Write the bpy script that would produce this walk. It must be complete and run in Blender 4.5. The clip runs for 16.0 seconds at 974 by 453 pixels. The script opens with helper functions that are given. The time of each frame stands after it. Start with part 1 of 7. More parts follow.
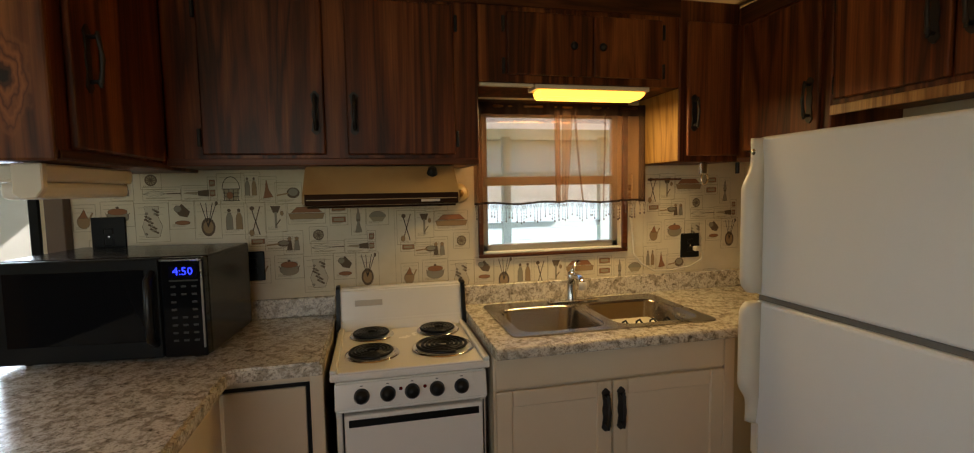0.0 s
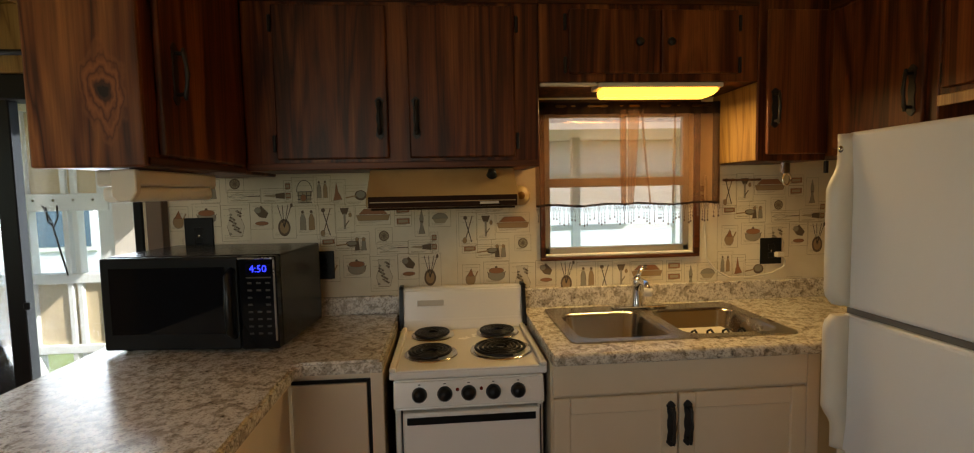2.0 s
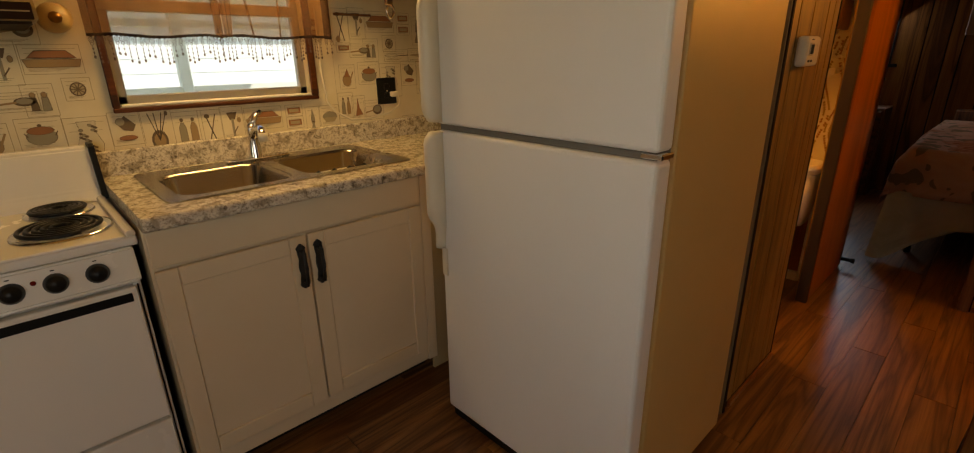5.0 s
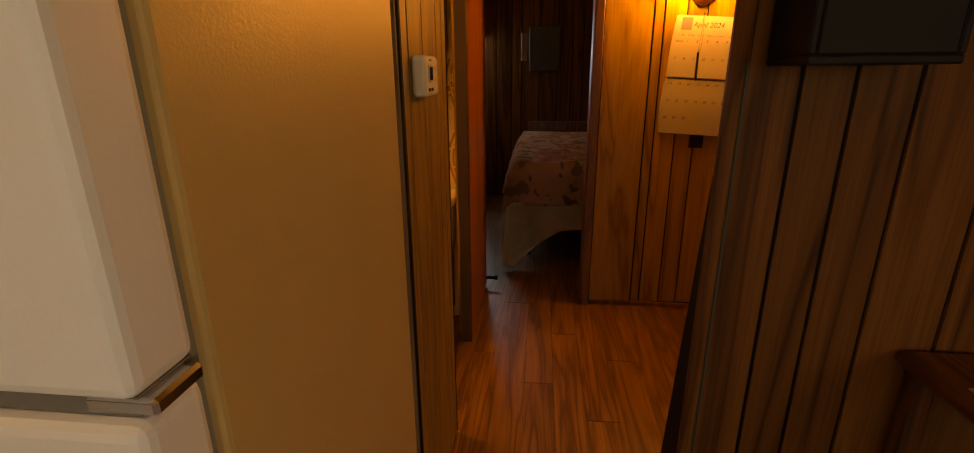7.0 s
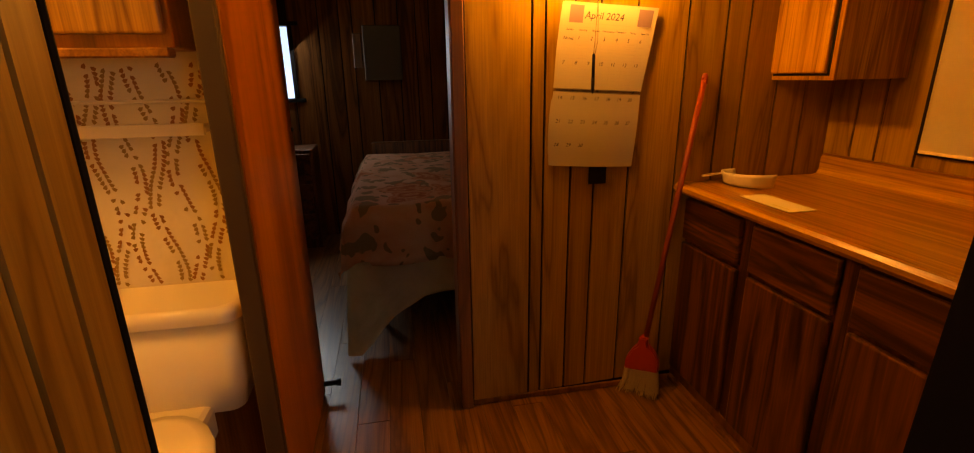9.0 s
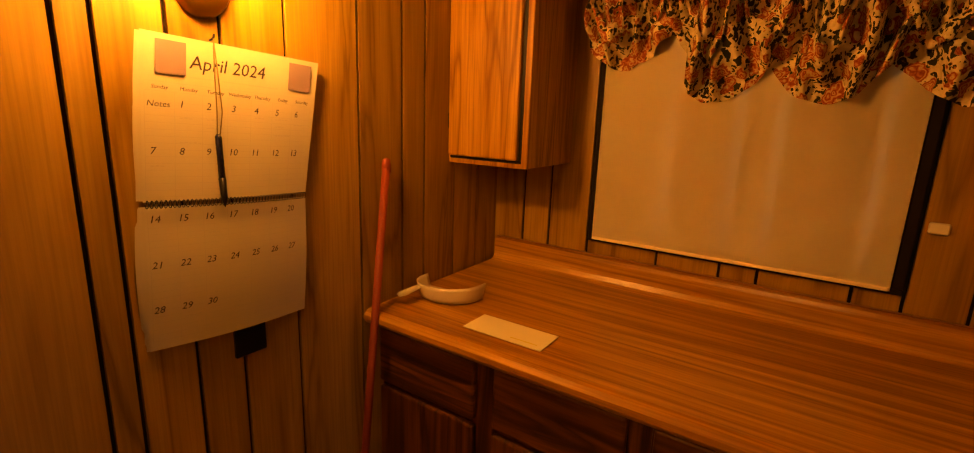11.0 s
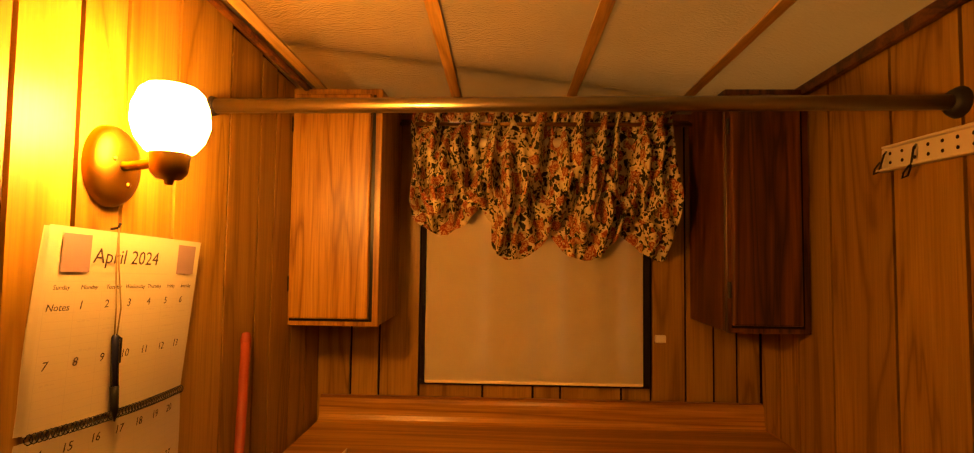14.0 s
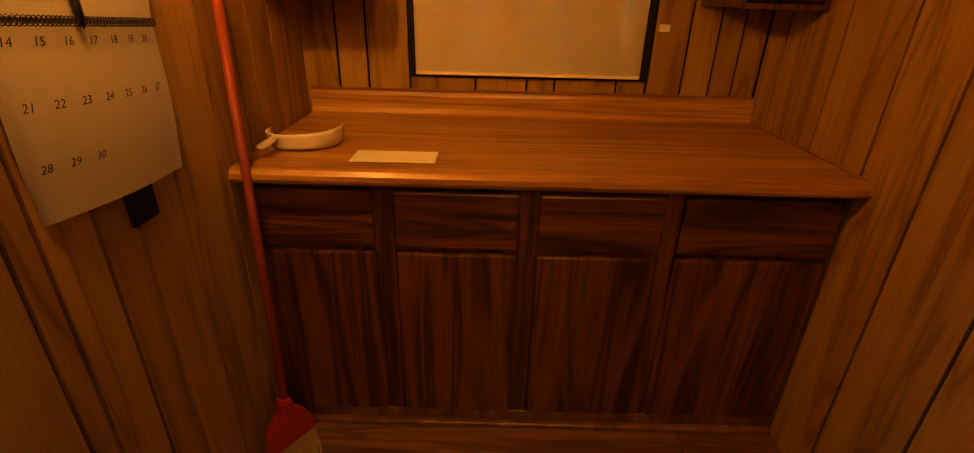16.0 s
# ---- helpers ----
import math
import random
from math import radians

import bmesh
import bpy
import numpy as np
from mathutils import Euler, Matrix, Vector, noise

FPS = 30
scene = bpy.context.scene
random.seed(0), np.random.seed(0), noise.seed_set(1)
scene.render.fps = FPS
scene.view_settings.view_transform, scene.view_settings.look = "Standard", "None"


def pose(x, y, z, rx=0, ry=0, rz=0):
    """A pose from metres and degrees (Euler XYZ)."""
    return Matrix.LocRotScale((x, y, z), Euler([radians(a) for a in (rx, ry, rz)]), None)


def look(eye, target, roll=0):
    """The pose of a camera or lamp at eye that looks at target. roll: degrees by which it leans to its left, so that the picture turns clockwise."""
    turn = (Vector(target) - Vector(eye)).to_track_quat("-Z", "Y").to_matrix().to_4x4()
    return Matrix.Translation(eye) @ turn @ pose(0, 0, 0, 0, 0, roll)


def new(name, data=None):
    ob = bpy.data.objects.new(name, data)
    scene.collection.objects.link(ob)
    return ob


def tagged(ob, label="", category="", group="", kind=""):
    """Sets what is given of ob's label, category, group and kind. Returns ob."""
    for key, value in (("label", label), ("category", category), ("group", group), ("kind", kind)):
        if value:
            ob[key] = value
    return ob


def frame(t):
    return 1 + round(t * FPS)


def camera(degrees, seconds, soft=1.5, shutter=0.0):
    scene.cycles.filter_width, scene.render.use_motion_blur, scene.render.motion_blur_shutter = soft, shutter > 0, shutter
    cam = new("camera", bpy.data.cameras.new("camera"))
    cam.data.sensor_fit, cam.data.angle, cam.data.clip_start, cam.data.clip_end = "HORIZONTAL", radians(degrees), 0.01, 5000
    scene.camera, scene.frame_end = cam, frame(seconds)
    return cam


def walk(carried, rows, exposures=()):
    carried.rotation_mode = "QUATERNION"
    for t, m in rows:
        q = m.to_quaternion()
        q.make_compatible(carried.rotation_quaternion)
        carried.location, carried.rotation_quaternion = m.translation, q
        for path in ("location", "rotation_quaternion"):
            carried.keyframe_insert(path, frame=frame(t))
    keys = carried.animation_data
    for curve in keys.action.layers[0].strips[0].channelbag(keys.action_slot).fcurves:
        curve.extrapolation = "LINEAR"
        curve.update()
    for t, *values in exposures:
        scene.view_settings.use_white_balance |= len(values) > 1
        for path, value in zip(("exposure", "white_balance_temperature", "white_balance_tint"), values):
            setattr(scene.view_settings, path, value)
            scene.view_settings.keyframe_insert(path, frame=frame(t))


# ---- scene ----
cam = camera(89.0, 16.0, soft=1.1)
PATH = [
    (0, (0.304, -2.167, 1.445), (0.751, -0.223, 1.291), -1.0),
    (0.5, (0.325, -2.166, 1.497), (0.621, -0.188, 1.501), -0.6),
    (1, (0.339, -2.175, 1.522), (0.536, -0.187, 1.606), -0.2),
    (1.5, (0.334, -2.164, 1.506), (0.505, -0.172, 1.517), -0.8),
    (2, (0.353, -2.16, 1.446), (0.513, -0.171, 1.304), -1.2),
    (2.5, (0.366, -2.151, 1.394), (0.536, -0.188, 1.052), -1.3),
    (3, (0.369, -2.144, 1.336), (0.552, -0.225, 0.807), -1.2),
    (3.5, (0.362, -2.144, 1.298), (0.559, -0.269, 0.63), -1.3),
    (4, (0.364, -2.146, 1.288), (0.678, -0.312, 0.556), -1.2),
    (4.5, (0.39, -2.156, 1.299), (1.076, -0.425, 0.568), -0.7),
    (5, (0.494, -2.099, 1.305), (1.794, -0.729, 0.647), -0.8),
    (5.2, (0.526, -2.062, 1.322), (2.024, -0.904, 0.68), -1.1),
    (7.3, (1.325, -1.834, 1.308), (3.226, -1.684, 0.703), -0.3),
    (7.5, (1.405, -1.817, 1.305), (3.307, -1.707, 0.697), -0.3),
    (8, (1.671, -1.848, 1.291), (3.579, -1.828, 0.692), -0.3),
    (8.5, (1.877, -1.904, 1.321), (3.787, -2.002, 0.735), -0.6),
    (9, (2.133, -1.907, 1.319), (4.014, -2.261, 0.739), -0.9),
    (9.5, (2.352, -1.931, 1.346), (4.117, -2.659, 0.752), -1.7),
    (10, (2.556, -2.03, 1.37), (4.122, -3.111, 0.755), -1.6),
    (10.2, (2.625, -2.07, 1.406), (4.08, -3.287, 0.772), -0.5),
    (12.3, (3.33, -2.142, 1.477), (3.84, -4.076, 1.445), -0.3),
    (12.5, (3.354, -2.108, 1.492), (3.772, -4.064, 1.505), -0.1),
    (13, (3.348, -1.964, 1.523), (3.546, -3.951, 1.636), 0.3),
    (13.5, (3.298, -1.876, 1.553), (3.382, -3.868, 1.713), 0.7),
    (14, (3.246, -1.84, 1.532), (3.314, -3.837, 1.629), 0.7),
    (14.5, (3.243, -1.841, 1.508), (3.288, -3.839, 1.444), 0.5),
    (15, (3.247, -1.851, 1.452), (3.262, -3.828, 1.153), 0.7),
    (15.5, (3.263, -1.853, 1.379), (3.264, -3.767, 0.799), 1.1),
    (16, (3.258, -1.845, 1.314), (3.265, -3.654, 0.46), 1.4),
]

walk(cam, [(t, look(eye, target, roll)) for t, eye, target, roll in PATH],
     exposures=[(0, 1.05, 6150, 8), (2.5, 1.02, 6550, 9), (4.6, 0.95, 7300, 11), (7.2, 1.22, 10000, 17), (9.0, 1.32, 9200, 17), (10.2, 1.28, 8500, 18), (12.0, 1.15, 8200, 19), (16, 1.22, 7500, 14)])

# ---------------------------------------------------------------- world and light
world = bpy.data.worlds.new("world")
scene.world = world
world.use_nodes = True
wn = world.node_tree.nodes
sky = wn.new("ShaderNodeTexSky")
sky.sky_type, sky.sun_disc = "NISHITA", False
sky.sun_elevation, sky.sun_rotation = radians(39), radians(113)
wn["Background"].inputs["Strength"].default_value = 0.15
world.node_tree.links.new(sky.outputs[0], wn["Background"].inputs["Color"])

sun = new("sun", bpy.data.lights.new("sun", "SUN"))
sun.data.energy, sun.data.angle, sun.data.color = 5.0, radians(0.5), (1.0, 0.95, 0.88)
sun.matrix_world = look((8, -3.4, 7), (0, 0, 0))


def area_lamp(name, at, target, w, h, energy, color):
    lamp = new(name, bpy.data.lights.new(name, "AREA"))
    lamp.data.shape, lamp.data.size, lamp.data.size_y = "RECTANGLE", w, h
    lamp.data.energy, lamp.data.color = energy, color
    lamp.matrix_world = look(at, target)
    return lamp


area_lamp("daylight_patio_door", (-1.75, 0.12, 0.92), (-1.75, -2, 0.75), 1.6, 1.6, 29, (0.90, 0.95, 1.0))
# No south window is seen: this lamp is added fill for the kitchen.
area_lamp("added_south_fill", (-0.8, -3.66, 1.45), (-0.2, 0, 0.75), 1.7, 0.9, 6.6, (1.0, 0.93, 0.80))
# The west window is out of view, added to light the fridge front.
area_lamp("unseen_west_daylight", (-3.52, -1.9, 1.45), (0, -1.9, 0.9), 2.0, 1.1, 1.1, (0.98, 0.93, 0.84))
area_lamp("fluorescent_tube", (1.17, -0.27, 1.787), (1.17, -0.24, 1.0), 0.42, 0.07, 3.2, (1.0, 0.66, 0.26))
area_lamp("daylight_bedroom_window", (6.45, -1.05, 1.45), (5, -1.9, 0.6), 0.4, 0.5, 3.2, (0.66, 0.82, 1.0))

# ---------------------------------------------------------------- materials


def rgb(h):
    v = [int(h[i:i + 2], 16) / 255 for i in (0, 2, 4)]
    return tuple(x / 12.92 if x <= 0.04045 else ((x + 0.055) / 1.055) ** 2.4 for x in v) + (1.0,)


def base_mat(name, rough=0.5, metal=0.0, color=(0.8, 0.8, 0.8, 1)):
    m = bpy.data.materials.new(name)
    m.use_nodes = True
    b = m.node_tree.nodes["Principled BSDF"]
    b.inputs["Base Color"].default_value = color
    b.inputs["Roughness"].default_value = rough
    b.inputs["Metallic"].default_value = metal
    return m, m.node_tree.nodes, m.node_tree.links, b


def ramp(nodes, stops):
    r = nodes.new("ShaderNodeValToRGB")
    e = r.color_ramp.elements
    e[0].position, e[0].color = stops[0]
    e[1].position, e[1].color = stops[-1]
    for p, col in stops[1:-1]:
        k = e.new(p)
        k.color = col
    return r


def coords(nodes, links, scale, shift=True):
    tc = nodes.new("ShaderNodeTexCoord")
    mp = nodes.new("ShaderNodeMapping")
    mp.inputs["Scale"].default_value = scale
    if shift:
        info = nodes.new("ShaderNodeObjectInfo")
        mul = nodes.new("ShaderNodeVectorMath")
        mul.operation = "MULTIPLY_ADD"
        mul.inputs[1].default_value = (13.0, 7.0, 17.0)
        links.new(info.outputs["Random"], mul.inputs[0])
        links.new(tc.outputs["Object"], mul.inputs[2])
        links.new(mul.outputs[0], mp.inputs["Vector"])
    else:
        links.new(tc.outputs["Object"], mp.inputs["Vector"])
    return mp


def noise_tex(nodes, links, mp, scale, detail=4.0, rough=0.55, dist=0.0):
    n = nodes.new("ShaderNodeTexNoise")
    n.inputs["Scale"].default_value = scale
    n.inputs["Detail"].default_value = detail
    n.inputs["Roughness"].default_value = rough
    n.inputs["Distortion"].default_value = dist
    links.new(mp.outputs[0], n.inputs["Vector"])
    return n


def bump(nodes, links, b, height, strength, distance=0.002):
    k = nodes.new("ShaderNodeBump")
    k.inputs["Strength"].default_value = strength
    k.inputs["Distance"].default_value = distance
    links.new(height, k.inputs["Height"])
    links.new(k.outputs[0], b.inputs["Normal"])


def mix_col(nodes, links, a, b, fac, kind="MIX"):
    m = nodes.new("ShaderNodeMix")
    m.data_type, m.blend_type = "RGBA", kind
    for sock, v in ((m.inputs[6], a), (m.inputs[7], b), (m.inputs[0], fac)):
        if hasattr(v, "is_output"):
            links.new(v, sock)
        else:
            sock.default_value = v
    return m.outputs[2]


def wood(name, dark, mid, light, axis="Z", rough=0.42, width=9.0, vary=0.25, figure=1.0, streak=0.75, rings=5.0, line=0.45, gloss=0.5, stretch=0.075):
    """Wood with the grain along one axis: broad figure, streaks and fine pores."""
    m, nodes, links, b = base_mat(name, rough)
    along = {"X": 0, "Y": 1, "Z": 2}[axis]
    s1 = [width] * 3
    s1[along] = width * stretch
    s2 = [160.0] * 3
    s2[along] = 4.0
    m1, m2 = coords(nodes, links, s1), coords(nodes, links, s2)
    n1 = noise_tex(nodes, links, m1, 1.0, 3.0, 0.5, 1.4 * figure)
    wave = nodes.new("ShaderNodeMath")
    wave.operation = "MULTIPLY"
    wave.inputs[1].default_value = rings
    links.new(n1.outputs["Fac"], wave.inputs[0])
    fr = nodes.new("ShaderNodeMath")
    fr.operation = "PINGPONG"
    fr.inputs[1].default_value = 1.0
    links.new(wave.outputs[0], fr.inputs[0])
    r1 = ramp(nodes, [(0.0, dark), (line, mid), (1.0, light)])
    b.inputs["Specular IOR Level"].default_value = gloss
    links.new(fr.outputs[0], r1.inputs[0])
    n2 = noise_tex(nodes, links, m2, 1.0, 3.0, 0.6)
    r2 = ramp(nodes, [(0.3, (0.62, 0.58, 0.55, 1)), (0.62, (1.08, 1.06, 1.04, 1))])
    links.new(n2.outputs["Fac"], r2.inputs[0])
    col = mix_col(nodes, links, r1.outputs[0], r2.outputs[0], streak, "MULTIPLY")
    info = nodes.new("ShaderNodeObjectInfo")
    r3 = ramp(nodes, [(0.0, (1 - vary, 1 - vary, 1 - vary, 1)), (1.0, (1.0, 1.0, 1.0, 1))])
    links.new(info.outputs["Random"], r3.inputs[0])
    col = mix_col(nodes, links, col, r3.outputs[0], 1.0, "MULTIPLY")
    links.new(col, b.inputs["Base Color"])
    bump(nodes, links, b, n2.outputs["Fac"], 0.25, 0.001)
    return m


def paint(name, color, rough=0.45, stain=(0.86, 0.82, 0.74, 1), amount=0.35, grain=60.0, relief=0.12, metal=0.0):
    """Painted or enamelled surface with faint stains and unevenness."""
    m, nodes, links, b = base_mat(name, rough, metal)
    mp = coords(nodes, links, (1, 1, 1))
    n1 = noise_tex(nodes, links, mp, 2.6, 5.0, 0.6)
    n2 = noise_tex(nodes, links, mp, grain, 3.0, 0.6)
    r1 = ramp(nodes, [(0.42, (0, 0, 0, 1)), (0.75, (amount, amount, amount, 1))])
    links.new(n1.outputs["Fac"], r1.inputs[0])
    st = tuple(color[i] * stain[i] for i in range(3)) + (1,)
    col = mix_col(nodes, links, color, st, r1.outputs[0])
    links.new(col, b.inputs["Base Color"])
    rr = nodes.new("ShaderNodeMapRange")
    rr.inputs["To Min"].default_value, rr.inputs["To Max"].default_value = max(rough - 0.1, 0.03), min(rough + 0.14, 1)
    links.new(n1.outputs["Fac"], rr.inputs["Value"])
    links.new(rr.outputs[0], b.inputs["Roughness"])
    if relief:
        bump(nodes, links, b, n2.outputs["Fac"], relief, 0.001)
    return m


def plain(name, color, rough=0.5, metal=0.0):
    return base_mat(name, rough, metal, color)[0]


def glowing(name, color, strength):
    m, nodes, links, b = base_mat(name, 0.4, 0, color)
    b.inputs["Emission Color"].default_value = color
    b.inputs["Emission Strength"].default_value = strength
    return m


def granite():
    m, nodes, links, b = base_mat("granite_laminate", 0.22)
    mp = coords(nodes, links, (1, 1, 1), False)
    n1 = noise_tex(nodes, links, mp, 62, 6, 0.72, 0.4)
    n2 = noise_tex(nodes, links, mp, 34, 4, 0.6, 0.5)
    n3 = noise_tex(nodes, links, mp, 150, 4, 0.75)
    r1 = ramp(nodes, [(0.28, rgb("50463d")), (0.37, rgb("9a8f7e")), (0.46, rgb("d6cdba")), (0.66, rgb("ded7c7")), (0.8, rgb("b9a98f"))])
    links.new(n1.outputs["Fac"], r1.inputs[0])
    r2 = ramp(nodes, [(0.40, rgb("a49a8c")), (0.52, (1, 1, 1, 1))])
    links.new(n2.outputs["Fac"], r2.inputs[0])
    col = mix_col(nodes, links, r1.outputs[0], r2.outputs[0], 0.7, "MULTIPLY")
    r3 = ramp(nodes, [(0.36, rgb("6b5a48")), (0.5, (1, 1, 1, 1))])
    links.new(n3.outputs["Fac"], r3.inputs[0])
    col = mix_col(nodes, links, col, r3.outputs[0], 0.6, "MULTIPLY")
    links.new(col, b.inputs["Base Color"])
    return m


def fabric(name, color, second=None, scale=7.0, see=0.0, rough=0.95, spots=()):
    """Woven cloth; see lets light through; spots adds printed blooms."""
    m, nodes, links, b = base_mat(name, rough, 0, color)
    mp = coords(nodes, links, (1, 1, 1), False)
    col = color
    if second:
        n = noise_tex(nodes, links, mp, scale, 4, 0.6, 0.5)
        r = ramp(nodes, [(0.4, color), (0.62, second)])
        links.new(n.outputs["Fac"], r.inputs[0])
        col = r.outputs[0]
    for i, (c, sc, lo, hi) in enumerate(spots):
        mq = coords(nodes, links, (1 + 0.13 * i, 1 - 0.07 * i, 1 + 0.05 * i), False)
        mq.inputs["Location"].default_value = (3.7 * i, 1.9 * i, 5.3 * i)
        n = noise_tex(nodes, links, mq, sc, 5, 0.6, 1.2)
        r = ramp(nodes, [(lo, (0, 0, 0, 1)), (hi, (1, 1, 1, 1))])
        links.new(n.outputs["Fac"], r.inputs[0])
        col = mix_col(nodes, links, col, c, r.outputs[0])
    if hasattr(col, "is_output"):
        links.new(col, b.inputs["Base Color"])
    w = noise_tex(nodes, links, mp, 420, 2, 0.5)
    bump(nodes, links, b, w.outputs["Fac"], 0.3, 0.001)
    if see:
        out = nodes["Material Output"]
        tr = nodes.new("ShaderNodeBsdfTransparent")
        tr.inputs[0].default_value = tuple(v ** 0.45 for v in color[:3]) + (1,)
        tl = nodes.new("ShaderNodeBsdfTranslucent")
        tl.inputs[0].default_value = color
        m1, m2 = nodes.new("ShaderNodeMixShader"), nodes.new("ShaderNodeMixShader")
        m1.inputs[0].default_value, m2.inputs[0].default_value = 0.5, see
        links.new(b.outputs[0], m1.inputs[1])
        links.new(tl.outputs[0], m1.inputs[2])
        links.new(m1.outputs[0], m2.inputs[1])
        links.new(tr.outputs[0], m2.inputs[2])
        links.new(m2.outputs[0], out.inputs["Surface"])
    return m


def floral(name, ground, petal, heart, leaf, size, shade, cover=0.42):
    """Cloth printed with roses and leaves: two cell patterns over a mottled ground."""
    m, nodes, links, b = base_mat(name, 0.95, 0, ground)
    b.inputs["Specular IOR Level"].default_value = 0.15
    mp = coords(nodes, links, (1, 1, 1), False)
    warp = noise_tex(nodes, links, mp, 2.2 / size, 2, 0.5)
    add = nodes.new("ShaderNodeVectorMath")
    add.operation = "MULTIPLY_ADD"
    add.inputs[1].default_value = (size * 0.9,) * 3
    links.new(warp.outputs["Color"], add.inputs[0])
    links.new(mp.outputs[0], add.inputs[2])

    def cells(scale, shift):
        v = nodes.new("ShaderNodeTexVoronoi")
        v.inputs["Scale"].default_value = scale
        k = nodes.new("ShaderNodeVectorMath")
        k.inputs[1].default_value = (shift, shift * 0.7, shift * 1.3)
        links.new(add.outputs[0], k.inputs[0])
        links.new(k.outputs[0], v.inputs["Vector"])
        return v
    n = noise_tex(nodes, links, mp, 1.5 / size, 4, 0.6, 0.6)
    base = ramp(nodes, [(0.42, ground), (0.62, shade)])
    links.new(n.outputs["Fac"], base.inputs[0])
    col = base.outputs[0]
    for scale, shift, hue in ((1.7 / size, 3.1, leaf), (2.9 / size, 7.7, leaf)):
        v = cells(scale, shift)
        r = ramp(nodes, [(cover * 0.92, (1, 1, 1, 1)), (cover * 0.98, (0, 0, 0, 1))])
        links.new(v.outputs["Distance"], r.inputs[0])
        col = mix_col(nodes, links, col, hue, r.outputs[0])
    v = cells(1.0 / size, 0.4)
    rings = nodes.new("ShaderNodeMath")
    rings.operation = "PINGPONG"
    rings.inputs[1].default_value = 0.09
    links.new(v.outputs["Distance"], rings.inputs[0])
    pet = ramp(nodes, [(0.0, heart), (0.05, petal), (0.09, shade)])
    links.new(rings.outputs[0], pet.inputs[0])
    r = ramp(nodes, [(cover, (1, 1, 1, 1)), (cover + 0.05, (0, 0, 0, 1))])
    links.new(v.outputs["Distance"], r.inputs[0])
    col = mix_col(nodes, links, col, pet.outputs[0], r.outputs[0])
    links.new(col, b.inputs["Base Color"])
    w = noise_tex(nodes, links, mp, 420, 2, 0.5)
    bump(nodes, links, b, w.outputs["Fac"], 0.3, 0.001)
    return m


def glass(name, tint=(0.96, 0.98, 1.0, 1)):
    m, nodes, links, b = base_mat(name, 0.02, 0, tint)
    out = nodes["Material Output"]
    tr, gl, mx, fr = (nodes.new("ShaderNodeBsdfTransparent"), nodes.new("ShaderNodeBsdfGlossy"),
                      nodes.new("ShaderNodeMixShader"), nodes.new("ShaderNodeFresnel"))
    tr.inputs[0].default_value = tint
    gl.inputs["Roughness"].default_value = 0.02
    links.new(fr.outputs[0], mx.inputs[0])
    links.new(tr.outputs[0], mx.inputs[1])
    links.new(gl.outputs[0], mx.inputs[2])
    links.new(mx.outputs[0], out.inputs["Surface"])
    return m


WALNUT = wood("walnut_cabinet", rgb("3b1a0b"), rgb("673417"), rgb("8a532a"), "Z", 0.44, 6.0, 0.2, 1.9, 0.95, 4.5, 0.4, 0.32, 0.055)
WALNUT_H = wood("walnut_rail", rgb("361a0b"), rgb("552c14"), rgb("6a3b1c"), "X", 0.45, 9.0, gloss=0.3)
WALNUT_Y = wood("walnut_rail_deep", rgb("361a0b"), rgb("552c14"), rgb("6a3b1c"), "Y", 0.45, 9.0, gloss=0.3)
PANEL = wood("oak_wall_panel", rgb("795829"), rgb("93703a"), rgb("a38047"), "Z", 0.42, 4.5, 0.2, 1.3, 0.5, 9.0, 0.25, 0.4, 0.10)
DARKPANEL = wood("brown_wall_panel", rgb("4a2a12"), rgb("693f1b"), rgb("7a4d24"), "Z", 0.55, 5.0, 0.25, 1.2, 0.6, 7.0, 0.3, 0.12)
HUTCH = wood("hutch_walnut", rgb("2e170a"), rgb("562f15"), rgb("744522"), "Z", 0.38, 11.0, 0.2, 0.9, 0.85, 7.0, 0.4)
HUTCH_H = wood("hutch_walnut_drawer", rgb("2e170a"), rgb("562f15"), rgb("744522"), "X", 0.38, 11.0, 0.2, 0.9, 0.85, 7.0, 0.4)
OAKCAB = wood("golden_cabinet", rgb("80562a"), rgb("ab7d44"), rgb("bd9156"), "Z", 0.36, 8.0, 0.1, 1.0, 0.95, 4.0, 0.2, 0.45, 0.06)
BUTCHER = wood("butcher_block_laminate", rgb("8f6032"), rgb("b5854a"), rgb("cc9f62"), "X", 0.28, 18.0, 0.1, 0.5, 0.85, 4.0, 0.35, 0.5, 0.03)
BUTCHER_Y = wood("laminate_trim", rgb("7a4a26"), rgb("955f34"), rgb("a97344"), "X", 0.3, 16.0, 0.1, 0.6)
DOORWOOD = wood("varnished_door", rgb("744019"), rgb("945626"), rgb("a6662e"), "Z", 0.3, 4.0, 0.1, 0.9, 0.6, 6.0, 0.35)
TRIM = wood("stained_trim", rgb("5c3a1e"), rgb("734a28"), rgb("835a34"), "Z", 0.4, 12.0, 0.15, 0.5)
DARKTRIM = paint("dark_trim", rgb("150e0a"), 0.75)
FLOORWOOD = wood("laminate_plank", rgb("5a3a22"), rgb("835c38"), rgb("9a7248"), "X", 0.33, 7.0, 0.14, 1.6, 0.75, 4.0, 0.3)
GRANITE = granite()
CREAM = paint("cream_cabinet_paint", rgb("d9c8ab"), 0.45, (0.9, 0.86, 0.76, 1), 0.5)
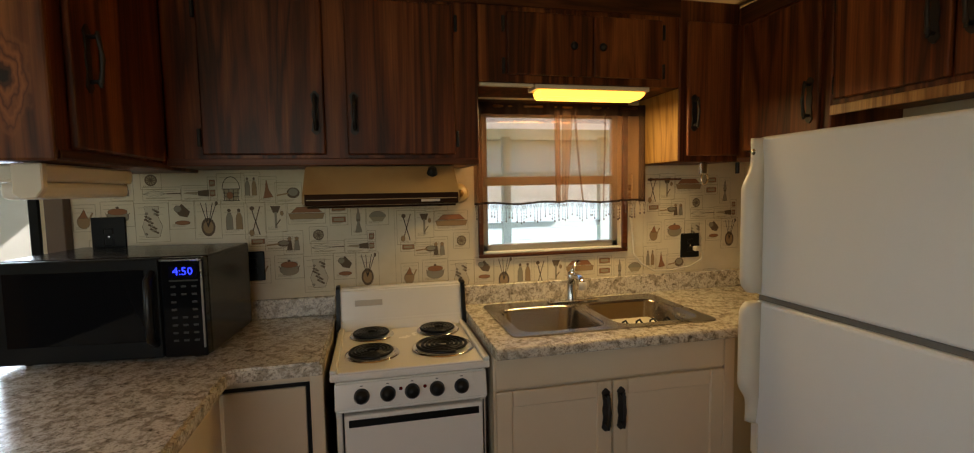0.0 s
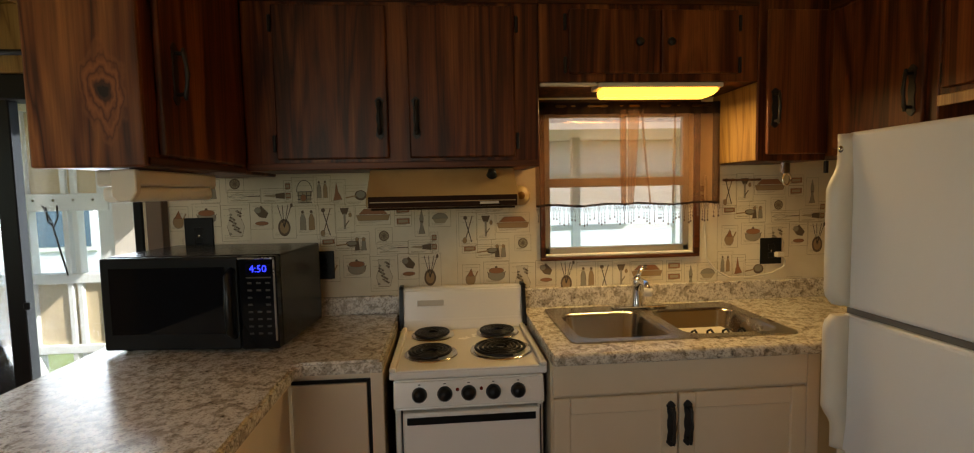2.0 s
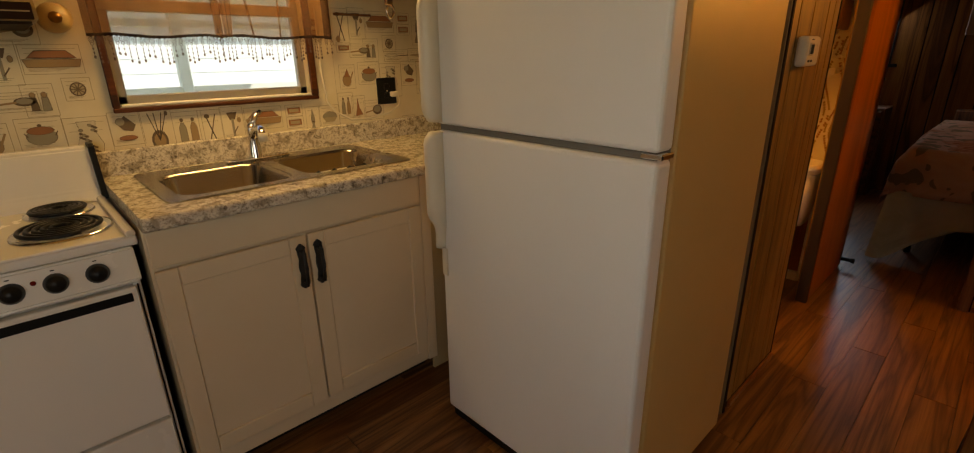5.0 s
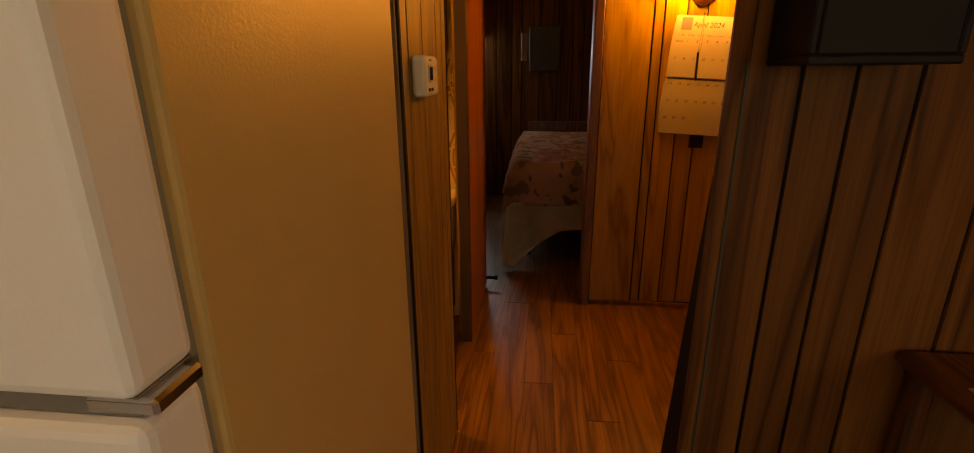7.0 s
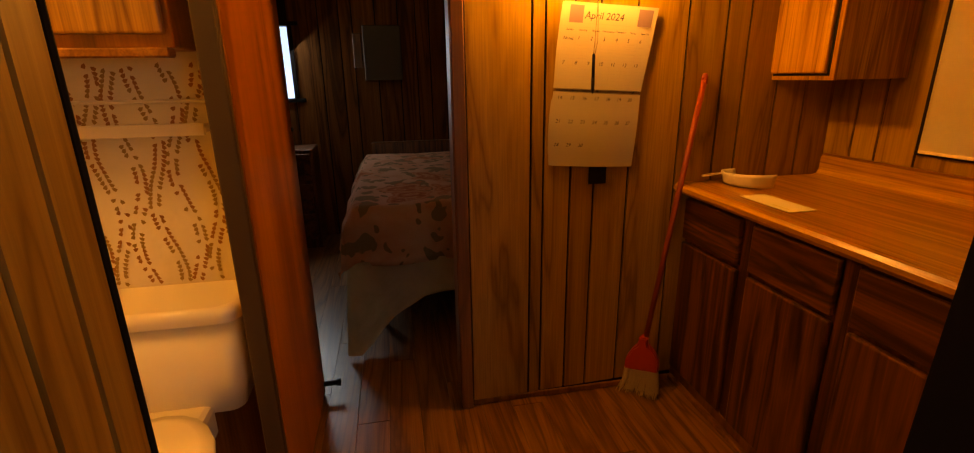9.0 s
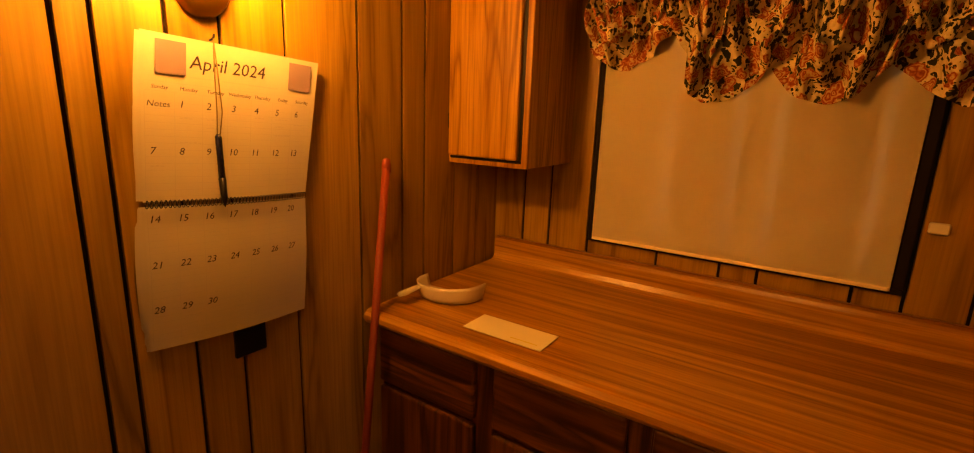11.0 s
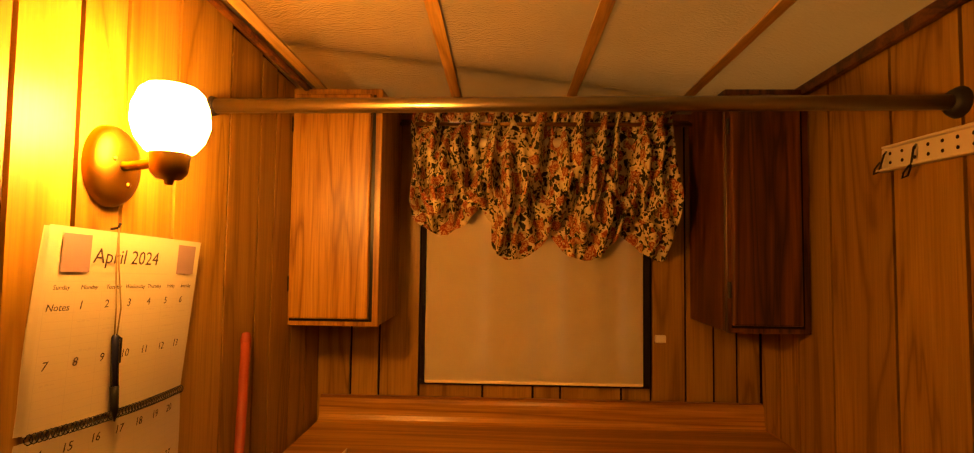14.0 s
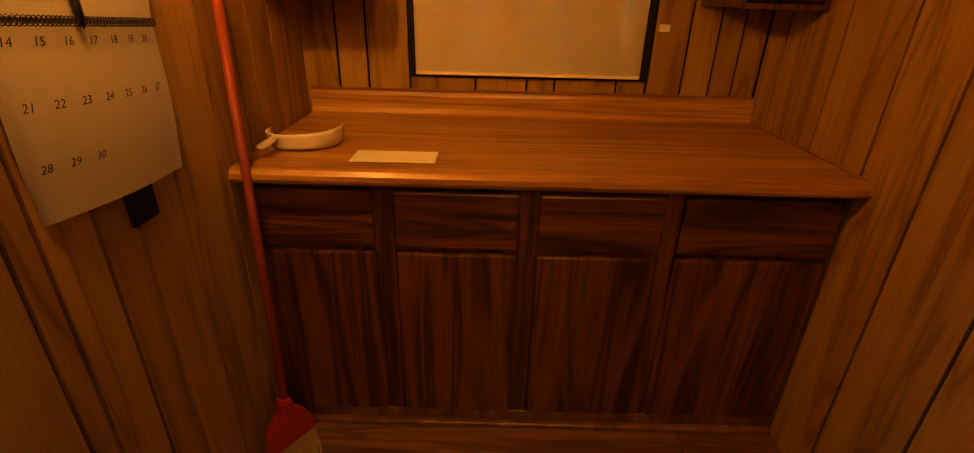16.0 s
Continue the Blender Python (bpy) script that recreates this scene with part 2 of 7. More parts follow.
WHITE = paint("white_enamel", rgb("e6e2d8"), 0.22, (0.93, 0.9, 0.84, 1), 0.3, 60, 0.0)
FRIDGE = paint("fridge_white", rgb("e2e1dd"), 0.38, (0.95, 0.93, 0.9, 1), 0.3, 190, 0.22)
# Tan tint puts the hall lamp's warm light into the fridge side.
FRIDGESIDE = paint("textured_side_warm_lit", rgb("c0a26a"), 0.4, (0.93, 0.9, 0.84, 1), 0.4, 260, 0.45)
ALMOND = paint("almond_enamel", rgb("b39a6c"), 0.35, (0.62, 0.5, 0.34, 1), 0.9)
IVORY = paint("ivory_plastic", rgb("d8d0bd"), 0.4)
PORCELAIN = paint("porcelain", rgb("e9e0cb"), 0.12, (0.96, 0.94, 0.9, 1), 0.2, 60, 0.0)
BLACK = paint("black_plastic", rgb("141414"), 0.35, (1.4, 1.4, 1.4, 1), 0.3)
IRON = paint("black_iron", rgb("1a1715"), 0.5, (1.5, 1.4, 1.3, 1), 0.5, 90, 0.4)
BLACKGLASS = plain("black_glass", (0.006, 0.006, 0.007, 1), 0.07)
DARKSTEEL = paint("dark_steel", rgb("2c2b2a"), 0.3, (1.3, 1.25, 1.2, 1), 0.4, 60, 0.05, 0.7)
CHROME = plain("chrome", (0.75, 0.75, 0.76, 1), 0.12, 1.0)
STEEL = paint("brushed_steel", rgb("a8a299"), 0.24, (0.85, 0.85, 0.85, 1), 0.4, 200, 0.08, 1.0)
BRASS = paint("aged_brass", rgb("8a6432"), 0.32, (0.6, 0.55, 0.5, 1), 0.7, 60, 0.1, 0.9)
RODMETAL = paint("steel_rod", rgb("9a917f"), 0.3, (0.6, 0.55, 0.45, 1), 0.6, 60, 0.1, 1.0)
CEIL = paint("ceiling_board", rgb("ab8b54"), 0.85, (0.86, 0.8, 0.68, 1), 0.5, 150, 0.9)
BATTEN = wood("ceiling_batten", rgb("9c7746"), rgb("b18a55"), rgb("bd9a66"), "Y", 0.5, 14.0, 0.1, 0.5)
PAPER = paint("wallpaper_ground", rgb("dfd5bb"), 0.75, (0.8, 0.74, 0.62, 1), 0.9)
BLINDCLOTH = fabric("roller_blind_vinyl", rgb("efe2c2"), rgb("e9d9b4"), 3.0, 0.0, 0.7)
CLEAR = glass("window_glass")
WHITEMETAL = paint("white_aluminium", rgb("e3e3df"), 0.4)
TANPANEL = paint("tan_panel", rgb("cbb894"), 0.6)
REDPLASTIC = paint("red_plastic", rgb("96281a"), 0.4)
REDSTICK = paint("red_broomstick", rgb("7c2e20"), 0.6)
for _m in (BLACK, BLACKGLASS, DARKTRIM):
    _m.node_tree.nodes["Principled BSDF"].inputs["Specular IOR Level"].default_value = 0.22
BRISTLE = paint("straw_bristle", rgb("c4ad7d"), 0.8)
SHEET = paint("calendar_paper", rgb("c4b9a4"), 0.8, (0.9, 0.86, 0.76, 1), 0.5)

# ---------------------------------------------------------------- building helpers
BASE = {}


def thing(name, at, label="", category="", group="", kind=""):
    ob = new(name)
    ob.empty_display_size = 0.1
    ob.location = at
    BASE[ob] = Vector(at)
    return tagged(ob, label, category, group, kind)


def part(name, bm, material, parent=None, label="", smooth=False):
    """Links a bmesh, built in world metres, as one mesh under a thing or a part."""
    me = bpy.data.meshes.new(name)
    origin = BASE.get(parent, Vector((0, 0, 0)))
    bmesh.ops.translate(bm, verts=bm.verts, vec=-origin)
    bm.to_mesh(me)
    bm.free()
    mats = material if isinstance(material, (list, tuple)) else [material]
    for k in mats:
        me.materials.append(k)
    if smooth:
        me.polygons.foreach_set("use_smooth", [True] * len(me.polygons))
    ob = new(name, me)
    if parent:
        ob.parent = parent
    BASE[ob] = origin
    if label:
        ob["label"] = label
    return ob


def add_box(bm, x0, x1, y0, y1, z0, z1, bev=0.0, mat=0, m=None, seg=1):
    vs = [bm.verts.new((x, y, z)) for x in (x0, x1) for y in (y0, y1) for z in (z0, z1)]
    fs = [bm.faces.new([vs[i] for i in f]) for f in
          ((0, 1, 3, 2), (4, 6, 7, 5), (0, 4, 5, 1), (2, 3, 7, 6), (0, 2, 6, 4), (1, 5, 7, 3))]
    for f in fs:
        f.material_index = mat
    if bev:
        es = list({e for f in fs for e in f.edges})
        r = bmesh.ops.bevel(bm, geom=es, offset=bev, segments=seg, affect="EDGES", profile=0.5)
        vs = list({v for f in r["faces"] for v in f.verts} | {v for v in vs if v.is_valid})
    if m is not None:
        bmesh.ops.transform(bm, matrix=m, verts=[v for v in vs if v.is_valid])
    return bm


def box(name, b, material, parent=None, bev=0.0, label="", m=None, seg=1):
    bm = bmesh.new()
    add_box(bm, *b, bev=bev, m=m, seg=seg)
    return part(name, bm, material, parent, label)


def add_tube(bm, pts, r, seg=8, cap=True, mat=0):
    """A round bar through the given points; r is one radius or one per point."""
    pts = [Vector(p) for p in pts]
    rs = r if isinstance(r, (list, tuple)) else [r] * len(pts)
    rings, up = [], None
    for i, p in enumerate(pts):
        d = (pts[min(i + 1, len(pts) - 1)] - pts[max(i - 1, 0)]).normalized()
        if up is None:
            up = d.orthogonal().normalized()
        side = d.cross(up).normalized()
        up = side.cross(d).normalized()
        rings.append([bm.verts.new(p + (side * math.cos(a) + up * math.sin(a)) * rs[i])
                      for a in [2 * math.pi * k / seg for k in range(seg)]])
    for a, b in zip(rings, rings[1:]):
        for k in range(seg):
            f = bm.faces.new((a[k], a[(k + 1) % seg], b[(k + 1) % seg], b[k]))
            f.material_index, f.smooth = mat, True
    if cap:
        for ring in (rings[0], rings[-1]):
            f = bm.faces.new(ring)
            f.material_index = mat
    bmesh.ops.recalc_face_normals(bm, faces=bm.faces)
    return bm


def tube(name, pts, r, material, parent=None, seg=10, label="", cap=True):
    bm = bmesh.new()
    add_tube(bm, pts, r, seg, cap)
    return part(name, bm, material, parent, label)


def add_lathe(bm, profile, seg=20, m=None, mat=0, cap=False):
    """Turned shape from (radius, height) pairs about z, placed by m."""
    rings = [[bm.verts.new((r * math.cos(2 * math.pi * k / seg), r * math.sin(2 * math.pi * k / seg), z))
              for k in range(seg)] for r, z in profile]
    for a, b in zip(rings, rings[1:]):
        for k in range(seg):
            f = bm.faces.new((a[k], a[(k + 1) % seg], b[(k + 1) % seg], b[k]))
            f.smooth, f.material_index = True, mat
    if cap:
        for ring in (rings[0], rings[-1]):
            bm.faces.new(ring).material_index = mat
    if m is not None:
        bmesh.ops.transform(bm, matrix=m, verts=[v for ring in rings for v in ring])
    bmesh.ops.recalc_face_normals(bm, faces=bm.faces)
    return bm


def lathe(name, profile, material, parent=None, m=None, seg=20, label="", cap=False):
    bm = bmesh.new()
    add_lathe(bm, profile, seg, m, 0, cap)
    return part(name, bm, material, parent, label)


def add_sheet(bm, f, nu, nv, mat=0):
    """A surface f(u, v) over the unit square."""
    g = [[bm.verts.new(f(i / nu, j / nv)) for j in range(nv + 1)] for i in range(nu + 1)]
    for i in range(nu):
        for j in range(nv):
            q = bm.faces.new((g[i][j], g[i + 1][j], g[i + 1][j + 1], g[i][j + 1]))
            q.smooth, q.material_index = True, mat
    return bm


def add_prism(bm, outline, y0, y1, mat=0, axis="Y"):
    """An outline of (a, b) pairs drawn out along an axis; a, b are the other two axes in order."""
    def put(a, b, c):
        return {"Y": (a, c, b), "X": (c, a, b), "Z": (a, b, c)}[axis]
    lo = [bm.verts.new(put(a, b, y0)) for a, b in outline]
    hi = [bm.verts.new(put(a, b, y1)) for a, b in outline]
    n = len(outline)
    fs = [bm.faces.new(lo), bm.faces.new(hi[::-1])]
    for k in range(n):
        fs.append(bm.faces.new((lo[k], hi[k], hi[(k + 1) % n], lo[(k + 1) % n])))
    for f in fs:
        f.material_index = mat
    bmesh.ops.recalc_face_normals(bm, faces=fs)
    return bm


def prism(name, outline, y0, y1, material, parent=None, axis="Y", bev=0.0, label=""):
    bm = bmesh.new()
    add_prism(bm, outline, y0, y1, 0, axis)
    if bev:
        bmesh.ops.bevel(bm, geom=list(bm.edges), offset=bev, segments=2, affect="EDGES", profile=0.5)
    return part(name, bm, material, parent, label)


def structure(name, b, material, label, category="wall", bev=0.0):
    return tagged(box(name, b, material, None, bev), label, category, "", "structure")


# ---------------------------------------------------------------- shell
CEIL_Z = lambda y: 2.22 + 0.045 * y
TOP = 2.25

ground = tagged(box("ground", (-400, 400, -400, 400, -0.9, -0.6), paint("grass", rgb("7d8a52"), 0.95, (0.8, 0.75, 0.6, 1), 0.9, 9, 1.0)),
                "sunlit grass around the trailer", "ground", "", "structure")
floor = tagged(box("floor", (-3.7, 7.2, -3.82, 0.1, -0.12, -0.012), plain("subfloor", (0.02, 0.014, 0.01, 1), 0.9)),
               "brown wood-look laminate plank floor", "floor", "", "structure")
bm = bmesh.new()
add_sheet(bm, lambda u, v: (-3.7 + 10.9 * u, -3.82 + 3.92 * v, CEIL_Z(-3.82 + 3.92 * v)), 2, 2)
bmesh.ops.solidify(bm, geom=bm.faces[:], thickness=0.06)
bmesh.ops.translate(bm, verts=bm.verts, vec=(0, 0, 0.06 if min(v.co.z for v in bm.verts) < CEIL_Z(-3.82) - 0.03 else 0))
for k in range(-9, 18):
    x = 0.285 + 0.391 * k + (0.05 if k == 9 else 0.0)
    vs = []
    for (xx, dz) in ((x - 0.016, 0.002), (x + 0.016, 0.002)):
        for yy in (-3.72, 0.0):
            for zz in (-0.006, 0.004):
                vs.append(bm.verts.new((xx, yy, CEIL_Z(yy) + zz)))
    for f in ((0, 1, 3, 2), (4, 6, 7, 5), (0, 4, 5, 1), (2, 3, 7, 6), (0, 2, 6, 4), (1, 5, 7, 3)):
        bm.faces.new([vs[i] for i in f]).material_index = 1
ceiling = tagged(part("ceiling", bm, [CEIL, BATTEN]), "cream textured ceiling boards with tan wooden battens", "ceiling", "", "structure")


def wall_with_holes(name, axis, at, thick, lo, hi, z0, z1, holes, material, label):
    """An upright wall along x or y, from lo to hi, with rectangular openings (a0, a1, z0, z1)."""
    bm = bmesh.new()
    cuts_a = sorted({lo, hi, *[h[0] for h in holes], *[h[1] for h in holes]})
    cuts_z = sorted({z0, z1, *[h[2] for h in holes], *[h[3] for h in holes]})
    for a0, a1 in zip(cuts_a, cuts_a[1:]):
        for c0, c1 in zip(cuts_z, cuts_z[1:]):
            if any(h[0] <= a0 and a1 <= h[1] and h[2] <= c0 and c1 <= h[3] for h in holes):
                continue
            if axis == "X":
                add_box(bm, a0, a1, at, at + thick, c0, c1)
            else:
                add_box(bm, at, at + thick, a0, a1, c0, c1)
    bmesh.ops.remove_doubles(bm, verts=bm.verts, dist=0.0001)
    inner = [f for f in bm.faces if len([g for g in bm.faces if g is not f and set(g.verts) == set(f.verts)])]
    if inner:
        bmesh.ops.delete(bm, geom=inner, context="FACES_ONLY")
    return tagged(part(name, bm, material), label, "wall", "", "structure")


KW = (0.785, 1.46, 1.15, 1.80)          # kitchen window opening
PD = (-2.75, -0.90, 0.02, 1.95)         # patio door opening
wall_north = wall_with_holes("wall_north", "X", 0.0, 0.10, -3.7, 7.2, -0.1, TOP, [KW, PD], PAPER,
                             "cream wallpapered kitchen wall with printed cookware")
# The wide second opening is an added, unseen window for the south fill.
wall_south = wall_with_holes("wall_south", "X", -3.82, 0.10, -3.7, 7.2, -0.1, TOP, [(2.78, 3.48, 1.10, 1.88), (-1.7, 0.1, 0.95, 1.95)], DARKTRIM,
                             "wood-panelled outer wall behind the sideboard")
# Opening for the unseen west window.
wall_west = wall_with_holes("wall_west", "Y", -3.7, 0.10, -3.72, 0.0, -0.1, TOP, [(-2.95, -0.85, 0.9, 2.0)], PANEL,
                            "plain panelled end wall of the living room")
wall_far_east = structure("wall_east", (7.1, 7.2, -3.72, 0.0, -0.1, TOP), DARKPANEL, "dark bedroom end wall")
wall_kitchen = structure("wall_kitchen_side", (2.16, 2.235, -1.50, 0.0, -0.01, TOP), PAPER, "wallpapered wall behind the fridge")
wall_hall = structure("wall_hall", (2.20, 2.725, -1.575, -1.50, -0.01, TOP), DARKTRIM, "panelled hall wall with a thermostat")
wall_bath = structure("wall_bath", (3.47, 4.15, -1.50, -1.475, -0.01, TOP), PANEL, "panelled wall between bathroom and hall")
wall_bath_back = structure("wall_bath_back", (3.68, 3.74, -1.475, 0.0, -0.01, TOP), PAPER, "bathroom wall with leaf wallpaper")
wall_bed_side = structure("wall_bedroom_side", (4.15, 4.22, -1.50, 0.0, -0.01, TOP), DARKPANEL, "dark panelled bedroom wall")
CAL_TURN = Matrix.Translation((3.895, -2.60, 0)) @ Matrix.Rotation(radians(2.3), 4, "Z") @ Matrix.Translation((-3.895, 2.60, 0))
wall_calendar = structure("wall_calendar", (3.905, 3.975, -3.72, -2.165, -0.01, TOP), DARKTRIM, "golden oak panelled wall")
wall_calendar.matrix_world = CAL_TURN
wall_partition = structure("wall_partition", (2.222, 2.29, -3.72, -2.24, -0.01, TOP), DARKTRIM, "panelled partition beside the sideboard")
# Added out of view to keep living-room daylight off the alcove ceiling.
structure("wall_hall_lintel", (2.20, 2.235, -2.205, -1.593, 1.98, TOP), DARKTRIM, "unseen board added above the hall opening to block daylight")
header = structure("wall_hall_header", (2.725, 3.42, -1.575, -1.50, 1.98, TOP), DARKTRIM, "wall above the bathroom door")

# ---------------------------------------------------------------- small builders
def add_pull(bm, m, length=0.15):
    """Ornate black strap pull: wavy back plate and a raised bar, length along local z, standing out along -y."""
    out = []
    n = 28
    for i in range(n + 1):
        t = i / n
        w = 0.0085 + 0.004 * abs(math.sin(t * math.pi * 3.0)) + (0.004 if 0.02 < t < 0.12 or 0.88 < t < 0.98 else 0)
        w *= min(1.0, 0.35 + 8 * min(t, 1 - t))
        out.append((w, (t - 0.5) * length))
    outline = [(w, z) for w, z in out] + [(-w, z) for w, z in reversed(out)]
    before = len(bm.verts)
    add_prism(bm, outline, -0.004, 0.0)
    h = length * 0.33
    add_tube(bm, [(0, -0.004, -h), (0, -0.026, -h * 0.98), (0, -0.030, -h * 0.4), (0, -0.032, 0), (0, -0.030, h * 0.4),
                  (0, -0.026, h * 0.98), (0, -0.004, h)], [0.006, 0.007, 0.005, 0.0065, 0.005, 0.007, 0.006], 8)
    for s in (-1, 1):
        add_tube(bm, [(0, -0.022, s * h * 0.9), (0, -0.026, s * h * 1.25)], [0.0065, 0.0045], 8)
    bm.verts.ensure_lookup_table()
    bmesh.ops.transform(bm, matrix=m, verts=bm.verts[before:])


def pull(parent, m, length=0.15, label="black wrought-iron style pull"):
    bm = bmesh.new()
    add_pull(bm, m, length)
    return part("handle", bm, IRON, parent, label)


def slab_door(parent, x0, x1, y, z0, z1, material=None, thick=0.018, axis="Y", name="door"):
    """Flat lipped door standing out of its cabinet's face: axis Y faces -y, axis X faces -x, axis E faces +x."""
    mat = material or WALNUT
    if axis == "Y":
        b = (x0, x1, y - thick, y - 0.001, z0, z1)
    elif axis == "X":
        b = (y - thick, y - 0.001, x0, x1, z0, z1)
    else:
        b = (y + 0.001, y + thick, x0, x1, z0, z1)
    return box(name, b, mat, parent, 0.006, seg=2)


def hinge(parent, x, y, z, axis="Y"):
    b = (x - 0.006, x + 0.006, y - 0.010, y, z - 0.03, z + 0.03)
    if axis == "E":
        b = (y, y + 0.010, x - 0.006, x + 0.006, z - 0.03, z + 0.03)
    elif axis == "X":
        b = (y - 0.010, y, x - 0.006, x + 0.006, z - 0.03, z + 0.03)
    return box("hinge", b, IRON, parent, 0.003)


FACE_Y = Matrix.Identity(4)
FACE_E = Matrix.Rotation(radians(90), 4, "Z")       # standing out along +x
FACE_W = Matrix.Rotation(radians(-90), 4, "Z")      # standing out along -x
FACE_N = Matrix.Rotation(radians(180), 4, "Z")


def at_pose(x, y, z, turn=FACE_Y, roll=0):
    return Matrix.Translation((x, y, z)) @ turn @ Matrix.Rotation(radians(roll), 4, "Y")


def shaker_door(parent, a0, a1, face, z0, z1, axis="Y", frame_w=0.055, name="door"):
    """Cream door with a raised frame round a recessed panel."""
    def put(nm, owner, a_lo, a_hi, zl, zh, d0, d1, bev):
        b = (a_lo, a_hi, face - d1, face - d0, zl, zh) if axis == "Y" else (face + d0, face + d1, a_lo, a_hi, zl, zh)
        return box(nm, b, CREAM, owner, bev)
    d = put(name, parent, a0 + 0.01, a1 - 0.01, z0 + 0.01, z1 - 0.01, 0.001, 0.010, 0.0)
    put("stile", d, a0, a0 + frame_w, z0, z1, 0.001, 0.018, 0.003)
    put("stile", d, a1 - frame_w, a1, z0, z1, 0.001, 0.018, 0.003)
    put("rail", d, a0 + frame_w + 0.0005, a1 - frame_w - 0.0005, z0, z0 + frame_w, 0.001, 0.0175, 0.003)
    put("rail", d, a0 + frame_w + 0.0005, a1 - frame_w - 0.0005, z1 - frame_w, z1, 0.001, 0.0175, 0.003)
    return d


# ---------------------------------------------------------------- kitchen: upper cabinets
zt = CEIL_Z(-0.32) - 0.004
cab = thing("wall_cabinet", (0.15, -0.16, 1.535), "dark walnut wall cabinet with two doors above the stove", "cabinet", "walnut wall cabinets")
box("body", (-0.352, 0.704, -0.318, -0.002, 1.535, zt - 0.004), WALNUT, cab, 0.003)
box("rail", (-0.352, 0.704, -0.326, -0.319, 2.125, zt - 0.006), WALNUT_H, cab, 0.002)
box("rail", (-0.352, 0.704, -0.326, -0.319, 1.536, 1.56), WALNUT_H, cab, 0.002)
for x0, x1, px, hx in ((-0.242, 0.152, 0.122, -0.252), (0.226, 0.612, 0.252, 0.622)):
    d = slab_door(cab, x0, x1, -0.318, 1.572, 2.112)
    pull(d, at_pose(px, -0.336, 1.715), 0.15)
    for hz in (1.63, 2.05):
        hinge(cab, hx, -0.318, hz)

cab = thing("wall_cabinet", (1.13, -0.16, 1.845), "short dark walnut wall cabinet over the sink window", "cabinet", "walnut wall cabinets")
box("body", (0.706, 1.553, -0.318, -0.002, 1.845, zt - 0.004), WALNUT, cab, 0.003)
box("rail", (0.706, 1.553, -0.326, -0.319, 2.125, zt - 0.006), WALNUT_H, cab, 0.002)
for x0, x1, kx, hx in ((0.815, 1.163, 1.08, 0.803), (1.166, 1.466, 1.20, 1.478)):
    d = slab_door(cab, x0, x1, -0.318, 1.872, 2.105)
    lathe("knob", [(0.0, 0.020), (0.012, 0.018), (0.016, 0.010), (0.011, 0.004), (0.007, -0.001)], IRON, d,
          at_pose(kx, -0.335, 1.985) @ Matrix.Rotation(radians(90), 4, "X"), 14, "round black knob")
    for hz in (1.905, 2.06):
        hinge(cab, hx, -0.318, hz)

cab = thing("wall_cabinet", (1.70, -0.16, 1.54), "dark walnut corner wall cabinet beside the window", "cabinet", "walnut wall cabinets")
box("body", (1.555, 1.838, -0.318, -0.002, 1.54, zt - 0.004), WALNUT, cab, 0.003)
# Lighter wood puts the strip light's golden glow into the walnut end.
box("end_panel", (1.5505, 1.5545, -0.314, -0.004, 1.545, 1.842), PANEL, cab, 0.001, "end panel coloured golden for the strip light on it")
d = slab_door(cab, 1.585, 1.832, -0.318, 1.565, 2.11)
pull(d, at_pose(1.612, -0.336, 1.74), 0.15)

cab = thing("wall_cabinet", (2.0, -0.38, 1.555), "dark walnut wall cabinet on the fridge side", "cabinet", "walnut wall cabinets")
box("body", (1.840, 2.157, -0.758, -0.002, 1.555, CEIL_Z(-0.76) - 0.004), WALNUT, cab, 0.003)
d = slab_door(cab, -0.725, -0.36, 1.840, 1.58, 2.095, axis="X")
pull(d, at_pose(1.822, -0.69, 1.735, FACE_W), 0.16)
box("rail", (1.832, 1.839, -0.756, -0.33, 2.105, CEIL_Z(-0.76) - 0.008), WALNUT_Y, cab, 0.002)

cab = thing("wall_cabinet", (2.0, -1.2, 1.70), "dark walnut wall cabinet above the fridge", "cabinet", "walnut wall cabinets")
box("body", (1.840, 2.157, -1.495, -0.760, 1.70, CEIL_Z(-1.5) - 0.004), WALNUT, cab, 0.003)
box("rail", (1.830, 1.839, -1.495, -0.762, 1.672, 1.705), OAKCAB, cab, 0.002, "lighter wooden lower rail")
for a0, a1, py in ((-1.125, -0.778, -1.085), (-1.48, -1.135, -1.175)):
    d = slab_door(cab, a0, a1, 1.840, 1.722, 2.08, axis="X")
    pull(d, at_pose(1.822, py, 1.90, FACE_W), 0.16)
for hz in (1.77, 2.04):
    hinge(cab, -0.772, 1.840, hz, "X")

cab = thing("wall_cabinet", (-0.48, -0.46, 1.52), "dark walnut wall cabinet with a knotty end panel", "cabinet", "walnut wall cabinets")
zw = CEIL_Z(-0.925) - 0.004
box("body", (-0.602, -0.358, -0.905, -0.002, 1.524, zw), WALNUT, cab, 0.003)
bm = bmesh.new()
add_box(bm, -0.606, -0.352, -0.924, -0.906, 1.520, zw - 0.002, 0.006, seg=2)
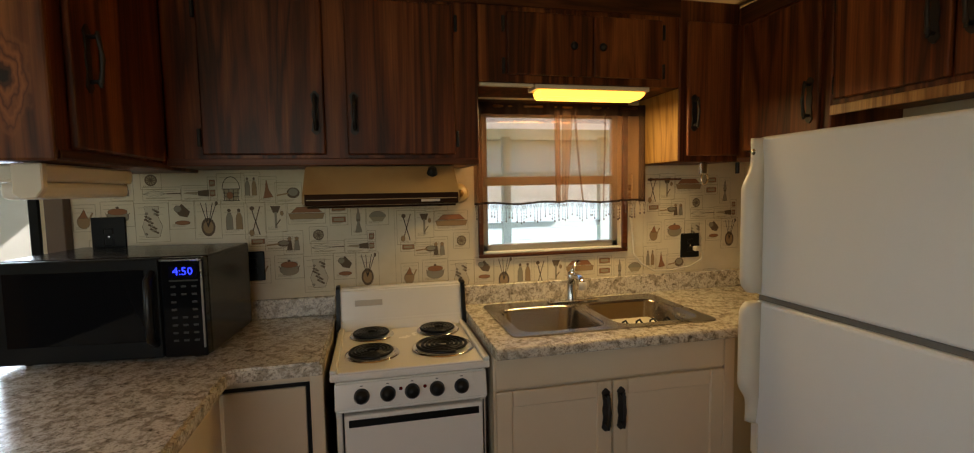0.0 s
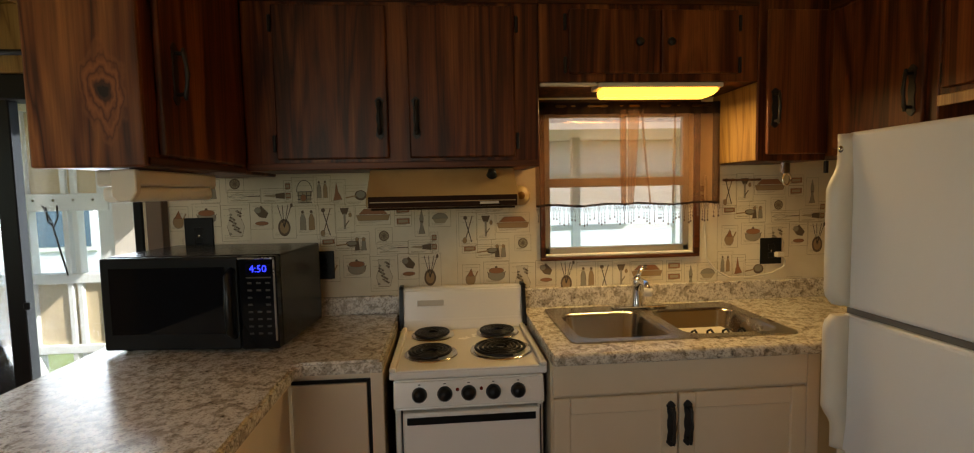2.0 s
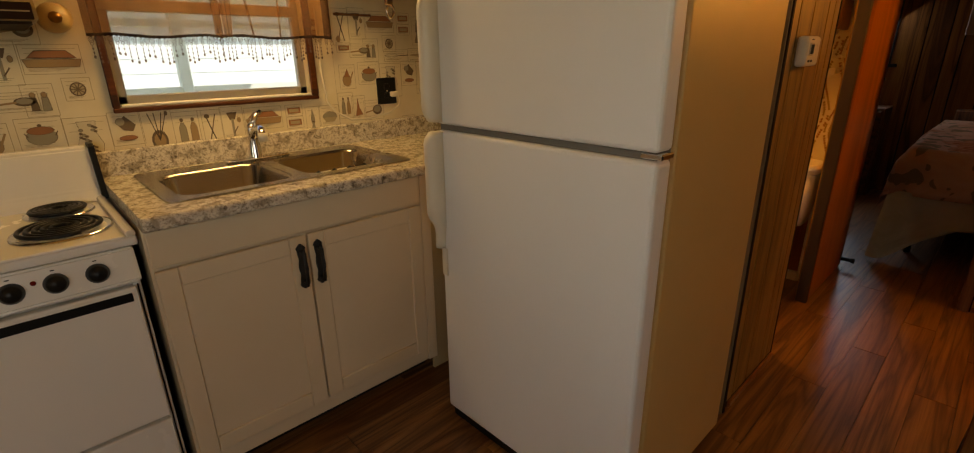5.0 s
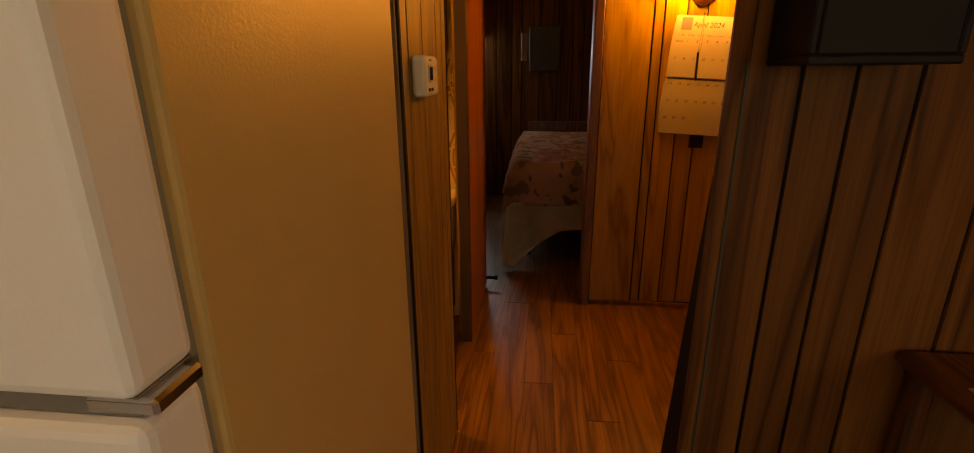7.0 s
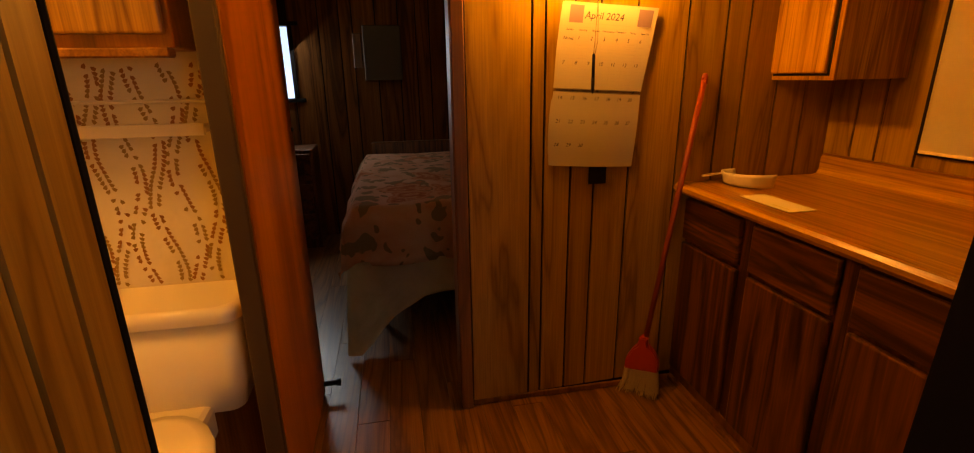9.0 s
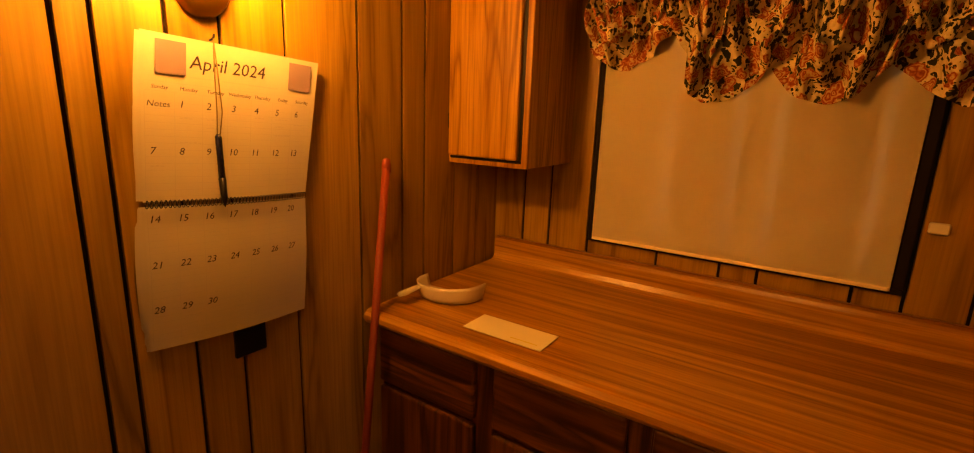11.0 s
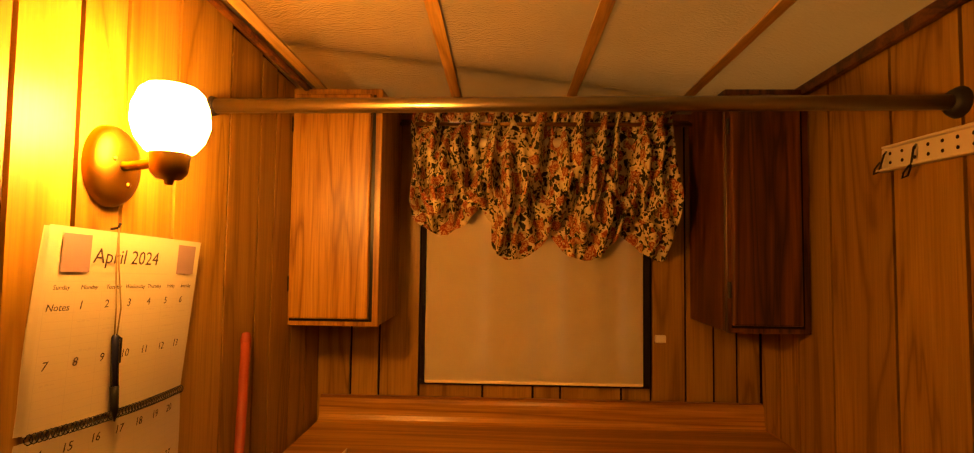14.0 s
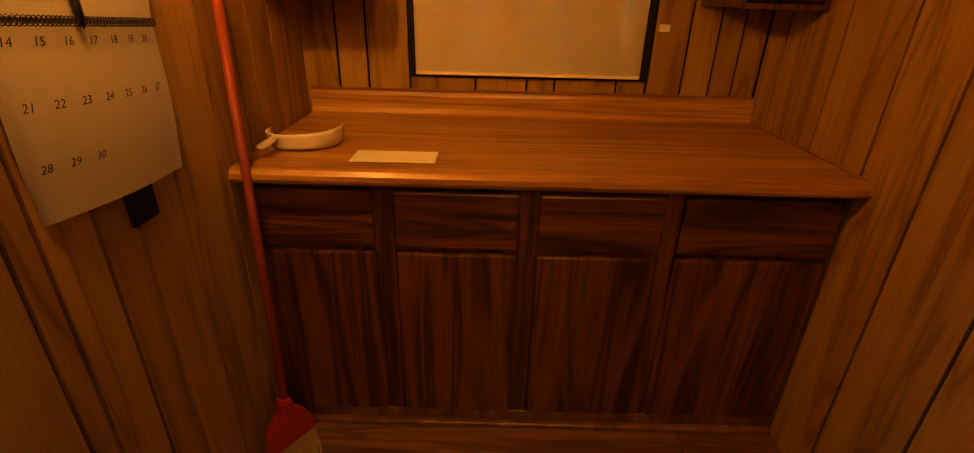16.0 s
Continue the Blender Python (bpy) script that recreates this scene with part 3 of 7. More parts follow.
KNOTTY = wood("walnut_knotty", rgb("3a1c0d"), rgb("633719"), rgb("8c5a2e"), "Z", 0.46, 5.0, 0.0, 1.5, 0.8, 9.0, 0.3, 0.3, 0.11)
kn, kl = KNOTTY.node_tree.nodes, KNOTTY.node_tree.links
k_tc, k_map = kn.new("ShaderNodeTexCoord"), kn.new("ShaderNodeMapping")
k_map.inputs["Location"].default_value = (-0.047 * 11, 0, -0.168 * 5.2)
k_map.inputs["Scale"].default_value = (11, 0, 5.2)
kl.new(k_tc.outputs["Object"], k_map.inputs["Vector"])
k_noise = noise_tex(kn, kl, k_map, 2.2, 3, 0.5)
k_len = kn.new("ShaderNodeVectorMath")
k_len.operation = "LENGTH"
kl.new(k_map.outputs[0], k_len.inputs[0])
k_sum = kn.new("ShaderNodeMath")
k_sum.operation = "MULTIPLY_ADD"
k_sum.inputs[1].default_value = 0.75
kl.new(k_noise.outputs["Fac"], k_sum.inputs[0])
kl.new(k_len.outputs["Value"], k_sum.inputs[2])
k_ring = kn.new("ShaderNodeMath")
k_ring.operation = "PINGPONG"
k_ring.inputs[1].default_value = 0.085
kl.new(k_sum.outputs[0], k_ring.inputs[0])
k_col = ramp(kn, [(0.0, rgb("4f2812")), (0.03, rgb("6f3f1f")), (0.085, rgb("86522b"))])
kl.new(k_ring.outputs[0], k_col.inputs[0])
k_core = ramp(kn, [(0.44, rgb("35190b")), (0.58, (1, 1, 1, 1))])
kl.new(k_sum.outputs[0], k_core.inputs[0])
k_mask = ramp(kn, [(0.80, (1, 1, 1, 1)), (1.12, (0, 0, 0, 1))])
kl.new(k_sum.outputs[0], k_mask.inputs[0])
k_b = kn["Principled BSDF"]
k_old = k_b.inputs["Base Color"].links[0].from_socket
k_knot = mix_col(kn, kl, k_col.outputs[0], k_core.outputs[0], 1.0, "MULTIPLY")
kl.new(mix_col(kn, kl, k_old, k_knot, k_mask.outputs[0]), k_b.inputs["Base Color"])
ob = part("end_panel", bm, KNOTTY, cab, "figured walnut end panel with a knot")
d = slab_door(cab, -0.855, -0.36, -0.358, 1.55, 2.125, axis="E")
pull(d, at_pose(-0.340, -0.79, 1.765, FACE_E), 0.16)
box("rail", (-0.357, -0.351, -0.90, -0.33, 1.526, 1.545), WALNUT_Y, cab, 0.002)

# under-cabinet fixtures
fix = thing("under_cabinet_light", (-0.47, -0.6, 1.44), "old ivory under-cabinet strip light, switched off", "light")
bm = bmesh.new()
add_prism(bm, [(-0.47, 1.519), (-0.47, 1.45), (-0.455, 1.437), (-0.425, 1.440), (-0.41, 1.46), (-0.41, 1.519)], -0.865, -0.845)
bmesh.ops.bevel(bm, geom=list(bm.edges), offset=0.003, segments=1, affect="EDGES")
part("end_cap", bm, IVORY, fix, "yellowed end cap with rust spots")
box("housing", (-0.52, -0.415, -0.843, -0.42, 1.478, 1.519), IVORY, fix, 0.006)
box("diffuser", (-0.510, -0.425, -0.842, -0.425, 1.437, 1.4775), paint("milky_diffuser", rgb("ece7da"), 0.35), fix, 0.014, "milky white diffuser", seg=3)

lamp = thing("range_light", (1.13, -0.25, 1.80), "warm glowing fluorescent strip under the cabinet", "light")
box("housing", (0.93, 1.42, -0.316, -0.22, 1.825, 1.843), IVORY, lamp, 0.003)
GLOWTUBE = glowing("fluorescent_diffuser", (1.0, 0.50, 0.05, 1), 1.5)
bm = bmesh.new()
add_prism(bm, [(0.945, 1.824), (0.952, 1.792), (1.375, 1.792), (1.405, 1.815), (1.405, 1.824)], -0.314, -0.235)
bmesh.ops.bevel(bm, geom=list(bm.edges), offset=0.006, segments=2, affect="EDGES")
part("diffuser", bm, GLOWTUBE, lamp, "glowing yellow ribbed diffuser")
box("strip", (0.712, 0.925, -0.315, -0.29, 1.832, 1.843), IVORY, lamp, 0.002)

MATTSTRIP = paint("brown_metal_strip", rgb("2c1d12"), 0.75, (1.9, 1.2, 0.7, 1), 0.9, 40, 0.3)
MATTSTRIP.node_tree.nodes["Principled BSDF"].inputs["Specular IOR Level"].default_value = 0.15
hood = thing("range_hood", (0.36, -0.2, 1.40), "greasy almond range hood above the stove", "range hood")
bm = bmesh.new()
add_prism(bm, [(-0.30, 1.533), (-0.425, 1.425), (-0.43, 1.398), (-0.40, 1.392), (-0.02, 1.392), (-0.02, 1.533)], 0.075, 0.608, axis="X")
bmesh.ops.bevel(bm, geom=list(bm.edges), offset=0.004, segments=2, affect="EDGES")
part("canopy", bm, ALMOND, hood)
box("trim_strip", (0.085, 0.600, -0.4345, -0.4295, 1.396, 1.434), MATTSTRIP, hood, 0.001, "dark brown front strip")
box("trim_line", (0.09, 0.595, -0.4362, -0.4343, 1.413, 1.416), ALMOND, hood)
box("maker_plate", (0.47, 0.535, -0.4362, -0.4343, 1.403, 1.411), IVORY, hood)
lathe("knob", [(0.0, 0.022), (0.015, 0.02), (0.017, 0.006), (0.020, 0.0)], BLACK, hood,
      Matrix.Translation((0.520, -0.345, 1.505)) @ Matrix.Rotation(radians(49), 4, "X"), 14, "black fan knob")
box("filter_edge", (0.09, 0.595, -0.41, -0.05, 1.386, 1.393), MATTSTRIP, hood)

disc = thing("wall_fan_cap", (0.668, -0.07, 1.42), "yellowed round vent knob on the wallpaper", "vent")
lathe("cap", [(0.0, 0.03), (0.026, 0.028), (0.038, 0.012), (0.044, 0.0), (0.044, -0.03)], ALMOND, disc,
      Matrix.Translation((0.672, -0.03, 1.425)) @ Matrix.Rotation(radians(90), 4, "X"), 20)
lathe("center", [(0.0, 0.045), (0.014, 0.043), (0.018, 0.028)], BRASS, disc,
      Matrix.Translation((0.672, -0.03, 1.425)) @ Matrix.Rotation(radians(90), 4, "X"), 8)

# ---------------------------------------------------------------- kitchen: counters
ctop = thing("countertop", (1.4, -0.3, 0.885), "speckled granite-look laminate countertop holding the sink", "countertop", "laminate countertops")
CT = 0.928
bm = bmesh.new()
ring = [[bm.verts.new((x, y, z)) for x, y in pts] for z in (CT - 0.04, CT)
        for pts in (((0.676, -0.66), (2.156, -0.66), (2.156, -0.02), (0.676, -0.02)), ((0.775, -0.545), (1.555, -0.545), (1.555, -0.085), (0.775, -0.085)))]
for k in range(4):
    n = (k + 1) % 4
    for a, b in ((ring[0], ring[1]), (ring[2], ring[3]), (ring[0], ring[2]), (ring[1], ring[3])):
        bm.faces.new((a[k], a[n], b[n], b[k]))
bmesh.ops.recalc_face_normals(bm, faces=bm.faces)
bmesh.ops.bevel(bm, geom=[e for e in bm.edges if all(abs(v.co.y + 0.66) < 1e-4 for v in e.verts) and abs(e.verts[0].co.z - e.verts[1].co.z) < 1e-4],
                offset=0.012, segments=3, affect="EDGES", profile=0.5)
part("slab", bm, GRANITE, ctop)
box("backsplash", (0.676, 2.156, -0.022, -0.001, CT - 0.002, 1.012), GRANITE, ctop, 0.005, seg=2)

pen = thing("countertop", (-0.5, -0.7, 0.885), "speckled granite-look laminate countertop of the peninsula", "countertop", "laminate countertops")
PX0, PX1, PY0 = -0.86, -0.122, -1.222
bm = bmesh.new()
add_prism(bm, [(PX0, PY0), (PX1 - 0.045, PY0), (PX1, PY0 + 0.03), (PX1, -0.645), (PX1 + 0.02, -0.625), (0.138, -0.625), (0.138, -0.02), (PX0, -0.02)],
          CT - 0.04, CT, axis="Z")
bmesh.ops.bevel(bm, geom=[e for e in bm.edges if all(v.co.z > CT - 0.001 for v in e.verts)], offset=0.008, segments=2, affect="EDGES")
part("slab", bm, GRANITE, pen)
box("edge_band", (PX0, PX1 - 0.045, PY0 - 0.004, PY0 - 0.0005, CT - 0.042, CT - 0.004), WHITE, pen, 0.001, "white laminate edge band")
box("backsplash", (-0.80, 0.138, -0.022, -0.001, CT - 0.002, 1.005), GRANITE, pen, 0.005, seg=2)

# sink cabinet
sc = thing("sink_cabinet", (1.13, -0.3, 0), "cream painted sink base cabinet with two panel doors", "cabinet", "cream base cabinets")
box("body", (0.676, 1.60, -0.60, -0.02, 0.075, 0.74), CREAM, sc)
box("face_rail", (0.676, 1.60, -0.60, -0.575, 0.7405, CT - 0.041), CREAM, sc)
box("side_panel", (0.676, 0.70, -0.574, -0.02, 0.7405, CT - 0.041), CREAM, sc)
box("side_panel", (1.585, 1.60, -0.574, -0.02, 0.7405, CT - 0.041), CREAM, sc)
# Black board puts in the dark recess under the sink cabinet.
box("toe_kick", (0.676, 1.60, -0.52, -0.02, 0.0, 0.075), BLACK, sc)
box("false_front", (0.680, 1.552, -0.619, -0.601, 0.776, CT - 0.048), CREAM, sc, 0.003)
for a0, a1, px in ((0.682, 1.099, 1.074), (1.105, 1.552, 1.132)):
    d = shaker_door(sc, a0, a1, -0.601, 0.135, 0.766)
    pull(d, at_pose(px, -0.620, 0.665), 0.155, "black strap pull")
box("stile", (1.556, 1.60, -0.615, -0.601, 0.08, CT - 0.048), CREAM, sc, 0.002)
filler = thing("filler_panel", (1.8, -0.5, 0), "beige filler panel between sink cabinet and fridge", "panel")
box("board", (1.602, 2.15, -0.585, -0.57, 0.0, CT - 0.042), paint("beige_board", rgb("b8a884"), 0.6), filler, 0.002)

# peninsula base cabinets
pc = thing("base_cabinet", (-0.5, -0.9, 0), "cream painted peninsula base cabinet with drawer and door", "cabinet", "cream base cabinets")
box("body", (-0.78, -0.172, -1.195, -0.60, 0.075, CT - 0.041), CREAM, pc)
box("toe_kick", (-0.76, -0.20, -1.18, -0.60, 0.0, 0.075), CREAM, pc)
box("end_panel", (-0.84, -0.150, -1.205, -1.196, 0.0, CT - 0.042), paint("white_end_board", rgb("b4b3b6"), 0.5), pc, 0.003, "plain white end panel")
box("corner_stile", (-0.171, -0.156, -1.196, -1.18, 0.0, CT - 0.045), CREAM, pc)
bm = bmesh.new()
add_box(bm, -0.171, -0.152, -1.178, -0.83, 0.745, CT - 0.052, 0.004)
dr = part("drawer_front", bm, CREAM, pc)
pull(dr, at_pose(-0.151, -1.00, 0.80, FACE_E, 90), 0.14)
d = shaker_door(pc, -1.178, -0.845, -0.171, 0.095, 0.735, "E")
pull(d, at_pose(-0.152, -0.868, 0.625, FACE_E), 0.155)
box("face_stile", (-0.171, -0.158, -0.825, -0.60, 0.08, CT - 0.045), CREAM, pc, 0.002)

cc = thing("base_cabinet", (-0.02, -0.4, 0), "cream painted corner panel cabinet beside the stove", "cabinet", "cream base cabinets")
box("body", (-0.17, 0.135, -0.575, -0.02, 0.075, CT - 0.042), CREAM, cc)
box("kick_board", (-0.155, 0.135, -0.59, -0.576, 0.0, 0.10), CREAM, cc, 0.002)
box("panel", (-0.155, 0.0815, -0.584, -0.576, 0.102, 0.842), CREAM, cc, 0.002)
# Shade in the gaps above and beside the panel, drawn as black strips.
box("shadow_gap", (-0.155, 0.094, -0.5785, -0.5755, 0.843, 0.855), BLACK, cc)
box("shadow_gap", (0.0825, 0.0945, -0.5785, -0.5755, 0.15, 0.8425), BLACK, cc)
box("stile", (0.096, 0.135, -0.590, -0.576, 0.102, CT - 0.05), CREAM, cc, 0.002)

# ---------------------------------------------------------------- sink
snk = thing("double_sink", (1.16, -0.3, CT), "stainless steel double-bowl kitchen sink", "sink")


def round_rect(x0, x1, y0, y1, r, z, n=5):
    pts = []
    for cx, cy, a0 in ((x1 - r, y1 - r, 0), (x0 + r, y1 - r, 90), (x0 + r, y0 + r, 180), (x1 - r, y0 + r, 270)):
        for k in range(n + 1):
            a = radians(a0 + 90 * k / n)
            pts.append((cx + r * math.cos(a), cy + r * math.sin(a), z))
    return pts


def add_loft(bm, rings, cap_last=True, mat=0):
    vr = [[bm.verts.new(p) for p in ring] for ring in rings]
    for a, b in zip(vr, vr[1:]):
        for k in range(len(a)):
            f = bm.faces.new((a[k], a[(k + 1) % len(a)], b[(k + 1) % len(a)], b[k]))
            f.smooth, f.material_index = True, mat
    if cap_last:
        bm.faces.new(vr[-1]).material_index = mat
    return vr


bm = bmesh.new()
SX0, SX1, SY0, SY1 = 0.758, 1.572, -0.562, -0.075
bowls = ((0.80, 1.140, -0.525, -0.165), (1.180, 1.535, -0.525, -0.165))
zr = CT + 0.006
outer = [bm.verts.new(p) for p in round_rect(SX0, SX1, SY0, SY1, 0.03, zr)]
loops = [outer]
for x0, x1, y0, y1 in bowls:
    rings = [round_rect(x0, x1, y0, y1, 0.06, zr), round_rect(x0 + 0.008, x1 - 0.008, y0 + 0.008, y1 - 0.008, 0.058, zr - 0.014),
             round_rect(x0 + 0.02, x1 - 0.02, y0 + 0.02, y1 - 0.02, 0.055, zr - 0.13),
             round_rect(x0 + 0.05, x1 - 0.05, y0 + 0.05, y1 - 0.05, 0.05, zr - 0.165)]
    vr = add_loft(bm, rings)
    loops.append(vr[0])
edges = []
for lp in loops:
    for k in range(len(lp)):
        e = bm.edges.get((lp[k], lp[(k + 1) % len(lp)])) or bm.edges.new((lp[k], lp[(k + 1) % len(lp)]))
        edges.append(e)
bmesh.ops.triangle_fill(bm, use_beauty=True, use_dissolve=False, edges=edges)
low = [bm.verts.new((v.co.x, v.co.y, CT - 0.001)) for v in outer]
for k in range(len(outer)):
    bm.faces.new((outer[k], outer[(k + 1) % len(outer)], low[(k + 1) % len(outer)], low[k]))
bmesh.ops.recalc_face_normals(bm, faces=bm.faces)
basin = part("basin", bm, STEEL, snk)
for x0, x1, y0, y1 in bowls:
    lathe("drain", [(0.0, 0.004), (0.03, 0.004), (0.042, 0.006), (0.045, 0.001)], CHROME, basin,
          Matrix.Translation(((x0 + x1) / 2, (y0 + y1) / 2, zr - 0.164)), 18)
fau = thing("faucet", (1.17, -0.12, CT), "chrome single-lever kitchen faucet", "faucet")
box("base_plate", (1.045, 1.275, -0.148, -0.098, zr + 0.001, zr + 0.012), CHROME, fau, 0.005, seg=2)
lathe("body", [(0.026, 0.0), (0.024, 0.02), (0.020, 0.05), (0.019, 0.10), (0.021, 0.115), (0.012, 0.125), (0.0, 0.127)], CHROME, fau,
      Matrix.Translation((1.155, -0.122, zr + 0.010)), 16)
tube("spout", [(1.155, -0.125, zr + 0.085), (1.150, -0.18, zr + 0.125), (1.135, -0.27, zr + 0.130), (1.12, -0.325, zr + 0.108)], [0.016, 0.014, 0.013, 0.013], CHROME, fau, 10)
tube("lever", [(1.158, -0.118, zr + 0.13), (1.185, -0.10, zr + 0.165), (1.205, -0.09, zr + 0.172)], [0.012, 0.009, 0.010], CHROME, fau, 8)
tube("aerator", [(1.12, -0.325, zr + 0.125), (1.118, -0.328, zr + 0.095)], 0.016, IVORY, fau, 12, "white aerator tip")
rack = thing("dish_rack", (1.36, -0.34, zr - 0.16), "small white dish rack in the sink bowl", "dish rack")
bm = bmesh.new()
add_box(bm, 1.235, 1.48, -0.47, -0.22, zr - 0.155, zr - 0.065, 0.012, seg=2)
part("tray", bm, IVORY, rack)
for k in range(4):
    xk = 1.265 + 0.062 * k
    tube("hoop", [(xk, -0.44, zr - 0.066), (xk, -0.435, zr - 0.035), (xk, -0.41, zr - 0.022), (xk, -0.385, zr - 0.035), (xk, -0.38, zr - 0.066)],
         0.0045, BLACK, rack, 6, "black rubber-coated hoop")

# ---------------------------------------------------------------- stove
st = thing("electric_range", (0.41, -0.3, 0), "white apartment-size electric range with four coil burners", "stove")
X0, X1 = 0.158, 0.664
SZ = 0.884
box("body", (X0 + 0.012, X1 - 0.012, -0.565, -0.04, 0.09, SZ - 0.03), WHITE, st, 0.004)
for lx in (X0 + 0.012, X1 - 0.030):
    box("side_leg", (lx, lx + 0.018, -0.585, -0.06, 0.0, SZ - 0.04), WHITE, st, 0.003)
# Black block stands in for the dark space under the oven.
box("toe_recess", (X0 + 0.032, X1 - 0.032, -0.545, -0.50, 0.001, 0.089), BLACK, st)
# cooktop with raised rim
bm = bmesh.new()
add_box(bm, X0 - 0.003, X1 + 0.003, -0.600, -0.045, SZ - 0.035, SZ - 0.010, 0.006, seg=2)
cook = part("cooktop", bm, WHITE, st)
for ra, rb in ((X0 - 0.003, X0 + 0.02), (X1 - 0.02, X1 + 0.003)):
    box("raised_rim", (ra, rb, -0.600, -0.10, SZ - 0.012, SZ + 0.006), WHITE, cook, 0.007, seg=2)
box("front_rim", (X0 + 0.0205, X1 - 0.0205, -0.601, -0.585, SZ - 0.012, SZ - 0.004), WHITE, cook, 0.003)
for bx, by, br in ((0.285, -0.20, 0.072), (0.545, -0.20, 0.072), (0.285, -0.43, 0.080), (0.535, -0.42, 0.098)):
    bn = lathe("drip_bowl", [(br + 0.014, 0.0015), (br + 0.012, 0.006), (br + 0.004, 0.005), (br * 0.85, -0.008), (br * 0.3, -0.02 + 0.012), (0.0, -0.008)],
               CHROME, cook, Matrix.Translation((bx, by, SZ - 0.0095)), 28, "chrome drip bowl")
    pts = []
    for k in range(130):
        t = k / 129
        a = 2 * math.pi * 4.8 * t
        rr = 0.016 + (br - 0.017) * t
        pts.append((bx + rr * math.cos(a), by + rr * math.sin(a), SZ + 0.004))
    tube("burner_coil", pts, 0.0060, BLACK, cook, 6, "black coil element")
# control panel
bm = bmesh.new()
add_prism(bm, [(-0.566, SZ - 0.036), (-0.594, SZ - 0.040), (-0.612, SZ - 0.125), (-0.600, SZ - 0.135), (-0.566, SZ - 0.135)], X0 + 0.010, X1 - 0.010, axis="X")
bmesh.ops.bevel(bm, geom=list(bm.edges), offset=0.005, segments=2, affect="EDGES")
cp = part("control_panel", bm, WHITE, st)
for k, kx in enumerate((0.250, 0.331, 0.408, 0.488, 0.569)):
    mk = Matrix.Translation((kx, -0.606, SZ - 0.084)) @ Matrix.Rotation(radians(78), 4, "X")
    lathe("knob", [(0.0, 0.022), (0.017, 0.021), (0.020, 0.014), (0.024, 0.004), (0.025, -0.004)], BLACK, cp, mk, 18, "black control knob")
    box("tick_mark", (kx - 0.004, kx + 0.004, -0.6035, -0.6005, SZ - 0.0525, SZ - 0.0505), BLACK, cp)
for kx in (0.372, 0.449):
    lathe("indicator", [(0.0, 0.004), (0.005, 0.003), (0.006, 0.0)], plain("red_lens", rgb("6a1410"), 0.2), cp,
          Matrix.Translation((kx, -0.603, SZ - 0.072)) @ Matrix.Rotation(radians(78), 4, "X"), 10, "red indicator lens")
od = box("oven_door", (X0 + 0.036, X1 - 0.024, -0.600, -0.568, 0.325, 0.738), WHITE, st, 0.006, seg=2)
box("handle_slot", (X0 + 0.050, X1 - 0.038, -0.603, -0.5995, 0.700, 0.724), BLACK, od, 0.001, "black handle recess")
# Shade between oven door and sides, put in as black strips.
box("side_gap", (X0 + 0.031, X0 + 0.0345, -0.59, -0.566, 0.10, 0.74), BLACK, st)
box("side_gap", (X1 - 0.022, X1 - 0.0185, -0.59, -0.566, 0.10, 0.74), BLACK, st)
box("drawer_front", (X0 + 0.036, X1 - 0.024, -0.598, -0.568, 0.095, 0.313), WHITE, st, 0.005, seg=2)
bg = bmesh.new()
add_prism(bg, [(-0.040, SZ - 0.01), (-0.125, SZ - 0.01), (-0.112, SZ + 0.03), (-0.088, SZ + 0.155), (-0.075, SZ + 0.162), (-0.040, SZ + 0.162)], X0 + 0.004, X1 - 0.004, axis="X")
bmesh.ops.bevel(bg, geom=list(bg.edges), offset=0.006, segments=2, affect="EDGES")
bp = part("backguard", bg, WHITE, st)
for lx in (X0 - 0.012, X1 - 0.0035):
    bm = bmesh.new()
    add_prism(bm, [(-0.038, SZ - 0.005), (-0.135, SZ - 0.005), (-0.120, SZ + 0.04), (-0.096, SZ + 0.160), (-0.08, SZ + 0.168), (-0.038, SZ + 0.168)], lx, lx + 0.0155, axis="X")
    part("end_cap", bm, BLACK, st, "black plastic end cap")
mb = Matrix.Translation((0.275, -0.0995, SZ + 0.10)) @ Matrix.Rotation(radians(-11), 4, "X")
box("name_plate", (-0.055, 0.055, -0.003, 0.001, -0.012, 0.012), paint("worn_silver", rgb("b9b4a6"), 0.55), bp, 0.001, "worn silver name plate", m=mb)

# ---------------------------------------------------------------- fridge
fr = thing("refrigerator", (1.8, -1.24, 0), "white top-freezer refrigerator with a textured side", "refrigerator")
FY0, FY1, FX = -1.612, -0.872, 1.447
FZ = 1.585
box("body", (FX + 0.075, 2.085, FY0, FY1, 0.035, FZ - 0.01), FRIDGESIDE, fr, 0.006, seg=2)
up = box("freezer_door", (FX, FX + 0.066, FY0 + 0.002, FY1 - 0.002, 1.104, FZ), FRIDGE, fr, 0.012, seg=3)
lo = box("fridge_door", (FX, FX + 0.066, FY0 + 0.002, FY1 - 0.002, 0.06, 1.086), FRIDGE, fr, 0.012, seg=3)
box("gasket", (FX + 0.066, FX + 0.075, FY0 + 0.012, FY1 - 0.012, 0.07, FZ - 0.015), paint("grey_gasket", rgb("8d8574"), 0.6), fr)
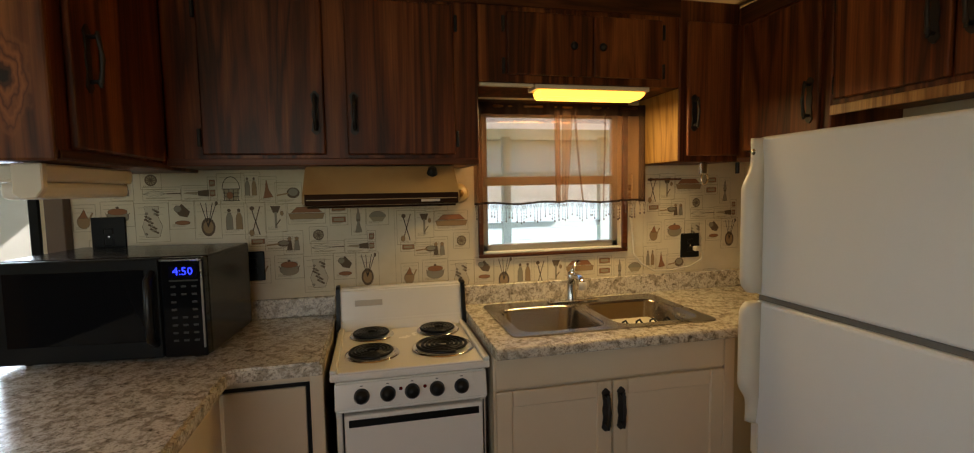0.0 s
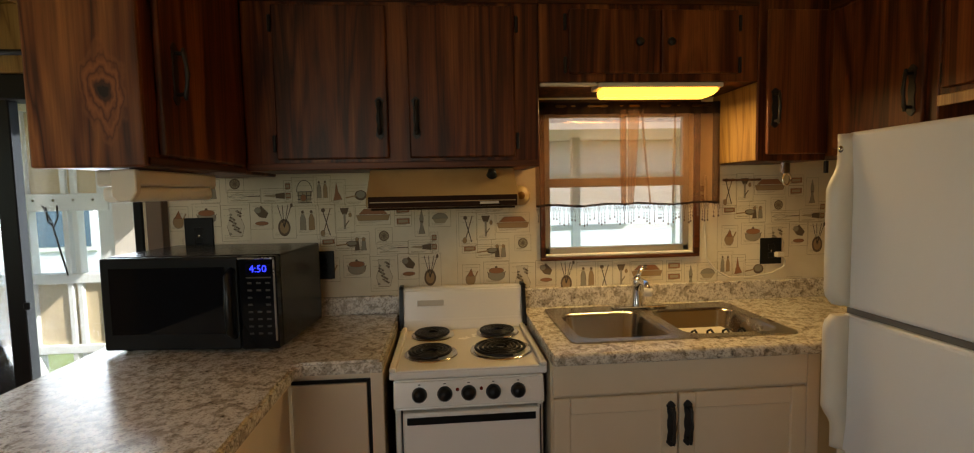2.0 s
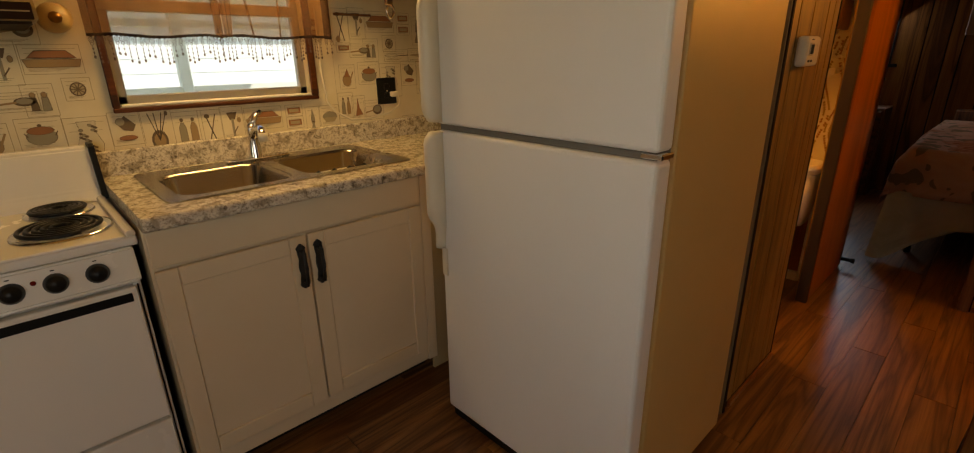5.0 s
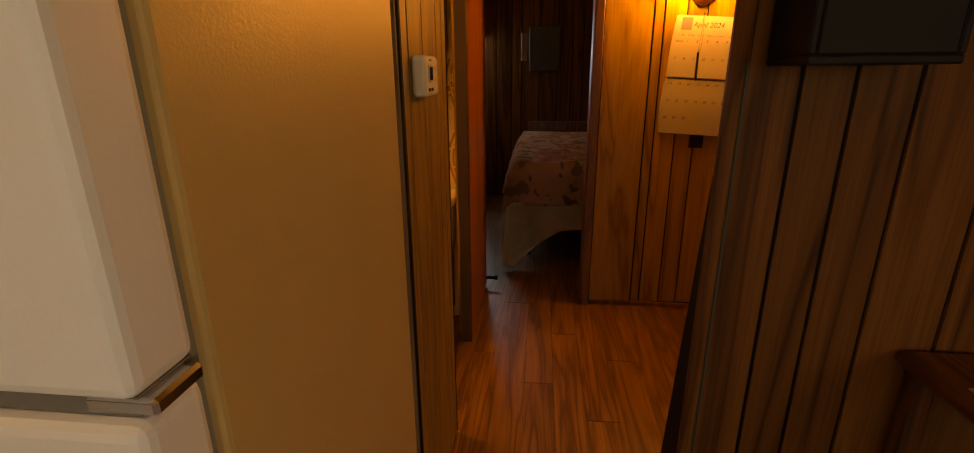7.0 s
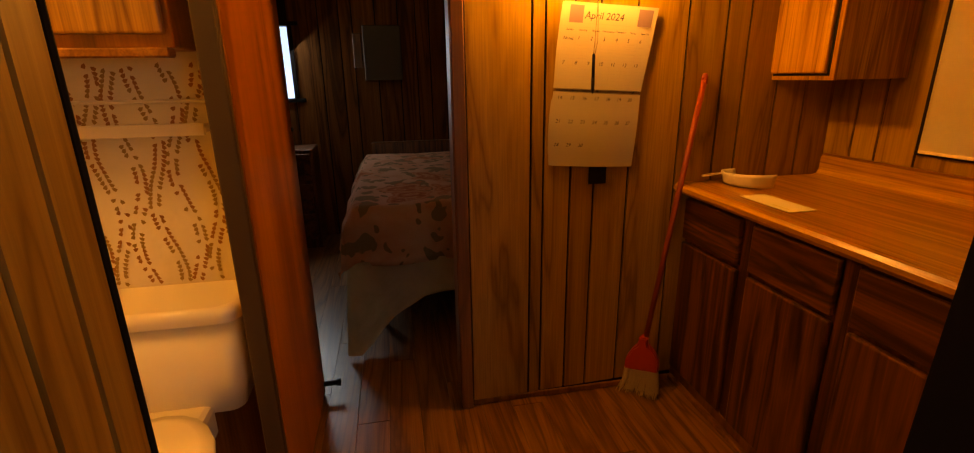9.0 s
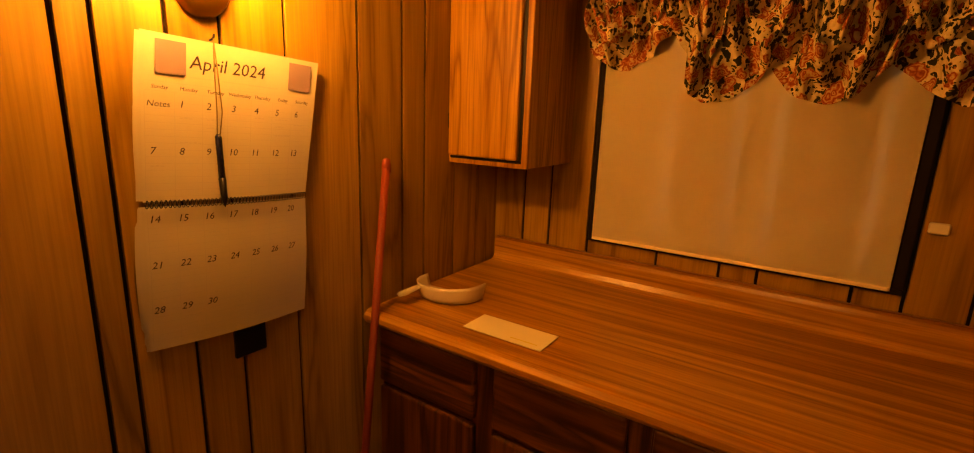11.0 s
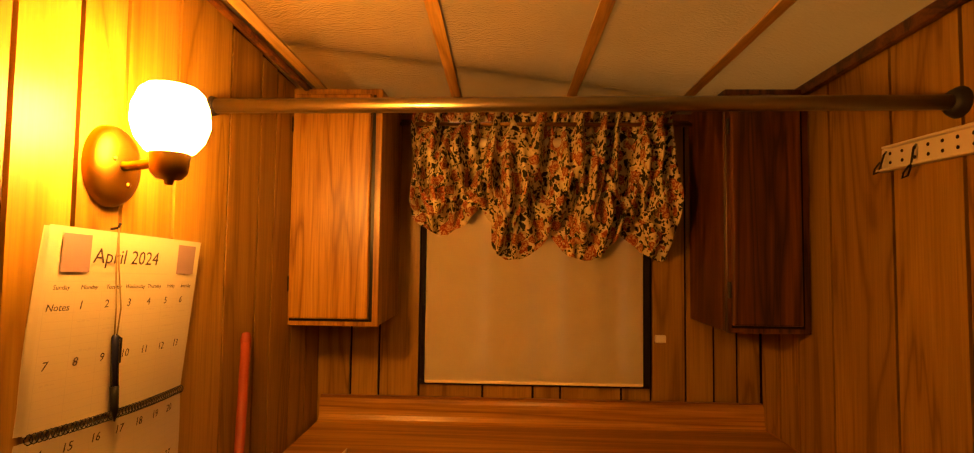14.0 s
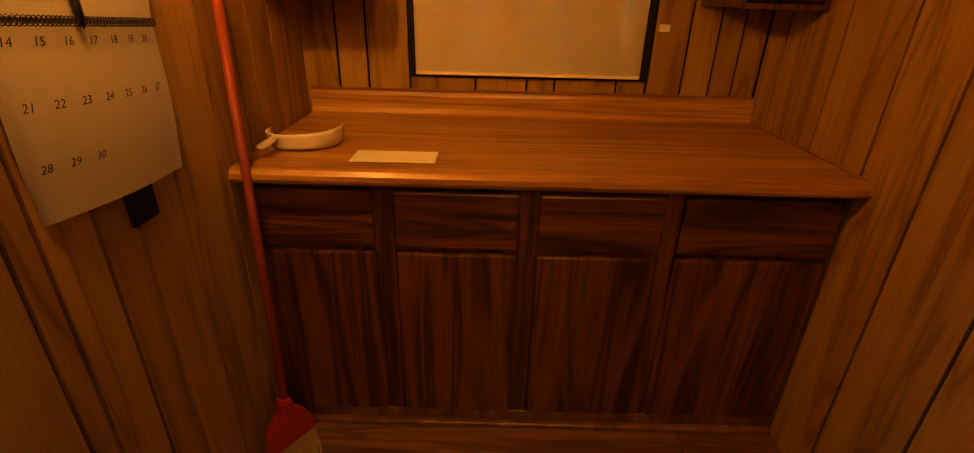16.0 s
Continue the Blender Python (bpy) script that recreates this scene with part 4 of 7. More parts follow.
box("gap_strip", (FX + 0.012, FX + 0.066, FY0 + 0.01, FY1 - 0.01, 1.087, 1.103), paint("grey_gap", rgb("6d6860"), 0.6), fr)
hb = bmesh.new()
add_box(hb, FX + 0.01, FX + 0.06, FY0 - 0.004, FY0 + 0.05, 1.088, 1.102, 0.003)
part("hinge", hb, CHROME, fr, "chrome centre hinge")
box("base_grille", (FX + 0.02, FX + 0.07, FY0 + 0.01, FY1 - 0.01, 0.012, 0.058), BLACK, fr, 0.002)
for fx in (FX + 0.1, 2.04):
    for fy in (FY0 + 0.06, FY1 - 0.06):
        lathe("foot", [(0.02, 0.0), (0.02, 0.036)], BLACK, fr, Matrix.Translation((fx, fy, 0.0)), 10, cap=True)


def fridge_handle(parent, z_top, z_bot, flip):
    """Moulded handle along the door's free edge, broad at one end and necked at the other."""
    bm = bmesh.new()
    n = 22
    rows = []
    for i in range(n + 1):
        t = i / n
        s = t if not flip else 1 - t
        z = z_top + (z_bot - z_top) * t
        out = 0.018 + 0.030 * min(1, max(0, (s - 0.16) / 0.14)) ** 1.5 * min(1, max(0, (1.02 - s) / 0.08))
        wide = 0.030 if s > 0.2 else 0.022 + 0.04 * s
        y1 = FY1 + 0.004
        rows.append([(FX + 0.010, y1, z), (FX - out, y1, z), (FX - out - 0.006, y1 - wide * 0.3, z), (FX - out, y1 - wide, z), (FX + 0.010, y1 - wide - 0.008, z)])
    add_loft(bm, rows, True)
    bm.faces.new([v for v in bm.verts[:5]]) if hasattr(bm.verts, "ensure_lookup_table") and not bm.verts.ensure_lookup_table() else None
    bmesh.ops.recalc_face_normals(bm, faces=bm.faces)
    return part("handle", bm, IVORY, parent, "moulded ivory handle")


fridge_handle(up, FZ - 0.004, 1.112, False)
fridge_handle(lo, 1.082, 0.70, True)
lathe("badge", [(0.0, 0.003), (0.009, 0.002), (0.010, 0.0)], STEEL, up, Matrix.Translation((FX - 0.021, FY1 - 0.01, FZ - 0.045)) @ Matrix.Rotation(radians(-90), 4, "Y"), 14)
box("handle_tail", (FX - 0.005, FX + 0.002, FY1 - 0.034, FY1 - 0.006, 0.60, 0.70), IVORY, lo, 0.003)

# ---------------------------------------------------------------- microwave
mw = thing("microwave", (-0.49, -0.26, CT), "black countertop microwave oven with a lit blue clock", "microwave")
MW = Matrix.Translation((-0.497, -0.455, CT + 0.012)) @ Matrix.Rotation(radians(-5.5), 4, "Z")
W2, D2, H2 = 0.292, 0.385, 0.312


def mbox(name, b, mat, parent, bev=0.0, label="", seg=1):
    return box(name, b, mat, parent, bev, label, m=MW, seg=seg)


mbox("case", (-W2, W2, 0.012, D2, 0, H2), paint("grey_case", rgb("1d1b19"), 0.2, (1.2, 1.15, 1.1, 1), 0.5, 60, 0.0), mw, 0.006, seg=2)
dr = mbox("door", (-W2, W2 * 0.56, -0.022, 0.011, 0.002, H2 - 0.002), BLACK, mw, 0.006, seg=2)
mbox("window", (-W2 + 0.03, W2 * 0.42, -0.0245, -0.021, 0.055, H2 - 0.035), BLACKGLASS, dr, 0.001)
bm = bmesh.new()
add_tube(bm, [(W2 * 0.50, -0.022, 0.045), (W2 * 0.50, -0.05, 0.065), (W2 * 0.50, -0.055, 0.15), (W2 * 0.50, -0.05, H2 - 0.065), (W2 * 0.50, -0.022, H2 - 0.045)], [0.011, 0.013, 0.013, 0.013, 0.011], 10)
bmesh.ops.transform(bm, matrix=MW, verts=bm.verts)
part("handle", bm, DARKSTEEL, dr, "dark curved bar handle")
cpn = mbox("control_panel", (W2 * 0.57, W2, -0.022, 0.011, 0.002, H2 - 0.002), BLACKGLASS, mw, 0.004)
mbox("display", (W2 * 0.66, W2 * 0.94, -0.0236, -0.0221, H2 - 0.062, H2 - 0.026), plain("display_glass", (0.004, 0.004, 0.02, 1), 0.1), cpn)
BTN = paint("grey_button", rgb("353331"), 0.5)
for r in range(8):
    for k in range(3):
        if r in (2, 3) and k == 1:
            continue
        xb = W2 * 0.66 + 0.03 * k
        zb = H2 - 0.095 - 0.024 * r
        mbox("button", (xb + 0.003, xb + 0.017, -0.0234, -0.0221, zb + 0.002, zb + 0.008), BTN, cpn)
mbox("label_strip", (W2 * 0.66, W2 * 0.94, -0.0234, -0.0221, H2 - 0.074, H2 - 0.070), BTN, cpn)
for fx in (-W2 + 0.05, W2 - 0.05):
    for fy in (0.03, D2 - 0.05):
        lathe("foot", [(0.014, -0.0115), (0.014, 0.001)], BLACK, mw, MW @ Matrix.Translation((fx, fy, 0)), 10, cap=True)
mbox("trim_edge", (W2 * 0.575, W2 - 0.004, -0.0275, -0.0222, H2 - 0.012, H2 - 0.004), STEEL, cpn, 0.002, "silver trim edge")
mbox("trim_edge", (W2 - 0.009, W2 - 0.003, -0.0275, -0.0222, 0.03, H2 - 0.0125), STEEL, cpn, 0.002, "silver trim edge")
DIG = glowing("blue_digit", (0.02, 0.03, 1.0, 1), 1.6)


def text_mesh(name, body, size, m, material, parent=None, label="", align="CENTER"):
    cu = bpy.data.curves.new(name, "FONT")
    cu.body, cu.size, cu.align_x, cu.align_y, cu.extrude = body, size, align, "CENTER", 0.0001
    cu.resolution_u = 2
    tmp = bpy.data.objects.new("tmp_text", cu)
    scene.collection.objects.link(tmp)
    bpy.context.view_layer.update()
    me = bpy.data.meshes.new_from_object(tmp.evaluated_get(bpy.context.evaluated_depsgraph_get()))
    bpy.data.objects.remove(tmp)
    origin = BASE.get(parent, Vector((0, 0, 0)))
    me.transform(Matrix.Translation(-origin) @ m)
    me.materials.clear()
    me.materials.append(material)
    ob = new(name, me)
    if parent:
        ob.parent = parent
    BASE[ob] = origin
    if label:
        ob["label"] = label
    return ob


text_mesh("clock_digits", "4:50", 0.034, MW @ Matrix.Translation((W2 * 0.80, -0.0243, H2 - 0.044)) @ Matrix.Rotation(radians(90), 4, "X"), DIG, cpn, "glowing blue clock digits")

# ---------------------------------------------------------------- kitchen wall fittings


def outlet(x, z, w=0.058, h=0.066, plug=False):
    o = thing("outlet", (x, -0.001, z), "black wall outlet plate on the wallpaper", "outlet", "black outlets")
    box("plate", (x - w, x + w, -0.008, -0.001, z - h, z + h), BLACK, o, 0.003)
    for dz in (-0.02, 0.02):
        box("socket", (x - 0.016, x + 0.016, -0.010, -0.0075, z + dz - 0.013, z + dz + 0.013), BLACK, o, 0.003)
    lathe("screw", [(0.0, 0.002), (0.004, 0.001)], CHROME, o, Matrix.Translation((x, -0.0075, z)) @ Matrix.Rotation(radians(90), 4, "X"), 8)
    return o


outlet(-0.68, 1.285, 0.058, 0.075)
outlet(-0.178, 1.145, 0.045, 0.060)
outlet(1.835, 1.145, 0.052, 0.060)
cord = thing("power_cord", (1.7, -0.02, 1.05), "ivory appliance cord plugged into the wall outlet", "cord")
tube("cable", [(1.862, -0.03, 1.13), (1.885, -0.035, 1.11), (1.885, -0.028, 1.075), (1.83, -0.022, 1.045), (1.72, -0.018, 1.028), (1.63, -0.016, 1.03),
               (1.56, -0.016, 1.07), (1.525, -0.012, 1.12), (1.515, -0.010, 1.25), (1.515, -0.010, 1.50)], 0.0045, IVORY, cord, 7)
box("plug", (1.845, 1.88, -0.038, -0.0105, 1.118, 1.142), IVORY, cord, 0.006, seg=2)
bar = thing("hook_strip", (1.70, -0.02, 1.50), "small hook strip with hanging bottle opener", "hook")
box("strip", (1.60, 1.78, -0.012, -0.001, 1.468, 1.478), TRIM, bar, 0.002)
box("clip", (1.672, 1.70, -0.31, -0.29, 1.49, 1.539), CHROME, bar, 0.002, "chrome clip")
tube("ring", [(1.69 + 0.016 * math.cos(a), -0.302, 1.468 + 0.024 * math.sin(a)) for a in [2 * math.pi * k / 14 for k in range(15)]], 0.005, CHROME, bar, 6)
box("clip", (1.985 - 0.13, 1.868, -0.30, -0.285, 1.49, 1.539), DARKSTEEL, bar, 0.002)

# ---------------------------------------------------------------- kitchen window
win = thing("window_1", (1.12, 0.05, 1.15), "kitchen sash window with wooden casing", "window", "", "structure")
cx0, cx1, cz0, cz1 = KW
bm = bmesh.new()
for b in ((cx0 - 0.024, cx1 + 0.030, -0.016, -0.001, cz0 - 0.018, cz0 - 0.002), (cx0 - 0.024, cx1 + 0.030, -0.016, -0.001, cz1 + 0.002, cz1 + 0.035),
          (cx0 - 0.024, cx0 - 0.002, -0.0155, -0.001, cz0 - 0.002, cz1 + 0.002), (cx1 + 0.002, cx1 + 0.030, -0.0155, -0.001, cz0 - 0.002, cz1 + 0.002)):
    add_box(bm, *b, bev=0.003)
part("window_casing", bm, WALNUT_H, win)
bm = bmesh.new()
for b in ((cx0, cx1, 0.03, 0.06, cz0, cz0 + 0.035), (cx0, cx1, 0.03, 0.06, cz1 - 0.035, cz1), (cx0, cx0 + 0.03, 0.03, 0.06, cz0, cz1),
          (cx1 - 0.03, cx1, 0.03, 0.06, cz0, cz1), (cx0, cx1, 0.028, 0.062, 1.455, 1.495)):
    add_box(bm, *b, bev=0.003)
part("window_frame", bm, paint("grey_aluminium", rgb("a9a59c"), 0.4, metal=0.5), win)
box("window_sill", (cx0 + 0.001, cx1 - 0.001, -0.012, 0.029, cz0 + 0.0005, cz0 + 0.008), WHITEMETAL, win, 0.002)
pane = box("pane", (cx0 + 0.02, cx1 - 0.02, 0.043, 0.047, cz0 + 0.02, cz1 - 0.02), CLEAR, win)
pane.visible_shadow = False

cur = thing("sheer_curtain", (1.14, -0.05, 1.38), "sheer brown cafe curtain with beaded lace hem", "curtain")
SHEER = fabric("sheer_brown", rgb("b08a6c"), None, 7, 0.72, 0.9)
LACE = fabric("dark_lace", rgb("2c1c16"), None, 7, 0.12, 0.9)
CTOP, CBOT = 1.80, 1.375


def curtain_y(x, v):
    return -0.048 - 0.012 * math.sin(x * 95) * (0.4 + 0.6 * v) - 0.006 * math.sin(x * 41 + 1)


for a0, a1, dy in ((0.735, 1.135, 0.0), (1.115, 1.550, -0.006)):
    bm = bmesh.new()
    sag = lambda u: 0.004 * math.sin(u * math.pi * 3)
    add_sheet(bm, lambda u, v: (a0 + (a1 - a0) * u, dy + curtain_y(a0 + (a1 - a0) * u, v), CTOP + (CBOT - CTOP + sag(u)) * v), 90, 4)
    pn = part("panel", bm, SHEER, cur, smooth=True)
    bm = bmesh.new()
    add_sheet(bm, lambda u, v: (a0 + (a1 - a0) * u, dy + curtain_y(a0 + (a1 - a0) * u, 1) - 0.003, CBOT + sag(u) + 0.006 - 0.010 * v + 0.002 * math.sin(u * 190) * v), 120, 1)
    part("lace_border", bm, LACE, pn, "dark lace border")
    bm = bmesh.new()
    n = int((a1 - a0) / 0.0165)
    for k in range(n):
        x = a0 + (k + 0.5) * (a1 - a0) / n
        u = (x - a0) / (a1 - a0)
        zt0 = CBOT + sag(u) - 0.004
        yy = dy + curtain_y(x, 1) - 0.003
        for rr, zc in ((0.0075, zt0 - 0.009), (0.0035, zt0 - 0.009), (0.0045, zt0 - 0.021)):
            add_tube(bm, [(x + rr * math.cos(a), yy, zc + rr * math.sin(a)) for a in [2 * math.pi * q / 8 for q in range(9)]], 0.0009, 3, False)
        ln = 0.018 + 0.036 * abs(math.sin(k * 0.62 + 0.4)) + 0.006 * random.random()
        zb = zt0 - 0.024
        add_box(bm, x - 0.0004, x + 0.0004, yy - 0.0004, yy + 0.0004, zb - ln, zb)
        m = max(1, int(ln / 0.012))
        for j in range(m):
            zc = zb - (j + 0.9) * ln / m
            r = 0.0028 if j == m - 1 else 0.0019
            add_box(bm, x - r, x + r, yy - r, yy + r, zc - r * 1.6, zc + r * 1.6, 0.0008)
    tagged(part("bead_fringe", bm, plain("smoky_bead", rgb("6f6058"), 0.25), pn, "smoky beaded lace fringe"), kind="stuff")
for (t0, t1), (b0, b1) in (((1.098, 1.126), (1.104, 1.128)), ((1.135, 1.160), (1.132, 1.150)), ((1.158, 1.186), (1.146, 1.160)), ((1.192, 1.203), (1.232, 1.240)), ((1.340, 1.349), (1.332, 1.338))):
    bm = bmesh.new()
    add_sheet(bm, lambda u, v: (t0 + (t1 - t0) * u + ((b0 - t0) + ((b1 - b0) - (t1 - t0)) * u) * v ** 1.3, -0.071 - 0.008 * math.sin(u * math.pi), CTOP - 0.02 + (CBOT - CTOP + 0.02) * v), 6, 10)
    part("gathered_fold", bm, SHEER, cur, smooth=True)
bm = bmesh.new()
add_sheet(bm, lambda u, v: (0.735 + 0.815 * u, curtain_y(0.735 + 0.815 * u, 0) - 0.008, 1.815 - 0.05 * v), 90, 1)
part("rod_pocket", bm, fabric("dark_sheer_heading", rgb("33211a"), None, 7, 0.2), cur, "dark gathered heading")
tube("rod", [(0.72, -0.05, 1.80), (1.553, -0.05, 1.80)], 0.006, BRASS, cur, 8)
bm = bmesh.new()
add_sheet(bm, lambda u, v: (1.525 + 0.028 * u, curtain_y(1.52, v) - 0.012 * u, 1.80 - 0.43 * v), 3, 4)
part("edge_trim", bm, LACE, cur, "dark lace side edge")

# ---------------------------------------------------------------- patio door and porch
pdoor = thing("door_1", (-1.8, 0.05, 0.02), "black-framed sliding glass patio door", "door", "", "structure")
bm = bmesh.new()
px0, px1, pz0, pz1 = PD
for b in ((px0, px0 + 0.05, -0.01, 0.09, pz0, pz1), (px1 - 0.035, px1, -0.01, 0.09, pz0, pz1), (px0, px1, -0.012, 0.092, pz1 - 0.10, pz1), (px0, px1, -0.012, 0.092, pz0, pz0 + 0.05),
          (-1.455, -1.385, 0.0, 0.05, pz0, pz1), (-1.50, -1.45, 0.052, 0.085, pz0, pz1)):
    add_box(bm, *b, bev=0.004)
part("door_frame", bm, BLACK, pdoor)
g = box("pane", (px0 + 0.04, px1 - 0.03, 0.045, 0.050, pz0 + 0.04, pz1 - 0.09), CLEAR, pdoor)
g.visible_shadow = False
for z in (0.62, 1.0):
    box("latch", (-1.385, -1.36, -0.012, 0.0, z, z + 0.03), BLACK, pdoor, 0.003)
tube("curtain_rod", [(-3.0, -0.06, 2.02), (-0.63, -0.06, 2.02)], 0.011, IRON, pdoor, 8, "black curtain rod above the door")
box("corner_post", (-0.862, -0.80, -0.05, -0.001, 0.0, CEIL_Z(0) - 0.005), paint("brown_post", rgb("6d5b4a"), 0.6), pdoor, 0.003)
box("valance_board", (-3.2, -0.61, -0.03, -0.002, 1.95, CEIL_Z(0) - 0.005), PANEL, pdoor, 0.003)

porch = thing("porch", (-1.5, 1.6, -0.6), "white aluminium porch enclosure with tan kick panels", "porch")
PYW = 1.55
for x, w in ((-4.2, 0.035), (-3.4, 0.035), (-2.57, 0.035), (-2.30, 0.018), (-2.235, 0.018), (-2.03, 0.05)):
    box("post", (x - w, x + w, PYW - 0.035, PYW + 0.035, -0.6, 2.1), WHITEMETAL, porch, 0.004)
for z0, z1 in ((1.37, 1.49), (0.86, 0.93), (0.36, 0.42)):
    box("beam", (-4.2, -2.0, PYW - 0.045, PYW + 0.03, z0, z1), WHITEMETAL, porch, 0.004)
for a0, a1 in ((-4.16, -3.44), (-3.36, -2.61), (-2.53, -2.08)):
    box("kick_panel", (a0, a1, PYW - 0.01, PYW + 0.01, 0.42, 0.86), TANPANEL, porch)
    box("valance", (a0, a1, PYW - 0.01, PYW + 0.01, 1.49, 2.05), TANPANEL, porch)
for k in range(6):
    lathe("rivet", [(0.0, 0.006), (0.008, 0.004), (0.010, 0.0)], STEEL, porch, Matrix.Translation((-2.75 + 0.13 * k, PYW - 0.045, 1.445)) @ Matrix.Rotation(radians(90), 4, "X"), 8)
tube("hook_chain", [(-2.40, PYW - 0.06, 1.40), (-2.385, PYW - 0.07, 1.30), (-2.35, PYW - 0.07, 1.26), (-2.325, PYW - 0.06, 1.33), (-2.33, PYW - 0.055, 1.41)], 0.006, DARKSTEEL, porch, 6, "small hanging chain")
tube("prop_rod", [(-2.42, PYW - 0.06, 1.41), (-2.37, PYW - 0.06, 1.30), (-2.29, PYW - 0.06, 0.92)], 0.006, DARKSTEEL, porch, 6)
box("roof", (-4.4, -0.90, 0.12, PYW + 0.2, 2.06, 2.12), paint("porch_ceiling", rgb("d8c9a5"), 0.7), porch)
box("side_panel", (-1.975, -0.95, PYW - 0.05, PYW - 0.02, 0.35, 2.05), paint("pinkish_board", rgb("ded2c4"), 0.6), porch)
rail = thing("handrail", (-1.5, 0.6, -0.6), "galvanised handrail by the porch steps", "handrail")
tube("bar", [(-2.6, 0.55, 0.55), (-1.35, 0.62, 0.45), (-1.28, 0.62, 0.40), (-1.28, 0.62, -0.6)], 0.018, CHROME, rail, 10)
slab = thing("porch_slab", (-2.2, 0.9, -0.6), "pale concrete porch slab", "slab")
box("slab", (-4.3, -0.95, 0.15, 1.5, -0.6, -0.45), paint("concrete", rgb("b5afa2"), 0.9, grain=40, relief=0.5), slab, 0.01)

SIDING = paint("pale_siding", rgb("e6ebef"), 0.6)


def neighbour(x0, x1, y0, y1, h, label):
    o = thing("neighbour_house", ((x0 + x1) / 2, y0, -0.6), label, "house", "neighbouring trailers")
    w = box("wall", (x0, x1, y0, y1, -0.6, h), SIDING, o)
    z = -0.5
    while z < h - 0.1:
        box("siding_board", (x0, x1, y0 - 0.012, y0 - 0.001, z, z + 0.19), SIDING, w)
        z += 0.2
    bm = bmesh.new()
    add_prism(bm, [(y0 - 0.4, h), (y1 + 0.4, h), ((y0 + y1) / 2, h + 0.7)], x0 - 0.3, x1 + 0.3, axis="X")
    part("roof", bm, paint("grey_roof", rgb("8f8c88"), 0.8), o)
    for x in (-8.6, -5.9, -0.4, 7.2):
        f = box("window", (x - 0.5, x + 0.5, y0 - 0.05, y0 - 0.013, 0.6, 1.6), WHITEMETAL, o, 0.01)
        box("window_pane", (x - 0.42, x + 0.42, y0 - 0.056, y0 - 0.051, 0.68, 1.52), plain("sky_pane", (0.10, 0.16, 0.22, 1), 0.08), f)
    return o


neighbour(-10.5, 9.0, 6.5, 10.0, 2.3, "pale blue-white neighbouring trailer with lap siding")
awn = thing("awning", (1.3, 3.2, -0.6), "white carport awning with thin posts", "awning")
for x in (-0.2, 0.75, 1.75, 2.9):
    box("post", (x - 0.045, x + 0.045, 3.1, 3.19, -0.6, 2.0), WHITEMETAL, awn, 0.005)
box("panel", (-0.6, 3.4, 2.4, 3.4, 2.0, 2.06), WHITEMETAL, awn)
box("rail", (-0.2, 2.9, 3.12, 3.17, 1.0, 1.06), WHITEMETAL, awn)
box("rail", (-0.2, 2.9, 3.12, 3.17, 1.56, 1.62), WHITEMETAL, awn)

# ---------------------------------------------------------------- panelling


def panel_wall(parent, axis, face, out, cuts, z0, z1f, material, thick=0.008, gap=0.0045):
    """Grooved boards on a wall: cuts are the groove places along the wall; out is +1 or -1."""
    for a, b in zip(cuts, cuts[1:]):
        lo, hi = min(a, b) + gap, max(a, b) - gap
        z1 = z1f((lo + hi) / 2) if axis == "Y" else z1f(face)
        d0, d1 = sorted((face, face + out * thick))
        bnd = (d0, d1, lo, hi, z0, z1) if axis == "Y" else (lo, hi, d0, d1, z0, z1)
        box("panel_board", bnd, material, parent)


TOPF = lambda y: CEIL_Z(y) - 0.012
panel_wall(wall_calendar, "Y", 3.904, -1, (-2.167, -2.405, -2.455, -2.563, -2.660, -2.802, -3.008, -3.172, -3.272, -3.43, -3.57, -3.718), 0.03, TOPF, PANEL)
panel_wall(wall_south, "X", -3.719, 1, (3.945, 3.817, 3.71, 3.559, 3.32, 3.133, 3.031, 2.807, 2.699, 2.571, 2.469, 2.385, 2.30), 0.0, TOPF, PANEL)
panel_wall(wall_partition, "Y", 2.291, 1, (-3.708, -3.586, -3.475, -3.307, -3.075, -2.885, -2.66, -2.45, -2.245), 0.0, TOPF, PANEL)
panel_wall(wall_partition, "Y", 2.221, -1, (-3.708, -3.50, -3.36, -3.10, -2.95, -2.70, -2.55, -2.44, -2.345, -2.245), 0.0, TOPF, DARKPANEL)
panel_wall(wall_hall, "X", -1.576, -1, (2.213, 2.29, 2.425, 2.585, 2.66, 2.722), 0.03, TOPF, PANEL)
panel_wall(wall_bath, "X", -1.501, -1, (3.47, 3.60, 3.85, 4.145), 0.0, TOPF, PANEL)
trim = tagged(box("trim", (2.196, 2.214, -1.592, -1.5765, 0.0, TOPF(-1.58)), DARKTRIM, None, 0.003), "dark corner trim on the hall wall", "trim", "", "structure")
bm = bmesh.new()
post = [bm.verts.new(p) for p in ((2.212, -2.243, 0.0), (2.212, -2.212, 0.0), (2.372, -2.206, 0.0), (2.372, -2.36, 0.0),
                                  (2.212, -2.243, 2.105), (2.212, -2.212, 2.105), (2.372, -2.318, 2.105), (2.372, -2.36, 2.105))]
for f in ((3, 2, 1, 0), (4, 5, 6, 7), (0, 1, 5, 4), (1, 2, 6, 5), (2, 3, 7, 6), (3, 0, 4, 7)):
    bm.faces.new([post[k] for k in f])
